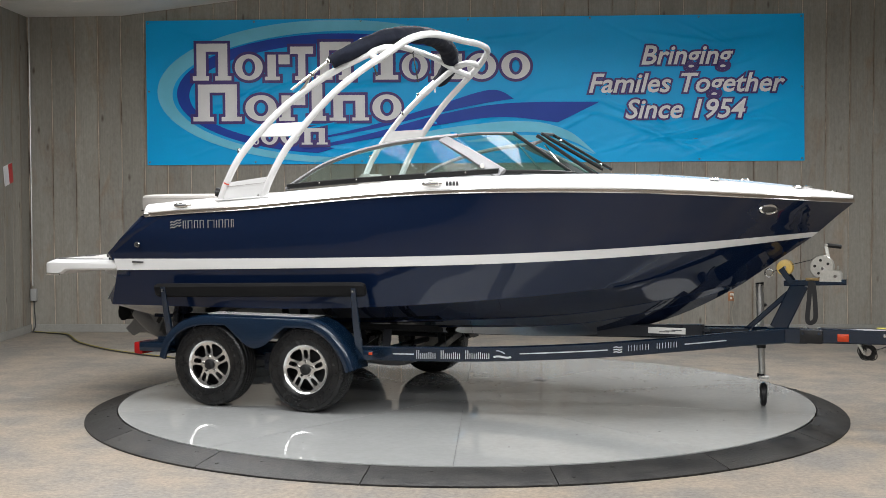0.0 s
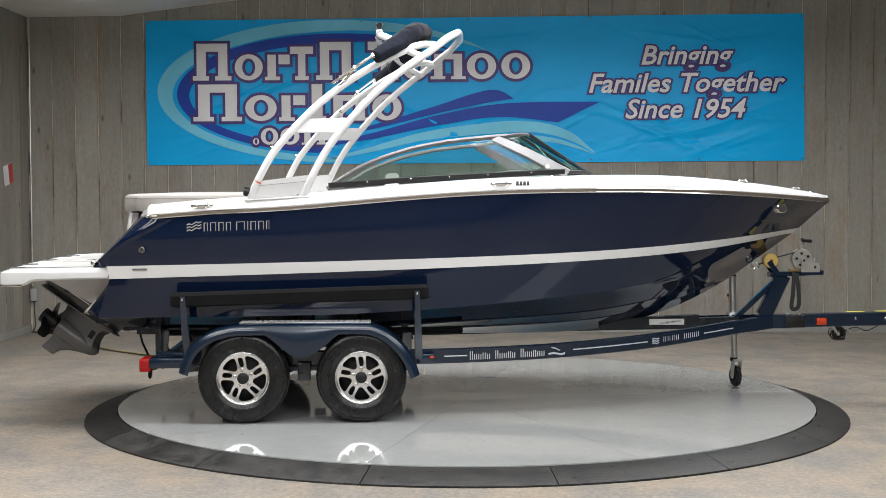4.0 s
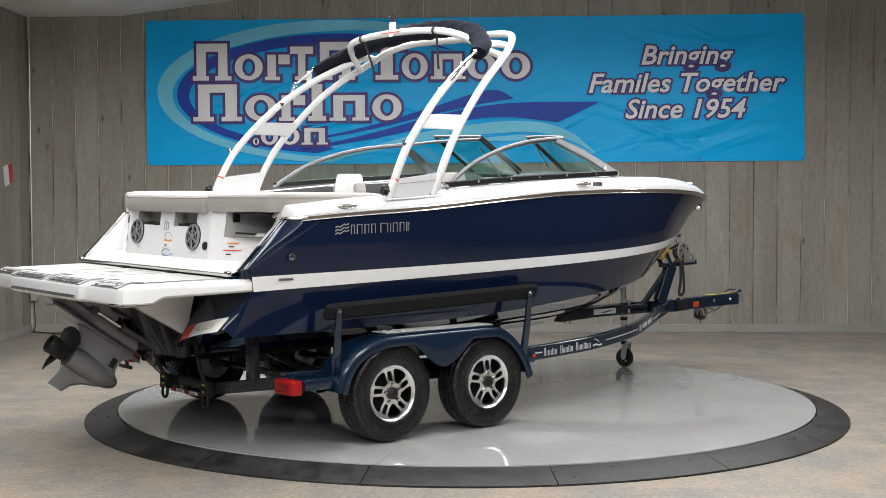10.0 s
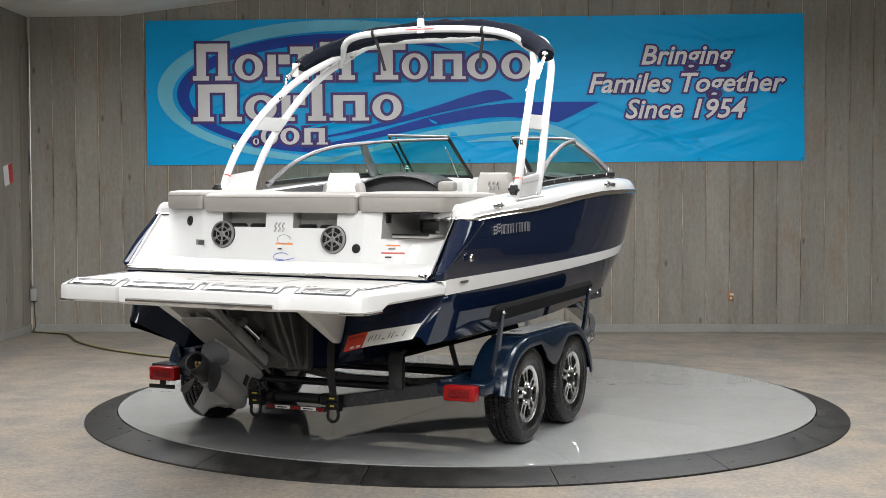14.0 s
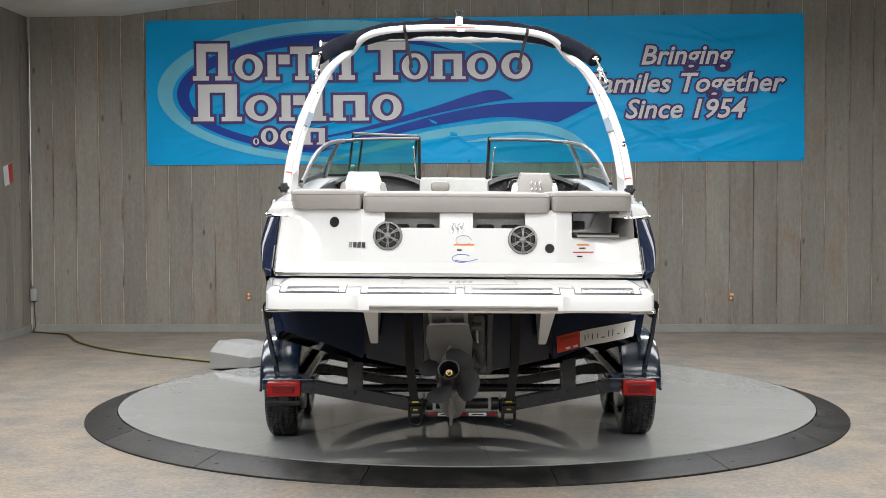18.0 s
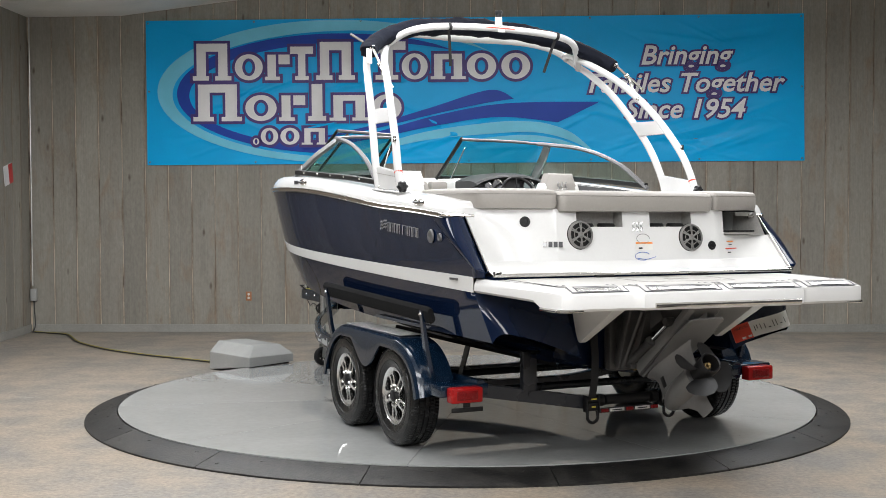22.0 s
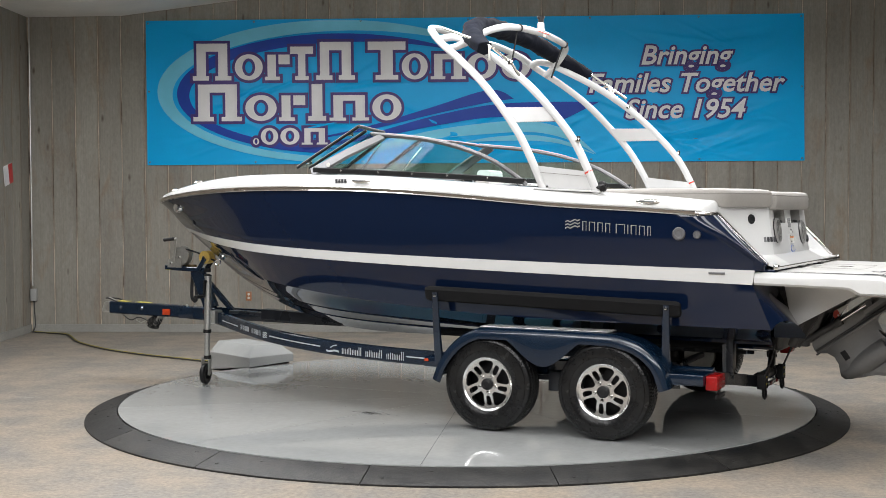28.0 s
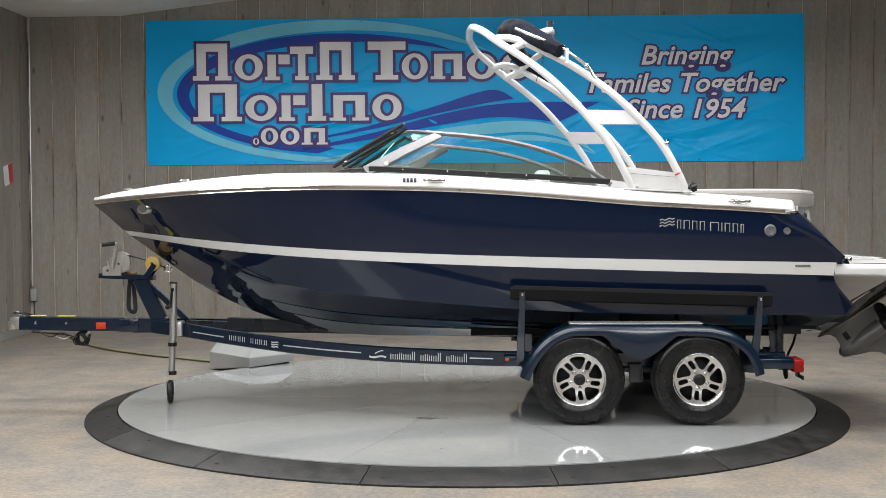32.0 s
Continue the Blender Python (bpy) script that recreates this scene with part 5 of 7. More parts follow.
for u in (0.18, 0.85):
    cw = bmesh.new()
    block(cw, mw[1].lerp(mw[2], u) + Vector((-0.01, -0.03, -0.002)), (0.03, 0.05, 0.03), 0.006)
    part("latch", cw, M_CHROME, cwin, "small steel latch")
bm = bmesh.new()
bm.faces.new([bm.verts.new(p) for p in mw])
part("pane", bm, M_GLASS, cwin, "tinted glass").visible_shadow = False

# tow tower: it leans a little against the hull
def tw(p, side=1):
    x, y, z = p[0], side * p[1], p[2]
    return Vector((x + 0.011 * y, y - 0.0086 - 0.0117 * (z - 1.8), z + 0.0117 * y))


def tower_path(pts, side=None):
    """A tower tube's way: one side, or the whole arch through the middle."""
    pts = smooth_path(pts if side else pts + [(x, -y, z) for x, y, z in pts[-2::-1]], 8)
    return [tw(p, side or 1) for p in pts]


AFT = [(-1.671, 1.223, 1.748), (-1.593, 1.221, 1.925), (-1.473, 1.193, 2.136), (-1.258, 1.139, 2.381), (-1.055, 1.080, 2.566), (-0.794, 1.000, 2.750), (-0.500, 0.872, 2.912), (-0.38, 0.842, 2.957),
       (-0.305, 0.850, 2.960), (-0.245, 0.892, 2.945)]
FWD = [(-1.268, 1.219, 1.777), (-1.200, 1.220, 1.933), (-1.068, 1.191, 2.167), (-0.881, 1.138, 2.401), (-0.682, 1.083, 2.610), (-0.483, 1.018, 2.774), (-0.296, 0.930, 2.907), (-0.167, 0.837, 3.012), (-0.092, 0.704, 3.063),
       (-0.064, 0.514, 3.083), (-0.047, 0.256, 3.084), (-0.040, 0.0, 3.078)]
LOOP = [(-0.355, 0.945, 2.858), (-0.45, 0.875, 2.90), (-0.525, 0.820, 2.950), (-0.590, 0.765, 3.000), (-0.650, 0.68, 3.035), (-0.688, 0.56, 3.058), (-0.706, 0.40, 3.071), (-0.712, 0.2, 3.080), (-0.714, 0.0, 3.083)]
bm = bmesh.new()
tube(bm, tower_path(FWD), 0.0285, 16)
tower = part("tower", bm, M_TOWER, boat, "white powder-coated tow tower")
bm = bmesh.new()
tube(bm, tower_path(LOOP), 0.0275, 16)
part("top_loop", bm, M_TOWER, tower)


def flat_panel(corners, thick, side, bev):
    """A thin upright panel between four corners."""
    w = bmesh.new()
    va = [w.verts.new(tw(p, side)) for p in corners]
    vb = [w.verts.new(tw((p[0], p[1] - thick, p[2]), side)) for p in corners]
    w.faces.new(va), w.faces.new(vb[::-1])
    for k in range(len(va)):
        w.faces.new([va[k], va[(k + 1) % len(va)], vb[(k + 1) % len(va)], vb[k]])
    bmesh.ops.bevel(w, geom=w.edges[:], offset=bev, segments=2, affect="EDGES")
    return w


for side in (1, -1):
    bm = bmesh.new()
    tube(bm, tower_path(AFT, side), 0.0285, 16)
    part("aft_leg", bm, M_TOWER, tower)
    part("gusset", flat_panel([(-1.345, 1.162, 2.270), (-0.985, 1.162, 2.270), (-0.895, 1.142, 2.383), (-1.25, 1.137, 2.375)], 0.026, side, 0.004), M_TOWER, tower, "flat white cross plate")
    part("foot_fairing", flat_panel([(-1.66, 1.236, 1.775), (-1.255, 1.232, 1.79), (-1.205, 1.226, 1.955), (-1.585, 1.228, 1.908)], 0.04, side, 0.006), M_TOWER, tower, "white foot fairing")
    bm = bmesh.new()
    sweep(bm, [tw((-1.61, 1.2375, 1.872), side), tw((-1.24, 1.2335, 1.905), side)], rect(0.0016, 0.003), (0, 0, 1))
    part("panel_seam", bm, M_PIPING, tower, "thin seam across the fairing")
    bm = bmesh.new()
    lathe(bm, [(0.0302, -0.006), (0.0302, 0.006)], axes(tw((-1.603, 1.221, 1.902), side), (1, 0, -0.45), (0, 1, 0)), 16)
    part("red_label", bm, M_STICK_R, tower, "small red warning label")
    for fx, fz in ((-1.64, 1.79), (-1.30, 1.805)):
        bm = bmesh.new()
        lathe(bm, [(0.0, 0.006), (0.007, 0.005), (0.009, 0.0)], axes(tw((fx, 1.238, fz), side), (1, 0, 0), (0, 0, -side)), 10)
        part("bolt", bm, M_CHROME, tower)
    bm = bmesh.new()
    beam(bm, tw((-1.70, 1.215, 1.765), side), tw((-1.2, 1.21, 1.79), side), 0.085, 0.012, 0.003)
    part("foot_plate", bm, M_TOWER, tower)
    # black clamp knob, grab fitting
    bm = bmesh.new()
    km = axes((-1.690, side * 1.228, 1.815), (0, 1, 0), (0.25, 0, 1))
    rows = []
    for r_, h_ in ((0.004, -0.03), (0.024, -0.03), (0.034, -0.022), (0.037, 0.0), (0.030, 0.012), (0.012, 0.02), (0.010, 0.05)):
        rows.append([km @ Vector((r_ * (1 + (0.13 if r_ > 0.02 else 0) * math.cos(6 * a_)) * math.cos(a_), r_ * (1 + (0.13 if r_ > 0.02 else 0) * math.cos(6 * a_)) * math.sin(a_), h_)) for a_ in [k * math.pi / 18 for k in range(36)]])
    loft(bm, rows, close_u=True)
    part("clamp_knob", bm, M_BLACK, tower, "black lobed knob")
    bm = bmesh.new()
    rod(bm, (-1.475, side * 1.195, 2.130), (-1.505, side * 1.205, 2.140), 0.011, 8)
    block(bm, (-1.510, side * 1.207, 2.142), (0.024, 0.024, 0.034), 0.007)
    rod(bm, (-1.512, side * 1.207, 2.155), (-1.512, side * 1.207, 2.168), 0.012, 8)
    part("clip", bm, M_CHROME, tower, "small steel clip")
    # folded canopy struts
    low, joint, top_ = ((-1.085, 1.060, 2.550), (-0.93, 1.075, 2.725), (-0.746, 1.060, 2.866)) if side > 0 else ((-1.092, -1.090, 2.544), (-0.890, -1.105, 2.746), (-0.753, -1.088, 2.844))
    tip = (-0.390, 1.095, 3.006) if side > 0 else (-1.059, -1.143, 2.628)
    bm = bmesh.new()
    tube(bm, smooth_path([low, Vector(low).lerp(Vector(joint), 0.5) + Vector((0.022, 0, 0.006)), joint, top_], 5), 0.0105, 8)
    part("canopy_strut", bm, M_CHROME, tower, "polished canopy strut")
    bm = bmesh.new()
    rod(bm, top_, tip, 0.0105, 8)
    part("canopy_strut", bm, M_CHROME, tower, "polished canopy strut")
    for p_, n_ in ((low, "strut_clamp"), (joint, "strut_slider"), (top_, "strut_hinge")):
        bm = bmesh.new()
        block(bm, p_, (0.034, 0.026, 0.040), 0.008)
        rod(bm, Vector(p_) - Vector((0, 0.022, 0)), Vector(p_) + Vector((0, 0.022, 0)), 0.009, 8)
        part(n_, bm, M_CHROME, tower, "bright steel strut fitting")
bm = bmesh.new()
lathe(bm, [(0.036, 0.0), (0.036, 0.008), (0.030, 0.016), (0.028, 0.065), (0.024, 0.07), (0.0, 0.07)], Matrix.Translation((-0.714, -0.02, 3.098)), 20)
mast = part("light_mast", bm, M_TOWER, tower, "white stub mast")
bm = bmesh.new()
lathe(bm, [(0.023, 0.0), (0.023, 0.034), (0.031, 0.036), (0.031, 0.048), (0.026, 0.055), (0.0, 0.057)], Matrix.Translation((-0.714, -0.02, 3.166)), 18)
part("mast_light", bm, M_BLACK, mast, "black anchor light")
bm = bmesh.new()
sweep(bm, [tw((-0.7425, y, 3.083 - 0.02 * y * y)) for y in (0.125, 0.06, 0.0, -0.06, -0.125)], rect(0.002, 0.007), (0, 0, 1))
part("warning_strip", bm, M_STICK_R, tower, "thin red warning strip")
bm = bmesh.new()
block(bm, tw((-0.7405, -0.01, 3.062)), (0.003, 0.06, 0.022), 0.001)
part("paper_label", bm, M_STICK_W, tower, "small pale label")

# furled canopy in its boot
rng = random.Random(8)
spine = [(-0.73, 1.085, 2.835), (-0.66, 1.04, 2.882), (-0.56, 0.92, 2.958), (-0.47, 0.74, 3.038), (-0.41, 0.50, 3.095), (-0.375, 0.25, 3.122), (-0.36, 0.0, 3.132)]
spine = smooth_path(spine + [(x, -y, z) for x, y, z in spine[-2::-1]], 14)
bm = bmesh.new()
rows = []
for i, p in enumerate(spine):
    a, b = spine[max(i - 1, 0)], spine[min(i + 1, len(spine) - 1)]
    t = (b - a).normalized()
    side_ = t.cross(Vector((0, 0, 1))).normalized()
    v = side_.cross(t)
    u = i / (len(spine) - 1)
    big = 0.056 + 0.020 * math.sin(math.pi * u) ** 0.75
    row = []
    for k in range(22):
        an = 2 * math.pi * k / 22
        r = big * (1 + 0.16 * noise.noise(Vector((p.y * 6, math.cos(an) * 1.4, math.sin(an) * 1.4))) + 0.13 * noise.noise(Vector((p.y * 14 + 3 * math.sin(an), math.cos(an) * 2.5, math.sin(an) * 2.5))) + 0.05 * noise.noise(Vector((p.y * 40, math.cos(an) * 5, math.sin(an) * 5))))
        row.append(p + side_ * r * 1.12 * math.cos(an) + v * r * 0.92 * math.sin(an))
    rows.append(row)
g = loft(bm, rows, close_u=True)
bm.faces.new(g[0][::-1])
bm.faces.new(g[-1])
boot = part("canopy_boot", bm, M_CANVAS, tower, "furled dark navy canvas canopy", 60)
for y0, z0, y1, z1 in ((0.405, 3.072, 0.349, 2.780), (-0.553, 3.055, -0.488, 2.769)):
    bm = bmesh.new()
    sweep(bm, smooth_path([(-0.690, y0, z0 - 0.02), (-0.668, y0 + (y1 - y0) * 0.35, z0 - 0.10), (-0.64, y0 + (y1 - y0) * 0.7, z0 - 0.20), (-0.617, y1, z1)], 4), rect(0.024, 0.004), (1, 0, 0))
    lathe(bm, [(0.0285, -0.012), (0.032, -0.012), (0.032, 0.012), (0.0285, 0.012)], axes((-0.706, y0, z0), (1, 0, 0), (0, 0.12 * (1 if y0 > 0 else -1), 1)), 16)
    part("strap", bm, M_STRAP, boot, "black hanging strap")
bm = bmesh.new()
block(bm, (-0.775, 1.10, 2.80), (0.012, 0.05, 0.11), 0.002, pose(0, 0, 0, 0, 0, 20))
part("hang_tag", bm, M_STICK_W, tower, "white paper hang tag")

# sun pad cushions
def cushion(name, corners, z0, z1, label, r=0.04):
    """A padded cushion over a plan outline of (x, y) pairs, counter-clockwise."""
    cx_ = sum(p[0] for p in corners) / len(corners)
    cy_ = sum(p[1] for p in corners) / len(corners)
    w = bmesh.new()
    rows_ = []
    pts = []
    n = len(corners)
    for i in range(n):
        a, b, c = Vector(corners[i - 1]), Vector(corners[i]), Vector(corners[(i + 1) % n])
        d1, d2 = (a - b).normalized(), (c - b).normalized()
        rr2 = min(0.05, (a - b).length * 0.4, (c - b).length * 0.4)
        p0, p1 = b + d1 * rr2, b + d2 * rr2
        for k in range(5):
            u = k / 4
            pts.append((p0 * (1 - u) ** 2 + b * 2 * u * (1 - u) + p1 * u * u))
    for f, z in ((0.9, z0), (0.985, z0 + 0.006), (1.0, z0 + 0.03), (1.0, z1 - r), (0.985, z1 - r * 0.35), (0.95, z1 - 0.004), (0.8, z1 + 0.004), (0.4, z1 + 0.008)):
        k = (1 - f)
        rows_.append([Vector((p.x + (cx_ - p.x) * k, p.y + (cy_ - p.y) * k, z)) for p in pts])
    g_ = loft(w, rows_, close_u=True)
    w.faces.new(g_[0][::-1])
    w.faces.new(g_[-1])
    ob = part(name, w, M_VINYL_SEAT, boat, label, 50)
    w = bmesh.new()
    tube(w, [Vector((p.x + (cx_ - p.x) * 0.006, p.y + (cy_ - p.y) * 0.006, z1 - r * 0.75)) for p in pts], 0.004, 5, closed=True)
    part("piping", w, M_PIPING, ob)
    return ob


cushion("sunpad_cushion", [(-2.745, 0.615), (-1.55, 0.615), (-1.55, 1.04), (-2.38, 1.10), (-2.535, 1.06)][::-1], 1.672, 1.798, "warm grey vinyl sun pad cushion")
cushion("sunpad_cushion", [(-2.75, -0.575), (-1.55, -0.575), (-1.55, 0.605), (-2.75, 0.605)][::-1], 1.655, 1.788, "wide warm grey vinyl sun pad cushion")
cushion("sunpad_cushion", [(-2.545, -1.10), (-2.40, -1.14), (-1.55, -1.06), (-1.55, -0.585), (-2.745, -0.585)][::-1], 1.665, 1.795, "warm grey vinyl sun pad cushion")
bm = bmesh.new()
block(bm, (-2.0, 0.075, 1.635), (0.9, 1.55, 0.05), 0.01)
block(bm, (-1.80, 0.16, 1.38), (0.06, 1.72, 0.56), 0.02)
part("sunpad_base", bm, M_GEL, boat, "white engine hatch under the sun pad")
for y in (0.53, -0.53):
    bm = bmesh.new()
    block(bm, (-2.665, y, 1.648), (0.03, 0.09, 0.024), 0.004)
    part("hatch_latch", bm, M_ALU, boat)

# helm and passenger seats, consoles
def seat(y, label, emblem):
    w = bmesh.new()
    block(w, (-0.35, y, 1.42), (0.46, 0.50, 0.14), 0.045, None, 3)
    base_ = part("seat", w, M_VINYL_SEAT, boat, label)
    w = bmesh.new()
    prof_ = [(-0.17, 1.46), (-0.17, 1.80), (-0.115, 1.945), (0.115, 1.945), (0.17, 1.80), (0.17, 1.46)]
    rows_ = []
    for dx, k in ((-0.555, 0.94), (-0.575, 1.0), (-0.645, 1.0), (-0.665, 0.94)):
        rows_.append([Vector((dx, y + yy * k, 1.66 + (zz - 1.66) * k + 0.01)) for yy, zz in prof_])
    g_ = loft(w, rows_, close_u=True)
    w.faces.new(g_[0][::-1])
    w.faces.new(g_[-1])
    back_ = part("backrest", w, M_LINER if not emblem else M_VINYL_SEAT, base_, "padded seat back", 50)
    w = bmesh.new()
    for sy in (-0.165, 0.165):
        w = bmesh.new()
        block(w, (-0.61, y + sy, 1.74), (0.115, 0.07, 0.28), 0.03, pose(0, 0, 0, 12 if sy > 0 else -12))
        part("bolster", w, M_VINYL_SEAT if not emblem else M_LINER, base_, "side bolster")
    w = bmesh.new()
    rod(w, (-0.4, y, 1.10), (-0.4, y, 1.36), 0.045, 14)
    part("pedestal", w, M_ALU, base_)
    return base_


hs = seat(-0.63, "warm grey helm seat with white bolsters", True)
seat(0.73, "white and warm grey passenger seat", False)
for k in range(3):
    bm = bmesh.new()
    tube(bm, smooth_path([(-0.671, -0.60 - 0.035 * k, 1.82), (-0.671, -0.61 - 0.035 * k, 1.84), (-0.671, -0.595 - 0.035 * k, 1.86), (-0.671, -0.605 - 0.035 * k, 1.885)], 4), 0.006, 5)
    part("emblem", bm, M_GREYLOGO, hs)
for side, y0 in ((-1, -0.66), (1, 0.66)):
    bm = bmesh.new()
    rows = []
    for i in range(13):
        u = -1 + i / 6
        y = y0 + u * 0.36
        h = 1.90 + 0.075 * (1 - abs(u) ** 2.6)
        rows.append([Vector((0.62, y, 1.55)), Vector((0.62, y, h)), Vector((0.34, y, h + 0.005)), Vector((0.22, y, h - 0.015)), Vector((0.20, y, h - 0.035)), Vector((0.28, y, h - 0.06)), Vector((0.22, y, 1.72)), Vector((0.24, y, 1.50))])
    g = loft(bm, rows)
    bm.faces.new(g[0])
    bm.faces.new(g[-1][::-1])
    part("dash", bm, M_DASH, boat, "charcoal dash hood" if side > 0 else "charcoal helm dash with gauges")
for y, r in ((-0.43, 0.035), (-0.52, 0.055), (-0.83, 0.055), (-0.92, 0.03)):
    bm = bmesh.new()
    gm = axes((0.236, y, 1.865 if r > 0.04 else 1.855), (0, -1, 0), (0.25, 0, 1))
    lathe(bm, [(r * 0.85, 0.003), (r, 0.012), (r * 1.08, 0.0)], gm, 20)
    ga = part("gauge_bezel", bm, M_CHROME, boat, "chrome gauge ring")
    bm = bmesh.new()
    lathe(bm, [(0.0, 0.004), (r * 0.9, 0.004)], gm, 20)
    part("gauge_face", bm, M_GAUGE, ga)
bm = bmesh.new()
tube(bm, [Vector((0.10, -0.66, 1.78)) + Vector((0.06 * math.sin(a), 0.165 * math.cos(a), 0.155 * math.sin(a))) for a in [2 * math.pi * k / 28 for k in range(28)]], 0.013, 8, closed=True)
for k in range(3):
    a = radians(90 + 120 * k)
    rod(bm, (0.11, -0.66, 1.78), Vector((0.10, -0.66, 1.78)) + Vector((0.06 * math.sin(a), 0.165 * math.cos(a), 0.155 * math.sin(a))), 0.010, 6)
rod(bm, (0.11, -0.66, 1.78), (0.26, -0.66, 1.72), 0.02, 8)
part("steering_wheel", bm, M_BLACK, boat, "black steering wheel")
bm = bmesh.new()
block(bm, (-0.05, -1.02, 1.86), (0.10, 0.05, 0.05), 0.012)
rod(bm, (-0.05, -1.0, 1.74), (-0.05, -1.02, 1.86), 0.012, 8)
part("throttle", bm, M_BLACK, boat, "black throttle lever")
bm = bmesh.new()
block(bm, (0.1, 0.12, 1.85), (0.10, 0.16, 0.09), 0.03)
part("bow_seat_back", bm, M_VINYL_SEAT, boat, "grey bow seat back seen through the walkway")
bm = bmesh.new()
block(bm, (1.13, 0, 1.638), (0.04, 1.5, 0.60), 0.01)
part("bow_liner", bm, M_LINER, boat, "white bow cockpit liner")
# side linings
for side in (1, -1):
    bm = bmesh.new()
    loft(bm, [[Vector((x, side * (herm(SHEER_Y, x) - 0.24), herm(SHEER_Z, x) + herm(RISE, x) * 0.95)) for x in (-1.8, -1.2, -0.6, 0.0, 0.6, 0.9)],
              [Vector((x, side * (herm(SHEER_Y, x) - 0.33), 1.55)) for x in (-1.8, -1.2, -0.6, 0.0, 0.6, 0.9)]])
    part("side_lining", bm, M_DASH, boat, "dark vinyl side lining")


# deck hardware
def cleat(x, side, z):
    y = herm(SHEER_Y, x) + 0.002
    cm = axes((x, side * (y - 0.006), z), (1, 0, 0.03), (0, 0, 1) if side < 0 else (0, 0, -1))
    w = bmesh.new()
    lathe(w, [(0.0, 0.018), (0.03, 0.016), (0.05, 0.010), (0.062, 0.0)], cm @ Matrix.Diagonal((1.35, 0.42, 1, 1)), 22)
    c_ = part("pop_up_cleat", w, M_CHROME, boat, "oval stainless pop-up cleat")
    w = bmesh.new()
    rod(w, cm @ Vector((-0.05, 0, 0.022)), cm @ Vector((0.05, 0, 0.022)), 0.006, 8)
    part("cleat_horn", w, M_ALU, c_)


def brand_z(x, side):
    return 1.520 + 0.029 * (x + 2.02) if side < 0 else 1.512 + 0.07 * (x + 1.58)


for side in (1, -1):
    cleat(0.208, side, 1.872)
    cleat(-2.03, side, 1.712)
    # hull side badge in plain silver shapes: waves, then blocks
    x0 = -2.13 if side < 0 else -1.455
    dirx = 1 if side < 0 else -1
    for k in range(3):
        bm = bmesh.new()
        pts = []
        for j in range(7):
            xx = x0 + dirx * (-0.01 + 0.018 * j)
            zz = brand_z(xx, side) + 0.006 + 0.022 * k + 0.007 * math.sin(j * 2.1)
            yy = herm(LEVELS["upper"][0], xx)
            pts.append(Vector((xx, side * (yy + 0.0045), zz + 0.004 * j)))
        sweep(bm, pts, rect(0.003, 0.009), (0, 0, 1))
        part("brand_wave", bm, M_GREYLOGO, boat, "silver wave emblem on the hull")
    cur = x0 + dirx * 0.115
    for wd, tall in ((0.036, 0.06), (0.05, 0.06), (0.044, 0.06), (0.042, 0.06), (None, 0), (0.07, 0.06), (0.012, 0.06), (0.046, 0.06), (0.046, 0.06), (0.03, 0.06)):
        if wd is None:
            cur += dirx * 0.022
            continue
        xa, xb = cur, cur + dirx * wd
        bm = bmesh.new()
        for p0, p1, th in (((xa + dirx * 0.004, 0), (xa + dirx * 0.004, 1), 0.0075), ((xb - dirx * 0.008, 0), (xb - dirx * 0.008, 1), 0.0045), ((xa, 1), (xb - dirx * 0.004, 1), 0.0045)):
            if wd < 0.03 and p0[0] != p1[0]:
                continue
            q = [Vector((p[0], side * (herm(LEVELS["upper"][0], p[0]) + 0.004), brand_z(p[0], side) + (0.064 * p[1] if p0[0] == p1[0] else 0.062))) for p in (p0, p1)]
            up_ = (1, 0, 0) if p0[0] == p1[0] else (0, 0, 1)
            sweep(bm, q, rect(0.003, th), up_)
        part("brand_block", bm, M_GREYLOGO, boat)
        cur = xb + dirx * 0.012
    # small model badge on the deck side
    xb0 = 0.33 if side < 0 else 0.43
    for k in range(4):
        bm = bmesh.new()
        xx = xb0 + (0.027 * k) * (1 if side < 0 else -1)
        block(bm, (xx, side * (herm(SHEER_Y, xx) - 0.004), 1.872), (0.02, 0.006, 0.032), 0.002, pose(0, 0, 0, 0, 0, 0))
        part("model_badge", bm, M_DARKBADGE, boat)
    # maker plate on the stripe
    bm = bmesh.new()
    block(bm, (-2.50, side * 1.2275, 1.235), (0.11, 0.006, 0.014), 0.001, None)
    part("maker_plate", bm, M_ALU, boat)
    # bow lights
    bm = bmesh.new()
    lm = axes((2.57, side * 0.500, 1.668), (0.82, -side * 0.57, 0.04), (0, 0, 1) if side < 0 else (0, 0, -1))
    lathe(bm, [(0.0, 0.014), (0.03, 0.012), (0.045, 0.016), (0.056, 0.008), (0.058, -0.02)], lm @ Matrix.Diagonal((1.35, 0.75, 1, 1)), 24)
    part("docking_light", bm, M_CHROME, boat, "oval chrome docking light")
    for xd in (2.2, 2.75):
        bm = bmesh.new()
        lathe(bm, [(0.0, 0.02), (0.03, 0.016), (0.045, 0.0)], Matrix.Translation((xd, side * (herm(SHEER_Y, xd) - 0.13), herm(SHEER_Z, xd) + herm(RISE, xd))), 12)
        part("deck_fitting", bm, M_CHROME, boat)
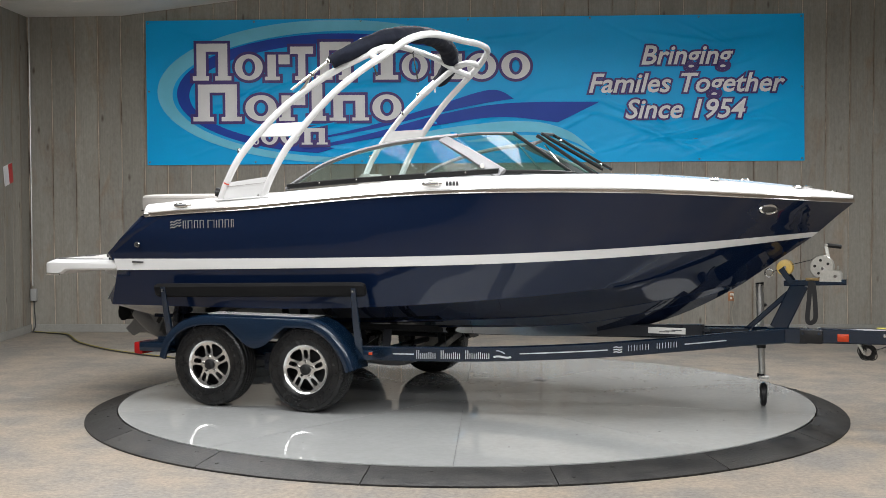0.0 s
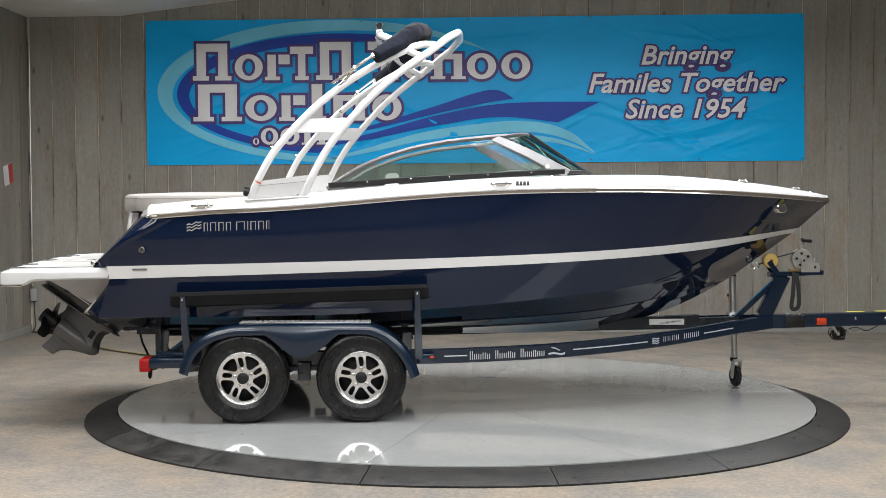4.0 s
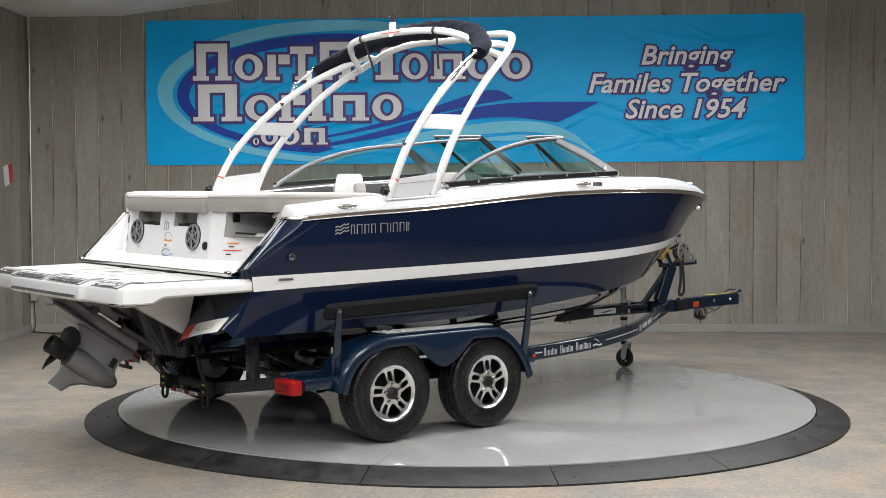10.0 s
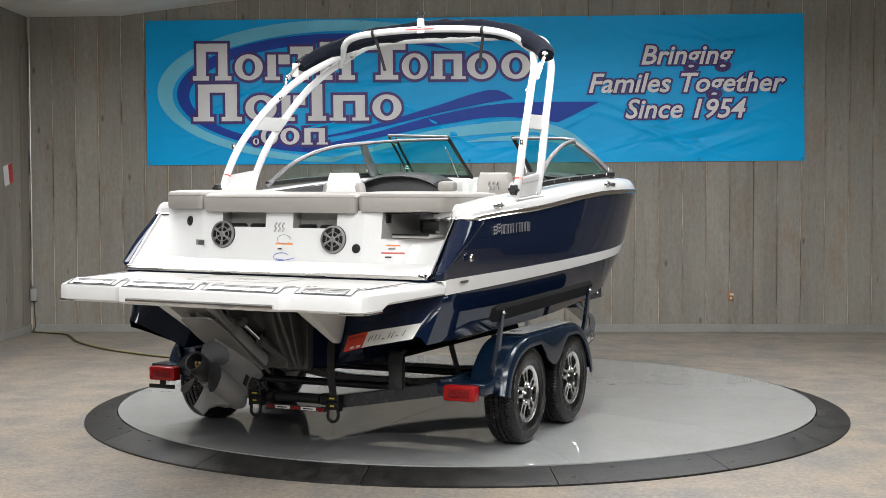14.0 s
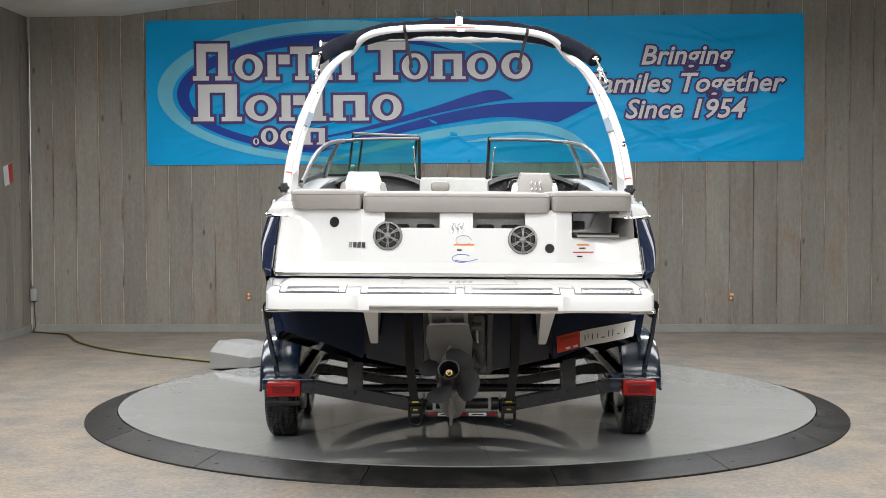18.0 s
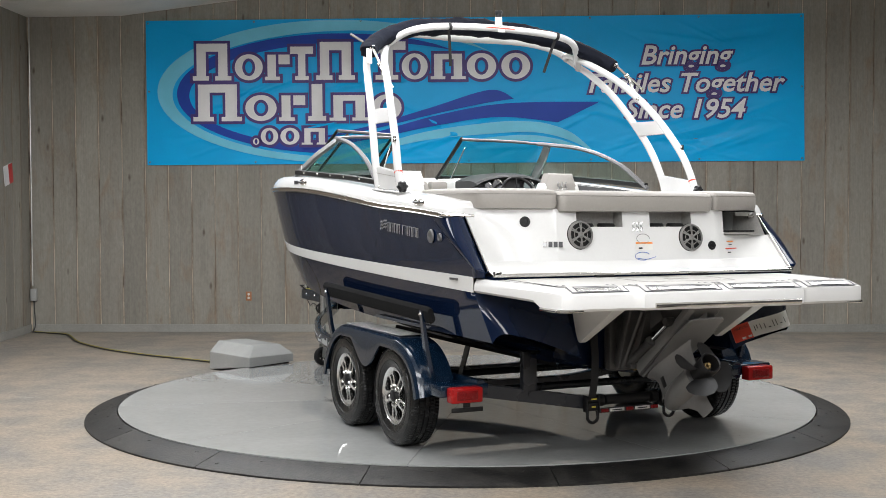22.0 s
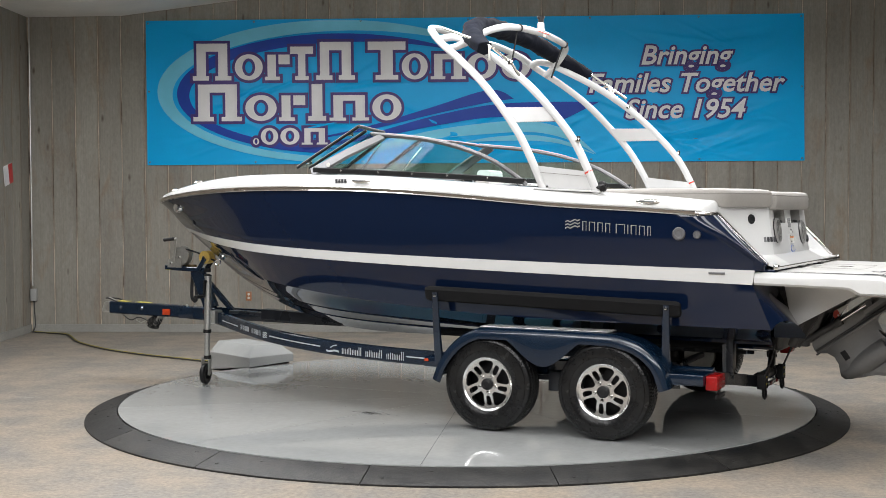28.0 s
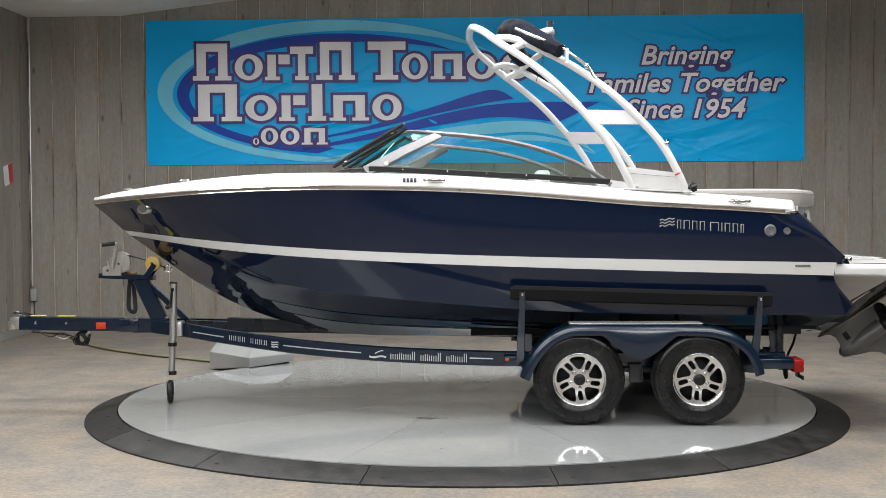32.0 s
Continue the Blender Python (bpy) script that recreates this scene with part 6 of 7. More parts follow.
for m_, r, mat_, lab in ((axes((-2.475, -1.262, 1.383), (1, 0, 0), (0, 0, 1)), 0.027, M_CHROME, "round chrome through-hull drain"),
                         (axes((-2.375, 1.262, 1.49), (1, 0, 0), (0, 0, -1)), 0.028, M_ALU, "round bright through-hull drain"),
                         (axes((-2.252, 1.268, 1.495), (1, 0, 0), (0, 0, -1)), 0.045, M_ALU, "round bright filler cap")):
    round_fitting("hull_fitting", m_, r, mat_, lab)
# flat black disc in place of the drain's shaded opening
bm = bmesh.new()
lathe(bm, [(0.0, 0.004), (0.014, 0.004)], axes((-2.475, -1.274, 1.383), (1, 0, 0), (0, 0, 1)), 14)
part("drain_hole_disc", bm, M_INK, boat)
bm = bmesh.new()
rod(bm, (2.62, 0.0, 1.25), (2.60, 0, 1.19), 0.012, 8)
eye_ = part("bow_eye", bm, M_CHROME, boat, "steel bow eye")
bm = bmesh.new()
tube(bm, [Vector((2.50 + 0.03 * math.cos(a), 0, 1.165 + 0.03 * math.sin(a))) for a in [k * math.pi / 6 for k in range(12)]], 0.008, 6, closed=True)
part("hook", bm, M_CHROME, eye_, "steel strap hook")
bm = bmesh.new()
lathe(bm, [(0.0, 0.028), (0.02, 0.025), (0.028, 0.0)], Matrix.Translation((2.98, 0, 1.775)), 12)
part("bow_light", bm, M_CHROME, boat, "small bow navigation light")

# stern drive, tilted up
DA = radians(35.4)
fwd_ = Vector((math.cos(DA), -0.06, -math.sin(DA))).normalized()
dm = axes(Vector((-3.435, 0.052, 0.681)), fwd_, Vector((0, 1, 0)))      # local x forward along the shaft, y to port, z up the leg
pm = dm @ Matrix.Translation((0.19, 0, 0))
bm = bmesh.new()
rows = []
for x, r in ((0.0, 0.078), (0.1, 0.084), (0.2, 0.085), (0.29, 0.076), (0.35, 0.058), (0.39, 0.034), (0.405, 0.004)):
    rows.append([dm @ Vector((x, r * math.cos(2 * math.pi * k / 20), r * math.sin(2 * math.pi * k / 20))) for k in range(20)])
g = loft(bm, rows, close_u=True)
bm.faces.new(g[0][::-1])


def foil(x0, x1, w, n=10):
    pts = []
    for k in range(n + 1):
        u = k / n
        pts.append((x1 + (x0 - x1) * u, w * math.sin(math.pi * min(1, 0.08 + 0.92 * u) ** 0.55)))
    return pts + [(x, -y) for x, y in pts[::-1][1:-1]]


rows = []
for z, x0, x1, w in ((0.02, -0.01, 0.385, 0.07), (0.08, -0.03, 0.36, 0.058), (0.14, -0.035, 0.355, 0.058), (0.19, -0.045, 0.38, 0.07), (0.217, -0.08, 0.42, 0.09)):
    rows.append([dm @ Vector((x, y, z)) for x, y in foil(x0, x1, w)])
loft(bm, rows, close_u=True)
rows = []
for z, x0, x1, w in ((-0.04, 0.0, 0.36, 0.045), (-0.085, 0.0, 0.28, 0.024), (-0.12, -0.002, 0.19, 0.015), (-0.17, -0.01, 0.125, 0.011), (-0.232, -0.025, 0.092, 0.007)):
    rows.append([dm @ Vector((x, y, z)) for x, y in foil(x0, x1, w, 6)])
g = loft(bm, rows, close_u=True)
bm.faces.new(g[-1])
drive = part("stern_drive", bm, M_DRIVE, boat, "grey stern drive tilted up, black propeller", 40)
bm = bmesh.new()
outl = [(-0.30, 0.10), (-0.28, 0.118), (-0.1, 0.135), (0.2, 0.115), (0.42, 0.06), (0.468, 0.0)]
outl = outl + [(x, -y) for x, y in outl[-2::-1]]
plate(bm, outl, 0.012, dm @ Matrix.Translation((0, 0, 0.215)))
part("cavitation_plate", bm, M_DRIVE, drive, "flat grey cavitation plate")
bm = bmesh.new()
rows = []
for z, x0, x1, w in ((0.226, -0.28, 0.43, 0.085), (0.25, -0.31, 0.43, 0.105), (0.29, -0.32, 0.42, 0.118), (0.325, -0.30, 0.40, 0.112), (0.345, -0.24, 0.39, 0.085), (0.36, -0.05, 0.38, 0.06)):
    rows.append([dm @ Vector((x, max(-w, min(w, y * 1.4)), z)) for x, y in foil(x0, x1, w)])
g = loft(bm, rows, close_u=True)
bm.faces.new(g[-1])
part("upper_housing", bm, M_DRIVE, drive, "grey upper gear housing", 35)
bm = bmesh.new()
sweep(bm, [dm @ Vector(p) for p in ((-0.335, 0, 0.300), (-0.30, 0, 0.300), (-0.12, 0, 0.292), (0.05, 0, 0.285))], rect(0.225, 0.074, 0.022), dm.to_3x3() @ Vector((0, 0, 1)), scale=[0.97, 1.0, 1.0, 0.9])
part("exhaust_outlet", bm, M_DRIVE, drive, "grey blunt exhaust outlet")
# flat black plate on the outlet's face, painted shade of its hollow
bm = bmesh.new()
plate(bm, [(0.096 * math.copysign(abs(math.cos(a)) ** 0.5, math.cos(a)), 0.025 * math.copysign(abs(math.sin(a)) ** 0.7, math.sin(a))) for a in [k * math.pi / 16 + 0.01 for k in range(32)]], 0.012, dm @ axes((-0.328, 0, 0.303), (0, -1, 0), (0, 0, 1)))
part("exhaust_hollow_plate", bm, M_BLACK, drive)
for side in (1, -1):
    top_, mid_, end_ = Vector((-3.316, side * 0.14 + 0.04, 1.0)), Vector((-3.119, side * 0.145 + 0.03, 0.863)), Vector((-2.859, side * 0.15, 0.699))
    bm = bmesh.new()
    rod(bm, mid_, end_, 0.027, 14)
    rod(bm, mid_.lerp(end_, -0.03), mid_.lerp(end_, 0.10), 0.033, 14)
    block(bm, end_, (0.09, 0.05, 0.07), 0.015)
    ram = part("trim_ram", bm, M_DRIVE_DARK, drive, "dark hydraulic trim ram")
    bm = bmesh.new()
    rod(bm, top_, mid_, 0.012, 10)
    part("ram_rod", bm, M_CHROME, ram, "polished ram rod")
    bm = bmesh.new()
    rod(bm, top_ - Vector((0, 0.03, 0)), top_ + Vector((0, 0.03, 0)), 0.026, 12)
    part("ram_eye", bm, M_DRIVE_DARK, ram)
    bm = bmesh.new()
    rod(bm, dm @ Vector((-0.24, side * 0.105, 0.245)), dm @ Vector((0.42, side * 0.10, 0.245)), 0.010, 8)
    part("side_rail", bm, M_DRIVE_DARK, drive, "dark rail along the plate")
    bm = bmesh.new()
    beam(bm, (-3.02, side * 0.185, 1.06), (-2.80, side * 0.185, 0.68), 0.035, 0.09, 0.01)
    part("gimbal_arm", bm, M_DRIVE_DARK, drive, "dark gimbal arm")
bm = bmesh.new()
lathe(bm, [(0.0, 0.02), (0.030, 0.018), (0.036, 0.008), (0.036, 0.0)], axes((-2.642, -0.03, 0.640), (0, -1, 0), (0, 0, 1)) @ Matrix.Diagonal((0.75, 0.75, 0.5, 1)), 18)
part("anode", bm, M_BRASS, drive, "brass-coloured round anode")
bm = bmesh.new()
block(bm, (-2.84, 0.0, 0.92), (0.34, 0.34, 0.38), 0.04, pose(0, 0, 0, 0, -20, 0))
block(bm, (-2.685, 0.0, 0.88), (0.09, 0.44, 0.50), 0.03)
block(bm, (-3.02, 0.02, 1.02), (0.25, 0.22, 0.20), 0.05, pose(0, 0, 0, 0, 30, 0))
for side in (1, -1):
    block(bm, (-2.85, side * 0.19, 0.86), (0.07, 0.05, 0.42), 0.015, pose(0, 0, 0, 0, -18, 0))
part("gimbal_housing", bm, M_DRIVE_DARK, drive, "dark gimbal housing and bellows")
bm = bmesh.new()
for k in range(5):
    tube(bm, smooth_path([(-2.83, 0.10 - 0.05 * k, 0.72 + 0.02 * (k % 2)), (-2.93, 0.11 - 0.05 * k, 0.75), (-3.0, 0.10 - 0.045 * k, 0.84), (-3.02, 0.08 - 0.04 * k, 0.92)], 5), 0.011, 6)
part("hoses", bm, M_BLACK, drive, "black hoses and cables")
bm = bmesh.new()
lathe(bm, [(0.0, -0.29), (0.03, -0.29), (0.04, -0.28), (0.046, -0.2)], pm @ pose(0, 0, 0, 0, 90, 0), 20)
lathe(bm, [(0.046, -0.205), (0.060, -0.21), (0.064, -0.30), (0.066, -0.352), (0.062, -0.360), (0.055, -0.357), (0.052, -0.26)], pm @ pose(0, 0, 0, 0, 90, 0), 24)
prop = part("propeller", bm, M_BLACK, drive, "black four-blade propeller")
for k in range(4):
    bm = bmesh.new()
    a = radians(20 + 90 * k)
    rows = []
    for r, c, tw in ((0.055, 0.05, 55), (0.09, 0.075, 42), (0.13, 0.088, 34), (0.165, 0.07, 28), (0.183, 0.03, 25)):
        row = []
        for u in (-1, -0.5, 0, 0.5, 1):
            t_ = radians(tw)
            lx = -0.265 + c * u * math.sin(t_)
            ly = c * u * math.cos(t_) * 1.1 + 0.12 * r
            rad = math.sqrt(max(r * r - ly * ly * 0.3, 0.001))
            row.append(pm @ Vector((lx, rad * math.cos(a) - ly * math.sin(a), rad * math.sin(a) + ly * math.cos(a))))
        rows.append(row)
    loft(bm, rows)
    bmesh.ops.solidify(bm, geom=bm.faces[:], thickness=0.004)
    part("blade", bm, M_BLACK, prop, "", 60)
bm = bmesh.new()
lathe(bm, [(0.0, -0.338), (0.010, -0.338), (0.011, -0.318), (0.020, -0.318), (0.022, -0.300), (0.03, -0.29)], pm @ pose(0, 0, 0, 0, 90, 0), 12)
part("prop_nut", bm, M_BRASS, prop, "brass propeller nut")
for side in (1, -1):
    bm = bmesh.new()
    block(bm, dm @ Vector((0.278, side * 0.052, 0.11)), (0.045, 0.016, 0.075), 0.006, dm.to_3x3().to_4x4())
    part("water_intake", bm, M_BLACK, drive, "black water intake grille")

# ---- trailer ----
M_TRAILER = surface("teal_navy_frame_paint", (0.0035, 0.013, 0.030), 0.20, second=(0.003, 0.011, 0.026), scale=2, fine_amount=0.04, coat=0.4)
M_TYRE = surface("tyre_rubber", (0.0075, 0.0075, 0.0080), 0.25, second=(0.012, 0.012, 0.012), scale=9, fine_amount=0.25, spec=0.32)
M_RIM = surface("machined_alloy", (0.84, 0.84, 0.83), 0.24, 1.0, fine=180, fine_amount=0.05)
M_RIMDARK = surface("black_rim_pocket", (0.005, 0.005, 0.0055), 0.45, spec=0.2)
M_TREAD_PLATE = surface("diamond_plate", (0.72, 0.72, 0.71), 0.3, 0.75)
M_CARPET = surface("black_bunk_carpet", (0.014, 0.014, 0.0145), 0.95, fine=150, fine_amount=0.3, bump=0.6, bump_scale=220, spec=0.1)
M_TAIL = surface("red_lamp_lens", (0.36, 0.010, 0.010), 0.25, fine_amount=0.05, spec=0.3)
M_TAIL_DARK = surface("dark_red_lens", (0.20, 0.007, 0.008), 0.28, fine_amount=0.1, spec=0.3)
M_AMBER = surface("orange_marker_lens", (0.55, 0.055, 0.012), 0.25)
M_ROLLER = surface("amber_roller_urethane", (0.62, 0.42, 0.10), 0.35)
M_DECAL = surface("silver_decal", (0.55, 0.56, 0.56), 0.4, 0.2)
M_ZINC = surface("zinc_plated_winch", (0.52, 0.51, 0.47), 0.35, 0.8, fine_amount=0.15)
M_FRAME_BLACK = surface("black_frame_paint", (0.020, 0.022, 0.027), 0.28)

M_STICK_Y = surface("yellow_label", (0.6, 0.5, 0.05), 0.45)

trailer = thing("boat_trailer", "dark teal-blue tandem-axle boat trailer with silver decals", "trailer", (0.0, 0.0, DISC_Z))
RAIL = [(-2.42, 1.02, 0.535), (-1.2, 1.035, 0.535), (-0.36, 1.04, 0.54), (0.3, 1.0, 0.555), (0.8, 0.925, 0.575), (1.38, 0.735, 0.605), (1.9, 0.46, 0.64), (2.3, 0.23, 0.672), (2.62, 0.055, 0.69)]
for side in (1, -1):
    bm = bmesh.new()
    sweep(bm, smooth_path(mirror(RAIL, side), 7), rect(0.055, 0.112, 0.008), (0, 0, 1))
    rail_ = part("frame_rail", bm, M_TRAILER, trailer, "curved dark blue side rail")
    # silver pinstripe and plain decal shapes on the outer face
    path = along(mirror(RAIL, side), 240)

    def on_rail(i, dz=0.0, out=0.0295):
        a, b = path[max(i - 1, 0)], path[min(i + 1, 239)]
        t = (b - a).normalized()
        nrm = Vector((t.y, -t.x, 0)) * (1 if side < 0 else -1)
        return path[i] + nrm.normalized() * out + Vector((0, 0, dz))

    for i0, i1 in ((100, 108), (146, 176), (203, 218)):
        bm = bmesh.new()
        sweep(bm, [on_rail(i, 0.0) for i in range(i0, i1 + 1)], rect(0.002, 0.009), (0, 0, 1))
        part("pinstripe", bm, M_DECAL, rail_, "silver pinstripe")
    cells = [109.0 + 1.5 * k for k in range(18)]
    for k, c in enumerate(cells):
        if k in (5, 11):
            continue
        bm = bmesh.new()
        h0 = 0.066 if k in (0, 6, 12) else 0.042 if k % 3 else 0.052
        i = int(c)
        for q in (0.1, 0.85):
            p = on_rail(i).lerp(on_rail(i + 2), (c - i + q) / 2)
            sweep(bm, [p + Vector((0, 0, -0.034)), p + Vector((0, 0, -0.034 + h0))], rect(0.006, 0.002), (0, 1, 0))
        part("decal_block", bm, M_DECAL, rail_)
    for k in range(9):
        if k == 4:
            continue
        bm = bmesh.new()
        c = 183 + 2.0 * k
        i = int(c)
        for q in (0.2, 1.1):
            p = on_rail(i).lerp(on_rail(i + 2), (c - i + q) / 2)
            sweep(bm, [p + Vector((0, 0, -0.018)), p + Vector((0, 0, 0.024))], rect(0.0042, 0.002), (0, 1, 0))
        part("decal_block", bm, M_DECAL, rail_)
    for k in range(3):
        bm = bmesh.new()
        sweep(bm, [on_rail(178 + j, -0.02 + 0.018 * k + 0.005 * math.sin(2.2 * j)) for j in range(4)], rect(0.002, 0.009), (0, 0, 1))
        part("decal_wave", bm, M_DECAL, rail_)
    bm = bmesh.new()
    sweep(bm, [on_rail(138 + j, 0.024 * math.cos(j * 0.55) + 0.004) for j in range(0, 4)], rect(0.002, 0.008), (0, 0, 1))
    sweep(bm, [on_rail(137 + j, -0.022 + 0.006 * math.sin(j)) for j in range(0, 7)], rect(0.002, 0.014), (0, 0, 1))
    part("decal_fish", bm, M_DECAL, rail_, "silver swoosh decal")

    # fender: arched sheet with a drop between the wheels
    prof = [(-2.205, 0.47), (-2.16, 0.60), (-2.09, 0.69), (-1.98, 0.765), (-1.85, 0.805), (-1.72, 0.818), (-1.29, 0.822), (-0.86, 0.822), (-0.75, 0.808), (-0.64, 0.755), (-0.54, 0.665), (-0.46, 0.55), (-0.415, 0.44)]
    path_f = smooth_path([(x, 0, z) for x, z in prof], 12)
    bm = bmesh.new()
    rows = []
    for k, p in enumerate(path_f):
        t_ = (path_f[min(k + 1, len(path_f) - 1)] - path_f[max(k - 1, 0)]).normalized()
        inn = Vector((t_.z, 0, -t_.x))
        rows.append([Vector((p.x, side * 1.095, max(p.z - 0.2, 0.44))), Vector((p.x, side * 1.095, p.z - 0.01)), Vector((p.x, side * 1.10, p.z)), Vector((p.x, side * 1.30, p.z + 0.004)), Vector((p.x, side * 1.332, p.z + 0.001)), p + inn * 0.009 + Vector((0, side * 1.351, 0)), p + inn * 0.028 + Vector((0, side * 1.362, 0))])
    loft(bm, rows)

    def skirt(x):
        u = min(1.0, abs(x + 1.291) / 0.40)
        return 0.572 + 0.235 * u * u * (3 - 2 * u)
    rows = []
    for k, p in enumerate(path_f):
        t_ = (path_f[min(k + 1, len(path_f) - 1)] - path_f[max(k - 1, 0)]).normalized()
        inn = Vector((t_.z, 0, -t_.x))
        a_, q = p + inn * 0.028, p + inn * 0.075
        q.z = min(q.z, skirt(q.x)) if abs(q.x + 1.291) < 0.45 else q.z
        rows.append([Vector((a_.x, side * 1.362, a_.z)), Vector(((a_.x + q.x) / 2, side * 1.365, (a_.z + q.z) / 2)), Vector((q.x, side * 1.363, q.z)), Vector((q.x, side * 1.350, q.z))])
    loft(bm, rows)
    bmesh.ops.remove_doubles(bm, verts=bm.verts[:], dist=1e-4)
    bmesh.ops.recalc_face_normals(bm, faces=bm.faces[:])
    fend = part("fender", bm, M_TRAILER, trailer, "glossy dark blue tandem fender")
    bm = bmesh.new()
    block(bm, (-1.27, side * 1.215, 0.830), (0.98, 0.17, 0.006), 0.002, None, 1)
    for i in range(24):
        for j in range(5):
            m_ = Matrix.Translation((-1.74 + 0.041 * i, side * (1.145 + 0.035 * j), 0.833)) @ pose(0, 0, 0, 0, 0, 45 if (i + j) % 2 else -45)
            block(bm, (0, 0, 0), (0.022, 0.007, 0.005), 0, m_)
    part("tread_plate", bm, M_TREAD_PLATE, fend, "bright diamond tread plate")
    # box arms that carry fender and lamps
    for xa, xb, z in ((-2.425, -2.16, 0.535), (-0.43, -0.30, 0.545)):
        bm = bmesh.new()
        block(bm, ((xa + xb) / 2, side * 1.14, z), (xb - xa, 0.34 if xa < -1 else 0.22, 0.075), 0.008)
        part("fender_arm", bm, M_TRAILER, trailer)
    bm = bmesh.new()
    block(bm, (-2.466, side * 1.16, 0.515), (0.082, 0.22, 0.098), 0.012)
    tl = part("tail_lamp", bm, M_TAIL, trailer, "red rectangular tail lamp")
    bm = bmesh.new()
    block(bm, (-2.504, side * 1.16, 0.515), (0.014, 0.15, 0.06), 0.006)
    for k in range(12):
        block(bm, (-2.512, side * (1.10 + 0.022 * (k % 6)), 0.50 + 0.028 * (k // 6)), (0.006, 0.013, 0.013), 0.002)
    part("lamp_lens", bm, M_TAIL_DARK, tl, "darker red lens of small round lights")
    bm = bmesh.new()
    block(bm, (-0.322, side * 1.253, 0.560), (0.030, 0.010, 0.020), 0.003)
    part("side_marker", bm, M_AMBER, trailer, "small amber side marker")
    # guide post and padded guide board
    guide_b = bmesh.new()
    a, b = Vector((-2.262, side * 1.295, 1.005)), Vector((-0.345, side * 1.295, 1.058))
    sweep(guide_b, [a, a + Vector((0.03, 0, 0)), b - Vector((0.03, 0, 0)), b], rect(0.050, 0.114, 0.018), (0, side * 0.32, 1), scale=[0.8, 1, 1, 0.8])
    part("guide_board", guide_b, M_CARPET, trailer, "black carpeted side guide board")
    for xt, xb, zt in ((-2.172, -2.145, 1.035), (-0.432, -0.42, 1.07)):
        bm = bmesh.new()
        sweep(bm, [(xb, side * 1.235, 0.55), (xb + (xt - xb) * 0.6, side * 1.29, 0.80), (xt, side * 1.325, zt)], rect(0.05, 0.026, 0.004), (0, side, 0), scale=[1.25, 1.05, 0.8])
        po = part("guide_post", bm, M_TRAILER, trailer, "dark blue guide post")
        bm = bmesh.new()
        lathe(bm, [(0.0, 0.014), (0.009, 0.012), (0.014, 0.0)], axes((xt, side * 1.332, zt - 0.025), (1, 0, 0), (0, 0, 1) if side < 0 else (0, 0, -1)), 10)
        part("bolt", bm, M_CHROME, po)
    # bunk under the hull
    bm = bmesh.new()
    sweep(bm, [(-2.45, side * 0.55, 0.690), (-0.05, side * 0.515, 0.688)], rect(0.14, 0.04, 0.008), (0, -side * 0.25, 1))
    part("bunk", bm, M_CARPET, trailer, "black carpeted bunk under the hull")
    for xx in (-1.3, -0.5):
        bm = bmesh.new()
        beam(bm, (xx, side * 0.62, 0.43), (xx, side * 0.55, 0.675), 0.012, 0.075)
        part("bunk_bracket", bm, M_FRAME_BLACK, trailer)
    # sloping rear member and strap
    bm = bmesh.new()
    beam(bm, (-2.38, side * 1.02, 0.525), (-2.53, side * 0.24, 0.405), 0.055, 0.085)
    part("rear_member", bm, M_FRAME_BLACK, trailer, "black sloping rear frame member")
    bm = bmesh.new()
    sweep(bm, [(-2.665, side * 0.345, 1.06), (-2.69, side * 0.335, 0.72), (-2.66, side * 0.32, 0.58), (-2.60, side * 0.305, 0.44)], rect(0.055, 0.005), (1, 0, 0))
    lathe(bm, [(0.0, 0.02), (0.02, 0.018), (0.026, 0.0)], axes((-2.645, side * 0.345, 1.07), (0, -1, 0), (0, 0, 1)), 12)
    st_ = part("tie_down_strap", bm, M_STRAP, trailer, "black transom tie-down strap")
    bm = bmesh.new()
    for dy in (-0.044, 0.044):
        block(bm, (-2.59, side * 0.30 + dy, 0.415), (0.06, 0.008, 0.11), 0.003)
    rod(bm, (-2.60, side * 0.30 - 0.05, 0.44), (-2.60, side * 0.30 + 0.05, 0.44), 0.018, 12)
    block(bm, (-2.605, side * 0.30, 0.395), (0.02, 0.08, 0.05), 0.006)
    rt_ = part("ratchet", bm, M_BLACK, st_, "black ratchet buckle")
    bm = bmesh.new()
    tube(bm, smooth_path([(-2.60, side * 0.30 - 0.036, 0.37), (-2.605, side * 0.30 - 0.036, 0.315), (-2.605, side * 0.30, 0.292), (-2.605, side * 0.30 + 0.036, 0.315), (-2.60, side * 0.30 + 0.036, 0.37)], 5), 0.011, 8)
    part("ratchet_handle", bm, M_BLACK, rt_, "black ratchet lever loop")
    for dz, wd in ((0.448, 0.042), (0.398, 0.03)):
        bm = bmesh.new()
        block(bm, (-2.6195, side * 0.30, dz), (0.004, wd, 0.010), 0.001)
        part("ratchet_label", bm, M_STICK_Y, rt_, "small yellow label")
    bm = bmesh.new()
    beam(bm, (-2.44, side * 0.70, 0.475), (-2.42, side * 0.66, 0.715), 0.012, 0.08)
    part("bunk_upright", bm, M_FRAME_BLACK, trailer)
bm = bmesh.new()
block(bm, (-2.50, 1.16, 0.425), (0.012, 0.22, 0.03), 0.004)
block(bm, (-2.49, 1.16, 0.45), (0.012, 0.05, 0.06), 0.004)
part("plate_bracket", bm, M_BLACK, trailer, "black bracket under the tail lamp")
bm = bmesh.new()
rod(bm, (-2.54, -0.17, 0.425), (-2.54, 0.17, 0.425), 0.034, 16)
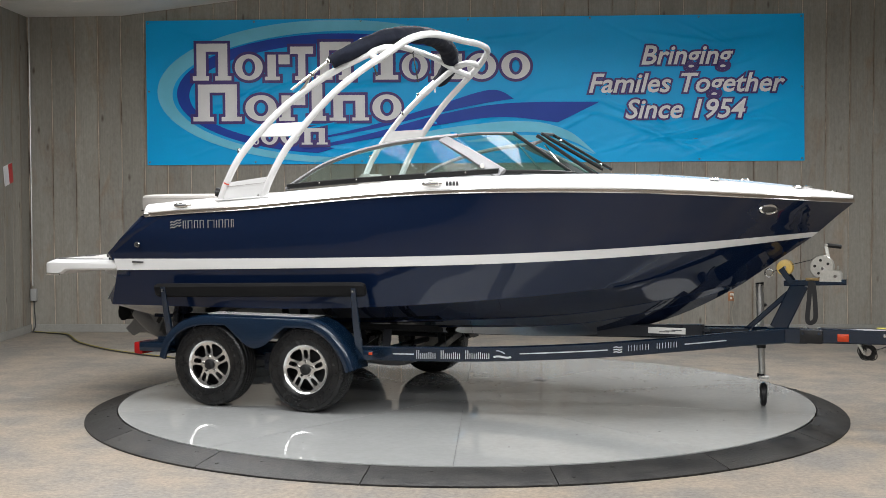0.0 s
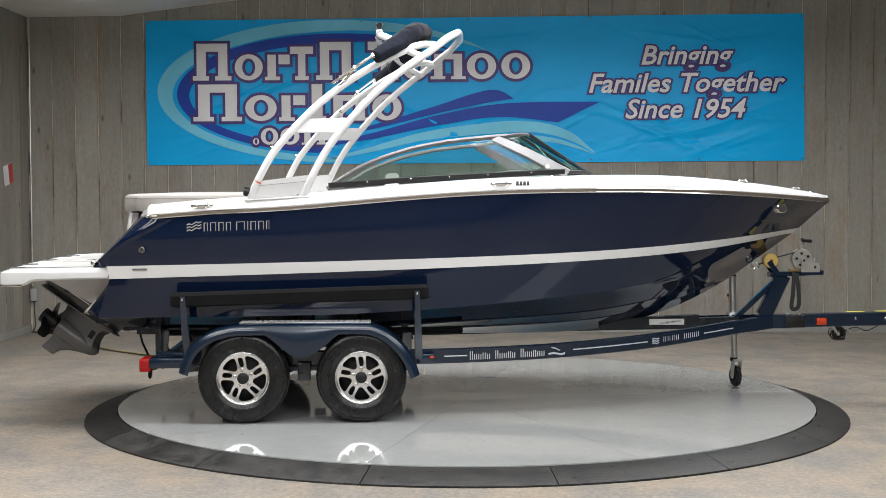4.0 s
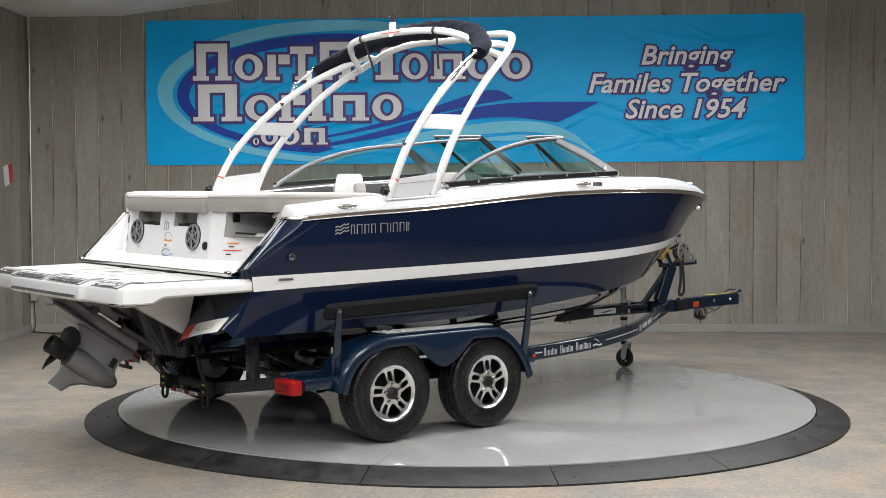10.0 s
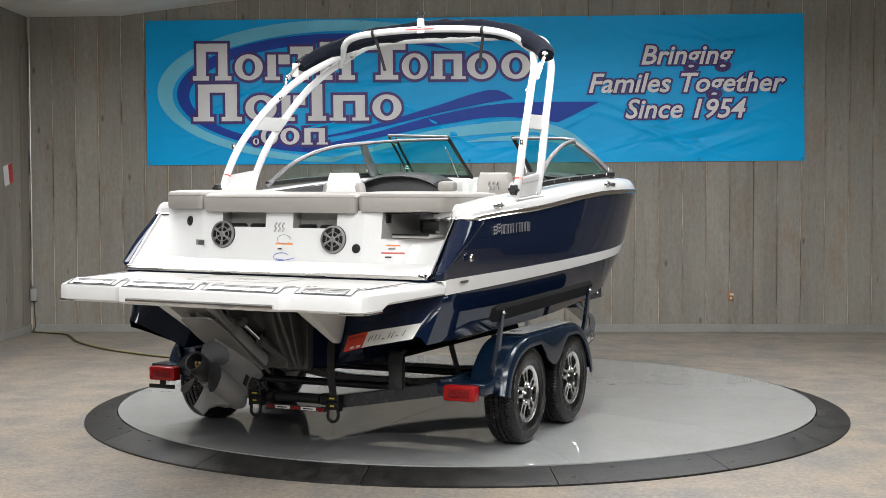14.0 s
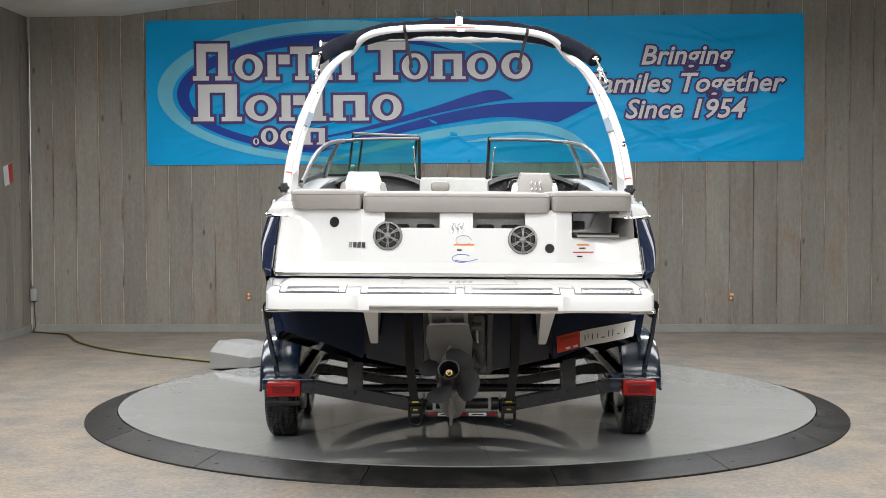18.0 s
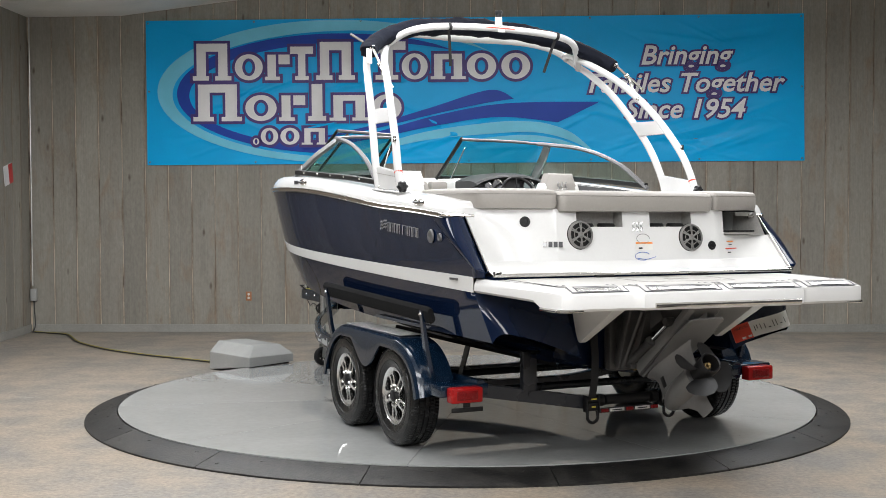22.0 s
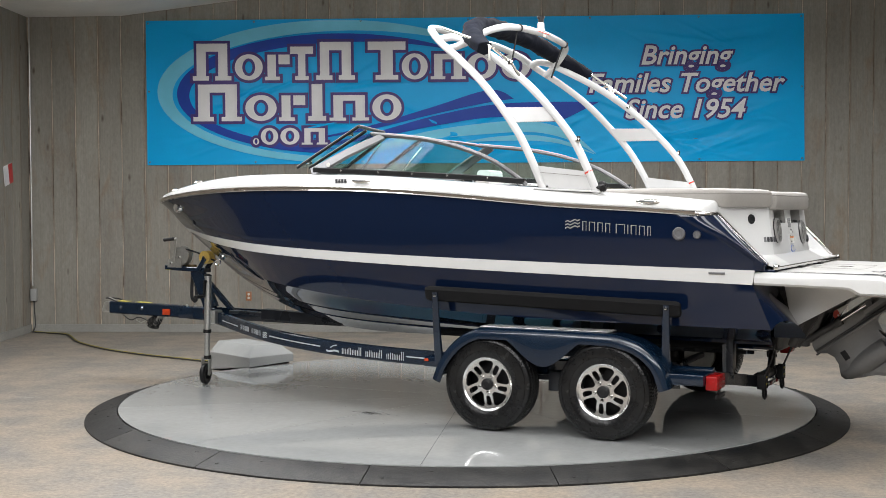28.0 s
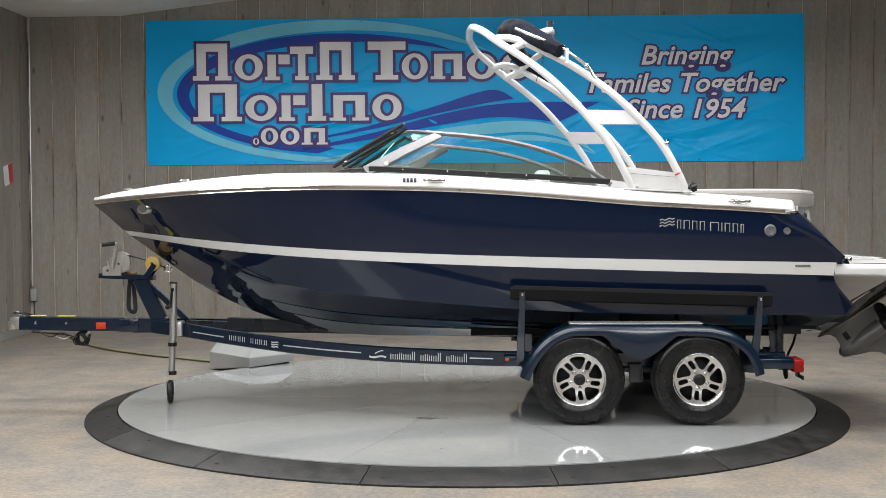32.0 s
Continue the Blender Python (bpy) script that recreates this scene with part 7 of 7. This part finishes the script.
for side in (1, -1):
    rod(bm, (-2.54, side * 0.19, 0.425), (-2.54, side * 0.235, 0.425), 0.042, 16)
part("rear_roller", bm, M_BLACK, trailer, "black rear roller")
for side in (1, -1):
    bm = bmesh.new()
    block(bm, (-2.455, side * 0.695, 0.635), (0.05, 0.100, 0.26), 0.005)
    block(bm, (-2.455, side * 0.695, 0.765), (0.10, 0.12, 0.012), 0.003)
    part("bunk_post", bm, M_FRAME_BLACK, trailer, "wide dark upright post")
bm = bmesh.new()
block(bm, (-2.575, 0, 0.362), (0.02, 0.46, 0.032), 0.004)
lb = part("light_bar", bm, M_FRAME_BLACK, trailer, "slim black rear light bar")
for y in (-0.195, 0.0, 0.195):
    bm = bmesh.new()
    block(bm, (-2.588, y, 0.362), (0.012, 0.055, 0.024), 0.004)
    part("lamp_lens", bm, M_TAIL_DARK, lb, "dark red lens")
for y in (-0.10, 0.10):
    bm = bmesh.new()
    block(bm, (-2.587, y, 0.362), (0.006, 0.115, 0.022), 0.002)
    wp = part("reflector_panel", bm, M_STICK_W, lb, "white panel with a dark slot")
    bm = bmesh.new()
    block(bm, (-2.591, y, 0.362), (0.003, 0.075, 0.007), 0.001)
    part("slot", bm, M_BLACK, wp)
for x, z in ((-1.75, 0.41), (-0.872, 0.41)):
    bm = bmesh.new()
    rod(bm, (x, -1.13, z), (x, 1.13, z), 0.028, 12)
    ax_ = part("axle", bm, M_FRAME_BLACK, trailer, "black axle tube")
    for side in (1, -1):
        bm = bmesh.new()
        lathe(bm, [(0.0, -0.01), (0.13, -0.01), (0.135, 0.0), (0.135, 0.03), (0.06, 0.04)], axes((x + 0.02, side * 1.125, z - 0.005), (1, 0, 0), (0, 0, 1)), 24)
        part("brake_disc", bm, M_ZINC, ax_, "steel brake disc")
for x, z in ((-1.3, 0.50), (-0.5, 0.50)):
    bm = bmesh.new()
    w = herm([(p[0], p[1]) for p in RAIL], x)
    dip = 0.11
    sweep(bm, smooth_path([(x, -w, z), (x, -w * 0.4, z - dip), (x, 0, z - dip * 1.1), (x, w * 0.4, z - dip), (x, w, z)], 4), rect(0.06, 0.065, 0.006), (0, 0, 1))
    part("crossmember", bm, M_FRAME_BLACK, trailer, "black dipped crossmember")
for side in (1, -1):
    bm = bmesh.new()
    beam(bm, (-2.15, side * 1.06, 0.46), (-0.45, side * 1.06, 0.46), 0.05, 0.035)
    block(bm, (-1.291, side * 1.10, 0.44), (0.10, 0.05, 0.14), 0.008)
    part("leaf_spring", bm, M_FRAME_BLACK, trailer, "black leaf springs and equaliser")

# wheels: one of each part, shared
bm = bmesh.new()
prof = [(0.179, -0.085), (0.192, -0.098), (0.238, -0.107), (0.285, -0.105), (0.305, -0.099), (0.314, -0.093), (0.3205, -0.084), (0.3225, -0.062), (0.3165, -0.059), (0.3165, -0.053), (0.3235, -0.050), (0.3245, -0.024),
        (0.3175, -0.021), (0.3175, -0.014), (0.325, -0.011)]
prof = prof + [(r, -h) for r, h in prof[::-1]]
rows = []
NT = 264
for i in range(NT):
    a = 2 * math.pi * i / NT
    row = []
    for k, (r, h) in enumerate(prof):
        rr_ = r
        if (i + 1) % 3 == 0 and 10 <= min(k, len(prof) - 1 - k) <= 11:
            rr_ -= 0.004
        if i % 3 == 0 and 5 <= min(k, len(prof) - 1 - k) <= 7:
            rr_ -= 0.005
        row.append(Vector((rr_ * math.cos(a), rr_ * math.sin(a), h)))
    rows.append(row)
loft(bm, rows, close_v=True)
# raised sidewall ribs
for rr_ in (0.232, 0.288):
    lathe(bm, [(rr_ - 0.004, 0.099), (rr_, 0.109), (rr_ + 0.004, 0.099)], n=88)
tyre_me = mesh_of(bm, "tyre", M_TYRE, sharp=40)
bm = bmesh.new()
lathe(bm, [(0.186, -0.08), (0.172, 0.03), (0.166, 0.066)], n=48)
lathe(bm, [(0.0, 0.004), (0.10, 0.0), (0.178, -0.02)], n=32)
rim_in = mesh_of(bm, "rim_barrel", M_RIMDARK)
bm = bmesh.new()


def loop_edges(w, pts):
    vs = [w.verts.new(p) for p in pts]
    for k in range(len(vs)):
        w.edges.new((vs[k], vs[(k + 1) % len(vs)]))


def rim_hole(a_mid, r_mid, r_half, half, grow, lean_):
    """A rounded opening in the wheel face."""
    out = []
    for k in range(24):
        a = 2 * math.pi * k / 24
        u, v = math.copysign(abs(math.cos(a)) ** 0.54, math.cos(a)), math.copysign(abs(math.sin(a)) ** 0.54, math.sin(a))
        r, t_ = r_mid + r_half * v, radians(a_mid + lean_ * v + u * (half + grow * v))
        out.append((r * math.cos(t_), r * math.sin(t_), 0.0))
    return out


loop_edges(bm, [(0.182 * math.cos(radians(6 * k)), 0.182 * math.sin(radians(6 * k)), 0.0) for k in range(60)])
for k in range(5):
    loop_edges(bm, rim_hole(72 * k + 54, 0.1205, 0.0465, 19.0, 6.0, 2.5))
    loop_edges(bm, rim_hole(72 * k + 90, 0.1170, 0.0345, 8.6, -1.6, 2.0))
bmesh.ops.remove_doubles(bm, verts=bm.verts[:], dist=1e-5)
bmesh.ops.triangle_fill(bm, use_beauty=True, edges=bm.edges[:], normal=(0, 0, 1))
ext = bmesh.ops.extrude_face_region(bm, geom=bm.faces[:])
for v in [q for q in ext["geom"] if isinstance(q, bmesh.types.BMVert)]:
    v.co.z -= 0.026
for v in bm.verts:
    r = math.hypot(v.co.x, v.co.y)
    v.co.z += 0.084 - 0.006 * max(0.0, min(1.0, (r - 0.07) / 0.05)) + 0.006 * max(0.0, min(1.0, (r - 0.13) / 0.05))
bmesh.ops.recalc_face_normals(bm, faces=bm.faces[:])
lathe(bm, [(0.174, 0.060), (0.175, 0.083), (0.181, 0.0865), (0.188, 0.0935), (0.195, 0.092), (0.198, 0.086), (0.198, 0.07)], n=64)
rim_me = mesh_of(bm, "rim_spokes", M_RIM)
bm = bmesh.new()
lathe(bm, [(0.0, 0.110), (0.022, 0.110), (0.026, 0.106), (0.034, 0.105), (0.041, 0.100), (0.043, 0.083)], n=20)
cap_me = mesh_of(bm, "hub_cap", M_BLACK)
bm = bmesh.new()
lathe(bm, [(0.0, 0.022), (0.007, 0.020), (0.010, 0.012), (0.011, 0.0)], n=8)
nut_me = mesh_of(bm, "lug_nut", M_CHROME)
for wx, side, turn in ((-1.73, -1, 7), (-0.852, -1, 0), (-0.852, 1, 4), (-1.73, 1, -9)):
    wm = axes((wx, side * 1.235, 0.404 - DISC_Z), (1, 0, 0), (0, 0, 1) if side < 0 else (0, 0, -1))
    wm = Matrix.Translation((wx, side * 1.238, 0.3385)) @ wm.to_3x3().to_4x4() @ pose(0, 0, 0, 0, 0, turn) @ Matrix.Diagonal((1.045, 1.045, 1.0, 1.0))
    wheel = new("wheel", tyre_me)
    wheel.name = "wheel"
    wheel.parent, wheel.matrix_basis = trailer, wm
    tagged(wheel, "black trailer tyre on a machined alloy wheel")
    for nm, me in (("rim_barrel", rim_in), ("rim_spokes", rim_me), ("hub_cap", cap_me)):
        share(nm, me, wheel, Matrix.Diagonal((0.98, 0.98, 1, 1)))
    for k in range(5):
        a = radians(90 + 72 * k)
        share("lug_nut", nut_me, wheel, Matrix.Translation((0.060 * math.cos(a), 0.060 * math.sin(a), 0.083)) @ Matrix.Diagonal((1.25, 1.25, 1, 1)))

# tongue
bm = bmesh.new()
beam(bm, (2.50, 0, 0.692), (2.80, 0, 0.694), 0.12, 0.118, 0.008)
part("tongue_socket", bm, M_TRAILER, trailer, "dark blue hinged tongue socket")
bm = bmesh.new()
block(bm, (2.83, 0, 0.694), (0.17, 0.135, 0.108), 0.008)
for side in (1, -1):
    for dx in (-0.06, 0.06):
        rod(bm, (2.83 + dx, side * 0.06, 0.72), (2.83 + dx, side * 0.078, 0.72), 0.012, 8)
part("hinge_block", bm, M_TRAILER, trailer, "dark blue swing-tongue hinge")
bm = bmesh.new()
block(bm, (2.83, -0.071, 0.694), (0.168, 0.008, 0.104), 0.003)
for dz in (-0.036, 0.036):
    rod(bm, (2.775, -0.07, 0.694 + dz), (2.775, -0.079, 0.694 + dz), 0.008, 8)
part("hinge_cover", bm, M_BLACK, trailer, "black plate over the hinge")
for dx in (-0.05, 0.05):
    bm = bmesh.new()
    rod(bm, (2.83 + dx, -0.02, 0.632), (2.83 + dx, -0.02, 0.765), 0.008, 8)
    rod(bm, (2.83 + dx, -0.02, 0.752), (2.83 + dx, -0.02, 0.760), 0.015, 6)
    part("hinge_pin", bm, M_ZINC, trailer, "zinc-plated hinge pin")
bm = bmesh.new()
beam(bm, (2.88, 0, 0.700), (3.76, 0, 0.712), 0.10, 0.115, 0.008)
tongue = part("tongue", bm, M_TRAILER, trailer, "dark blue trailer tongue")
bm = bmesh.new()
block(bm, (3.79, 0, 0.715), (0.12, 0.085, 0.10), 0.02)
lathe(bm, [(0.0, 0.02), (0.04, 0.015), (0.05, -0.03), (0.045, -0.05)], Matrix.Translation((3.83, 0, 0.71)), 16)
rod(bm, (3.72, 0, 0.77), (3.80, 0, 0.80), 0.01, 8)
part("coupler", bm, M_ZINC, trailer, "zinc-plated ball coupler")
bm = bmesh.new()
tube(bm, smooth_path([(3.66, 0.05, 0.77), (3.74, 0.07, 0.80), (3.80, 0.05, 0.80), (3.82, -0.03, 0.795), (3.76, -0.07, 0.79), (3.68, -0.05, 0.775)], 5), 0.007, 6)
part("breakaway_cable", bm, M_BLACK, trailer, "looped black cable")
for side in (1, -1):
    bm = bmesh.new()
    block(bm, (3.062, side * 0.058, 0.692), (0.085, 0.014, 0.058), 0.005)
    mk = part("side_marker", bm, M_AMBER, trailer, "orange side marker lamp")
    bm = bmesh.new()
    block(bm, (3.062, side * 0.067, 0.692), (0.04, 0.006, 0.03), 0.003)
    part("lamp_lens", bm, M_AMBER, mk)
    for x in (3.36, 3.62):
        bm = bmesh.new()
        lathe(bm, [(0.0, 0.01), (0.01, 0.009), (0.016, 0.0)], axes((x, side * 0.05, 0.715), (1, 0, 0), (0, 0, 1) if side < 0 else (0, 0, -1)), 8)
        part("bolt", bm, M_CHROME, tongue)
bm = bmesh.new()
sweep(bm, [(3.30, 0, 0.7695), (3.45, 0, 0.771)], rect(0.08, 0.002), (0, 0, 1))
sweep(bm, [(3.55, 0, 0.773), (3.68, 0, 0.774)], rect(0.08, 0.002), (0, 0, 1))
M_YELLOW = surface("yellow_decal", (0.62, 0.55, 0.06), 0.4)
part("warning_decal", bm, M_YELLOW, tongue, "yellow warning decal")
bm = bmesh.new()
coil_rnd = random.Random(8)
for k in range(13):
    c = Vector((3.235 + coil_rnd.uniform(-0.012, 0.012), 0.02 + coil_rnd.uniform(-0.03, 0.03), 0.585 + coil_rnd.uniform(-0.010, 0.010)))
    r1, r2, lean = coil_rnd.uniform(0.035, 0.068), coil_rnd.uniform(0.035, 0.060), coil_rnd.uniform(-0.9, 0.9)
    loop_ = [Vector((r1 * math.cos(a), 0.02 * math.sin(2 * a + k), r2 * math.sin(a))) for a in [j * math.pi / 9 for j in range(18)]]
    tube(bm, [c + Matrix.Rotation(lean, 3, "Z") @ (Matrix.Rotation(lean * 1.3, 3, "Y") @ p) for p in loop_], 0.0042, 5, closed=True)
tube(bm, smooth_path([(3.62, 0.04, 0.66), (3.5, 0.05, 0.60), (3.4, 0.05, 0.63), (3.3, 0.04, 0.60)], 6), 0.005, 5)
part("wiring_coil", bm, M_BLACK, trailer, "coiled black trailer wiring")
bm = bmesh.new()
beam(bm, (3.16, 0, 0.66), (3.22, 0, 0.57), 0.09, 0.02)
part("chain_plate", bm, M_ZINC, trailer, "zinc-plated safety chain plate")
bm = bmesh.new()
tube(bm, smooth_path([(3.45, 0.03, 0.60), (3.38, 0.04, 0.58), (3.32, 0.03, 0.61)], 5), 0.006, 6)
part("safety_chain", bm, M_ZINC, trailer, "short safety chain")

# winch stand
bm = bmesh.new()
beam(bm, (2.575, 0, 0.74), (2.74, 0, 1.09), 0.07, 0.13, 0.008, (1, 0, 0))
beam(bm, (2.33, 0, 0.72), (2.65, 0, 1.02), 0.05, 0.04, 0.005, (1, 0, 0))
stand = part("winch_stand", bm, M_TRAILER, trailer, "dark blue raked winch stand")
bm = bmesh.new()
beam(bm, (2.62, 0, 1.095), (3.08, 0, 1.113), 0.10, 0.042, 0.006)
for side in (1, -1):
    beam(bm, (2.68, side * 0.06, 1.10), (2.60, side * 0.07, 1.21), 0.012, 0.045, 0.003)
part("winch_arm", bm, M_TRAILER, stand)
bm = bmesh.new()
lathe(bm, [(0.0, -0.05), (0.045, -0.05), (0.06, -0.045), (0.062, -0.02), (0.045, 0.0), (0.062, 0.02), (0.06, 0.045), (0.045, 0.05), (0.0, 0.05)], axes((2.625, 0, 1.215), (1, 0, 0), (0, 0, 1)), 24)
bow_r = part("bow_roller", bm, M_ROLLER, stand, "amber urethane bow roller")
bm = bmesh.new()
lathe(bm, [(0.0, -0.058), (0.014, -0.057), (0.016, -0.05)], axes((2.625, 0, 1.215), (1, 0, 0), (0, 0, 1)), 10)
lathe(bm, [(0.016, 0.05), (0.014, 0.057), (0.0, 0.058)], axes((2.625, 0, 1.215), (1, 0, 0), (0, 0, 1)), 10)
part("axle_bolt", bm, M_CHROME, bow_r)
bm = bmesh.new()
lathe(bm, [(0.0, 0.035), (0.085, 0.035), (0.09, 0.03), (0.09, 0.02), (0.05, 0.015), (0.05, -0.035), (0.088, -0.04), (0.0, -0.045)], axes((2.90, 0, 1.225), (1, 0, 0), (0, 0, 1)), 28)
for side in (1, -1):
    plate(bm, [(2.885, 1.115), (3.045, 1.115), (3.045, 1.175), (3.03, 1.195), (2.985, 1.20), (2.965, 1.228), (2.89, 1.232)], 0.005, Matrix.Translation((0, side * 0.05 + 0.0025, 0)) @ pose(0, 0, 0, 90))
wi = part("winch", bm, M_ZINC, stand, "zinc-plated hand winch")
for side in (1, -1):
    face = 0.0355 if side > 0 else 0.0450
    # black discs on the flange carry the shade of its holes; none is cut
    for k in range(5):
        a = 0.5 + k * math.tau / 5
        bm = bmesh.new()
        rod(bm, (2.90 + 0.052 * math.cos(a), side * (face - 0.004), 1.225 + 0.052 * math.sin(a)), (2.90 + 0.052 * math.cos(a), side * (face + 0.001), 1.225 + 0.052 * math.sin(a)), 0.011, 12)
        part("drum_hole_disc", bm, M_BLACK, wi, "black disc standing in for a shaded hole in the drum flange")
    for x, z, r in ((2.905, 1.215, 0.011), (3.0, 1.158, 0.013)):
        bm = bmesh.new()
        rod(bm, (x, side * 0.05, z), (x, side * 0.062, z), r, 6)
        part("bolt", bm, M_CHROME, wi)
bm = bmesh.new()
rod(bm, (3.01, 0, 1.19), (3.015, 0, 1.235), 0.008, 8)
part("pawl_lever", bm, M_ZINC, wi, "short ratchet lever")
bm = bmesh.new()
beam(bm, (2.96, 0.075, 1.18), (2.915, 0.09, 1.385), 0.006, 0.028, 0.002, (1, 0, 0))
rod(bm, (2.905, 0.09, 1.388), (3.015, 0.125, 1.376), 0.012, 10)
wh_ = part("winch_handle", bm, M_ZINC, wi, "cranked winch handle")
bm = bmesh.new()
rod(bm, (2.925, 0.096, 1.387), (3.025, 0.128, 1.375), 0.017, 10)
part("handle_grip", bm, M_BLACK, wh_, "worn dark handle grip")
bm = bmesh.new()
sweep(bm, [(2.87, 0, 1.29), (2.66, 0, 1.235), (2.53, 0, 1.18)], rect(0.045, 0.005), (0, 0, 1))
part("winch_strap", bm, M_STRAP, wi, "black winch strap")
bm = bmesh.new()
block(bm, (2.83, -0.03, 1.13), (0.10, 0.04, 0.022), 0.006)
block(bm, (2.90, -0.035, 1.135), (0.05, 0.03, 0.03), 0.006)
part("ratchet", bm, M_BRASS, stand, "brass-coloured ratchet buckle")
bm = bmesh.new()
sweep(bm, smooth_path([(2.82, -0.06, 1.12), (2.81, -0.07, 0.95), (2.80, -0.06, 0.82), (2.83, -0.065, 0.80), (2.86, -0.07, 0.84), (2.855, -0.07, 0.98), (2.84, -0.065, 1.11)], 5), rect(0.035, 0.004), (0, 1, 0))
part("hanging_strap", bm, M_STRAP, stand, "looped black strap")

# jack
bm = bmesh.new()
rod(bm, (2.395, 0.305, 0.62), (2.385, 0.305, 1.05), 0.031, 16)
rod(bm, (2.385, 0.305, 1.045), (2.385, 0.305, 1.065), 0.034, 16)
jack = part("tongue_jack", bm, M_STEEL, trailer, "galvanised tongue jack with a caster wheel")
bm = bmesh.new()
rod(bm, (2.41, 0.305, 0.32), (2.397, 0.305, 0.62), 0.027, 14)
part("inner_tube", bm, M_STEEL, jack)
bm = bmesh.new()
rod(bm, (2.40, 0.305, 0.55), (2.40, 0.305, 0.58), 0.037, 14)
part("collar", bm, M_BLACK, jack, "black rubber collar")
bm = bmesh.new()
rod(bm, (2.388, 0.305, 1.05), (2.384, 0.305, 1.075), 0.033, 14)
part("end_cap", bm, M_BLACK, jack)
bm = bmesh.new()
rod(bm, (2.39, 0.305, 1.015), (2.385, 0.350, 1.015), 0.014, 10)
beam(bm, (2.385, 0.350, 1.030), (2.40, 0.352, 0.872), 0.014, 0.034, 0.004, (0, 1, 0))
crank = part("crank", bm, M_BLACK, jack, "black crank arm")
bm = bmesh.new()
lathe(bm, [(0.0, 0.0), (0.013, 0.002), (0.015, 0.02), (0.017, 0.06), (0.015, 0.10), (0.018, 0.118), (0.012, 0.125), (0.0, 0.126)], axes((2.40, 0.352, 0.882), (1, 0, 0), (0, 0, -1)), 12)
part("grip", bm, M_BLACK, crank, "black moulded grip")
bm = bmesh.new()
rod(bm, (2.403, 0.305, 0.315), (2.402, 0.305, 0.345), 0.033, 14)
part("collar", bm, M_BLACK, jack)
bm = bmesh.new()
block(bm, (2.36, 0.235, 0.69), (0.07, 0.12, 0.12), 0.006)
part("jack_mount", bm, M_STEEL, jack)
cm = Matrix.Translation((2.42, 0.31, 0)) @ pose(0, 0, 0, 0, 0, 101)      # the caster has swung across
bm = bmesh.new()
for dy in (-0.035, 0.035):
    plate(bm, [(-0.055, 0.33), (0.01, 0.33), (0.025, 0.175), (-0.01, 0.155), (-0.035, 0.18)], 0.005, cm @ Matrix.Translation((0, dy + 0.0025, 0)) @ pose(0, 0, 0, 90))
block(bm, cm @ Vector((-0.022, 0, 0.32)), (0.07, 0.08, 0.02), 0.004, pose(0, 0, 0, 0, 0, 101))
part("caster_fork", bm, M_STEEL, jack)
wm = cm @ axes((0, 0, 0.178), (1, 0, 0), (0, 0, 1))
bm = bmesh.new()
lathe(bm, [(0.05, -0.024), (0.075, -0.025), (0.092, -0.015), (0.095, 0.0), (0.092, 0.015), (0.075, 0.025), (0.05, 0.024)], wm, 32, True)
lathe(bm, [(0.0, -0.02), (0.022, -0.02), (0.022, 0.02), (0.0, 0.02)], wm, 12)
for k in range(5):
    a = radians(72 * k)
    beam(bm, wm @ Vector((0.015 * math.cos(a), 0.015 * math.sin(a), 0)), wm @ Vector((0.06 * math.cos(a), 0.06 * math.sin(a), 0)), 0.022, 0.022, 0.003, (0.2, 1, 0.1))
part("caster_wheel", bm, M_BLACK, jack, "black spoked caster wheel")
bm = bmesh.new()
beam(bm, (2.0, -0.02, 0.71), (1.15, -0.02, 0.68), 0.11, 0.09, 0.004)
beam(bm, (2.35, 0.0, 0.72), (2.0, 0.0, 0.71), 0.09, 0.03, 0.004)
tray = part("keel_support", bm, M_FRAME_BLACK, trailer, "black keel support beam")
for side in (-1,):
    bm = bmesh.new()
    block(bm, (1.72, side * 0.055 - 0.02, 0.70), (0.30, 0.006, 0.05), 0.001)
    pl_ = part("data_plate", bm, M_STICK_W, tray, "white data plate with fine print")
    for k in range(3):
        bm = bmesh.new()
        block(bm, (1.70 + 0.05 * k, side * 0.059 - 0.02, 0.69 + 0.008 * k), (0.08, 0.003, 0.006))
        part("print_bar", bm, M_DARKBADGE, pl_)


# ---- the turn ----
def heading(t):
    return herm(TURN, t)


TURN = [(0, -21.55), (3, -2.83), (6, 15.83), (9, 34.46), (12, 53.2), (15, 72.1), (18, 91.3), (21, 110.35), (24, 129.15), (27, 148.0), (30, 166.9), (32, 179.5)]


def motions():
    """The platform turns; trailer and boat ride on it."""
    lean = pose(0, 0, 0, 0, 0, -0.24) @ Matrix.Translation((0, 0.0155, 1.006)) @ pose(0, 0, 0, 0.53) @ Matrix.Translation((0, 0, -1.0))
    for ob, own in ((tt, IDENT), (trailer, IDENT), (boat, lean)):
        base = Matrix.Translation(BASES[ob.name])
        off = IDENT if ob is tt else Matrix.Translation((0, 0.08, 0))
        walk(ob, [(t, pose(0, 0, 0, 0, 0, heading(t)) @ off @ own @ base) for t in range(0, 33)])


motions()
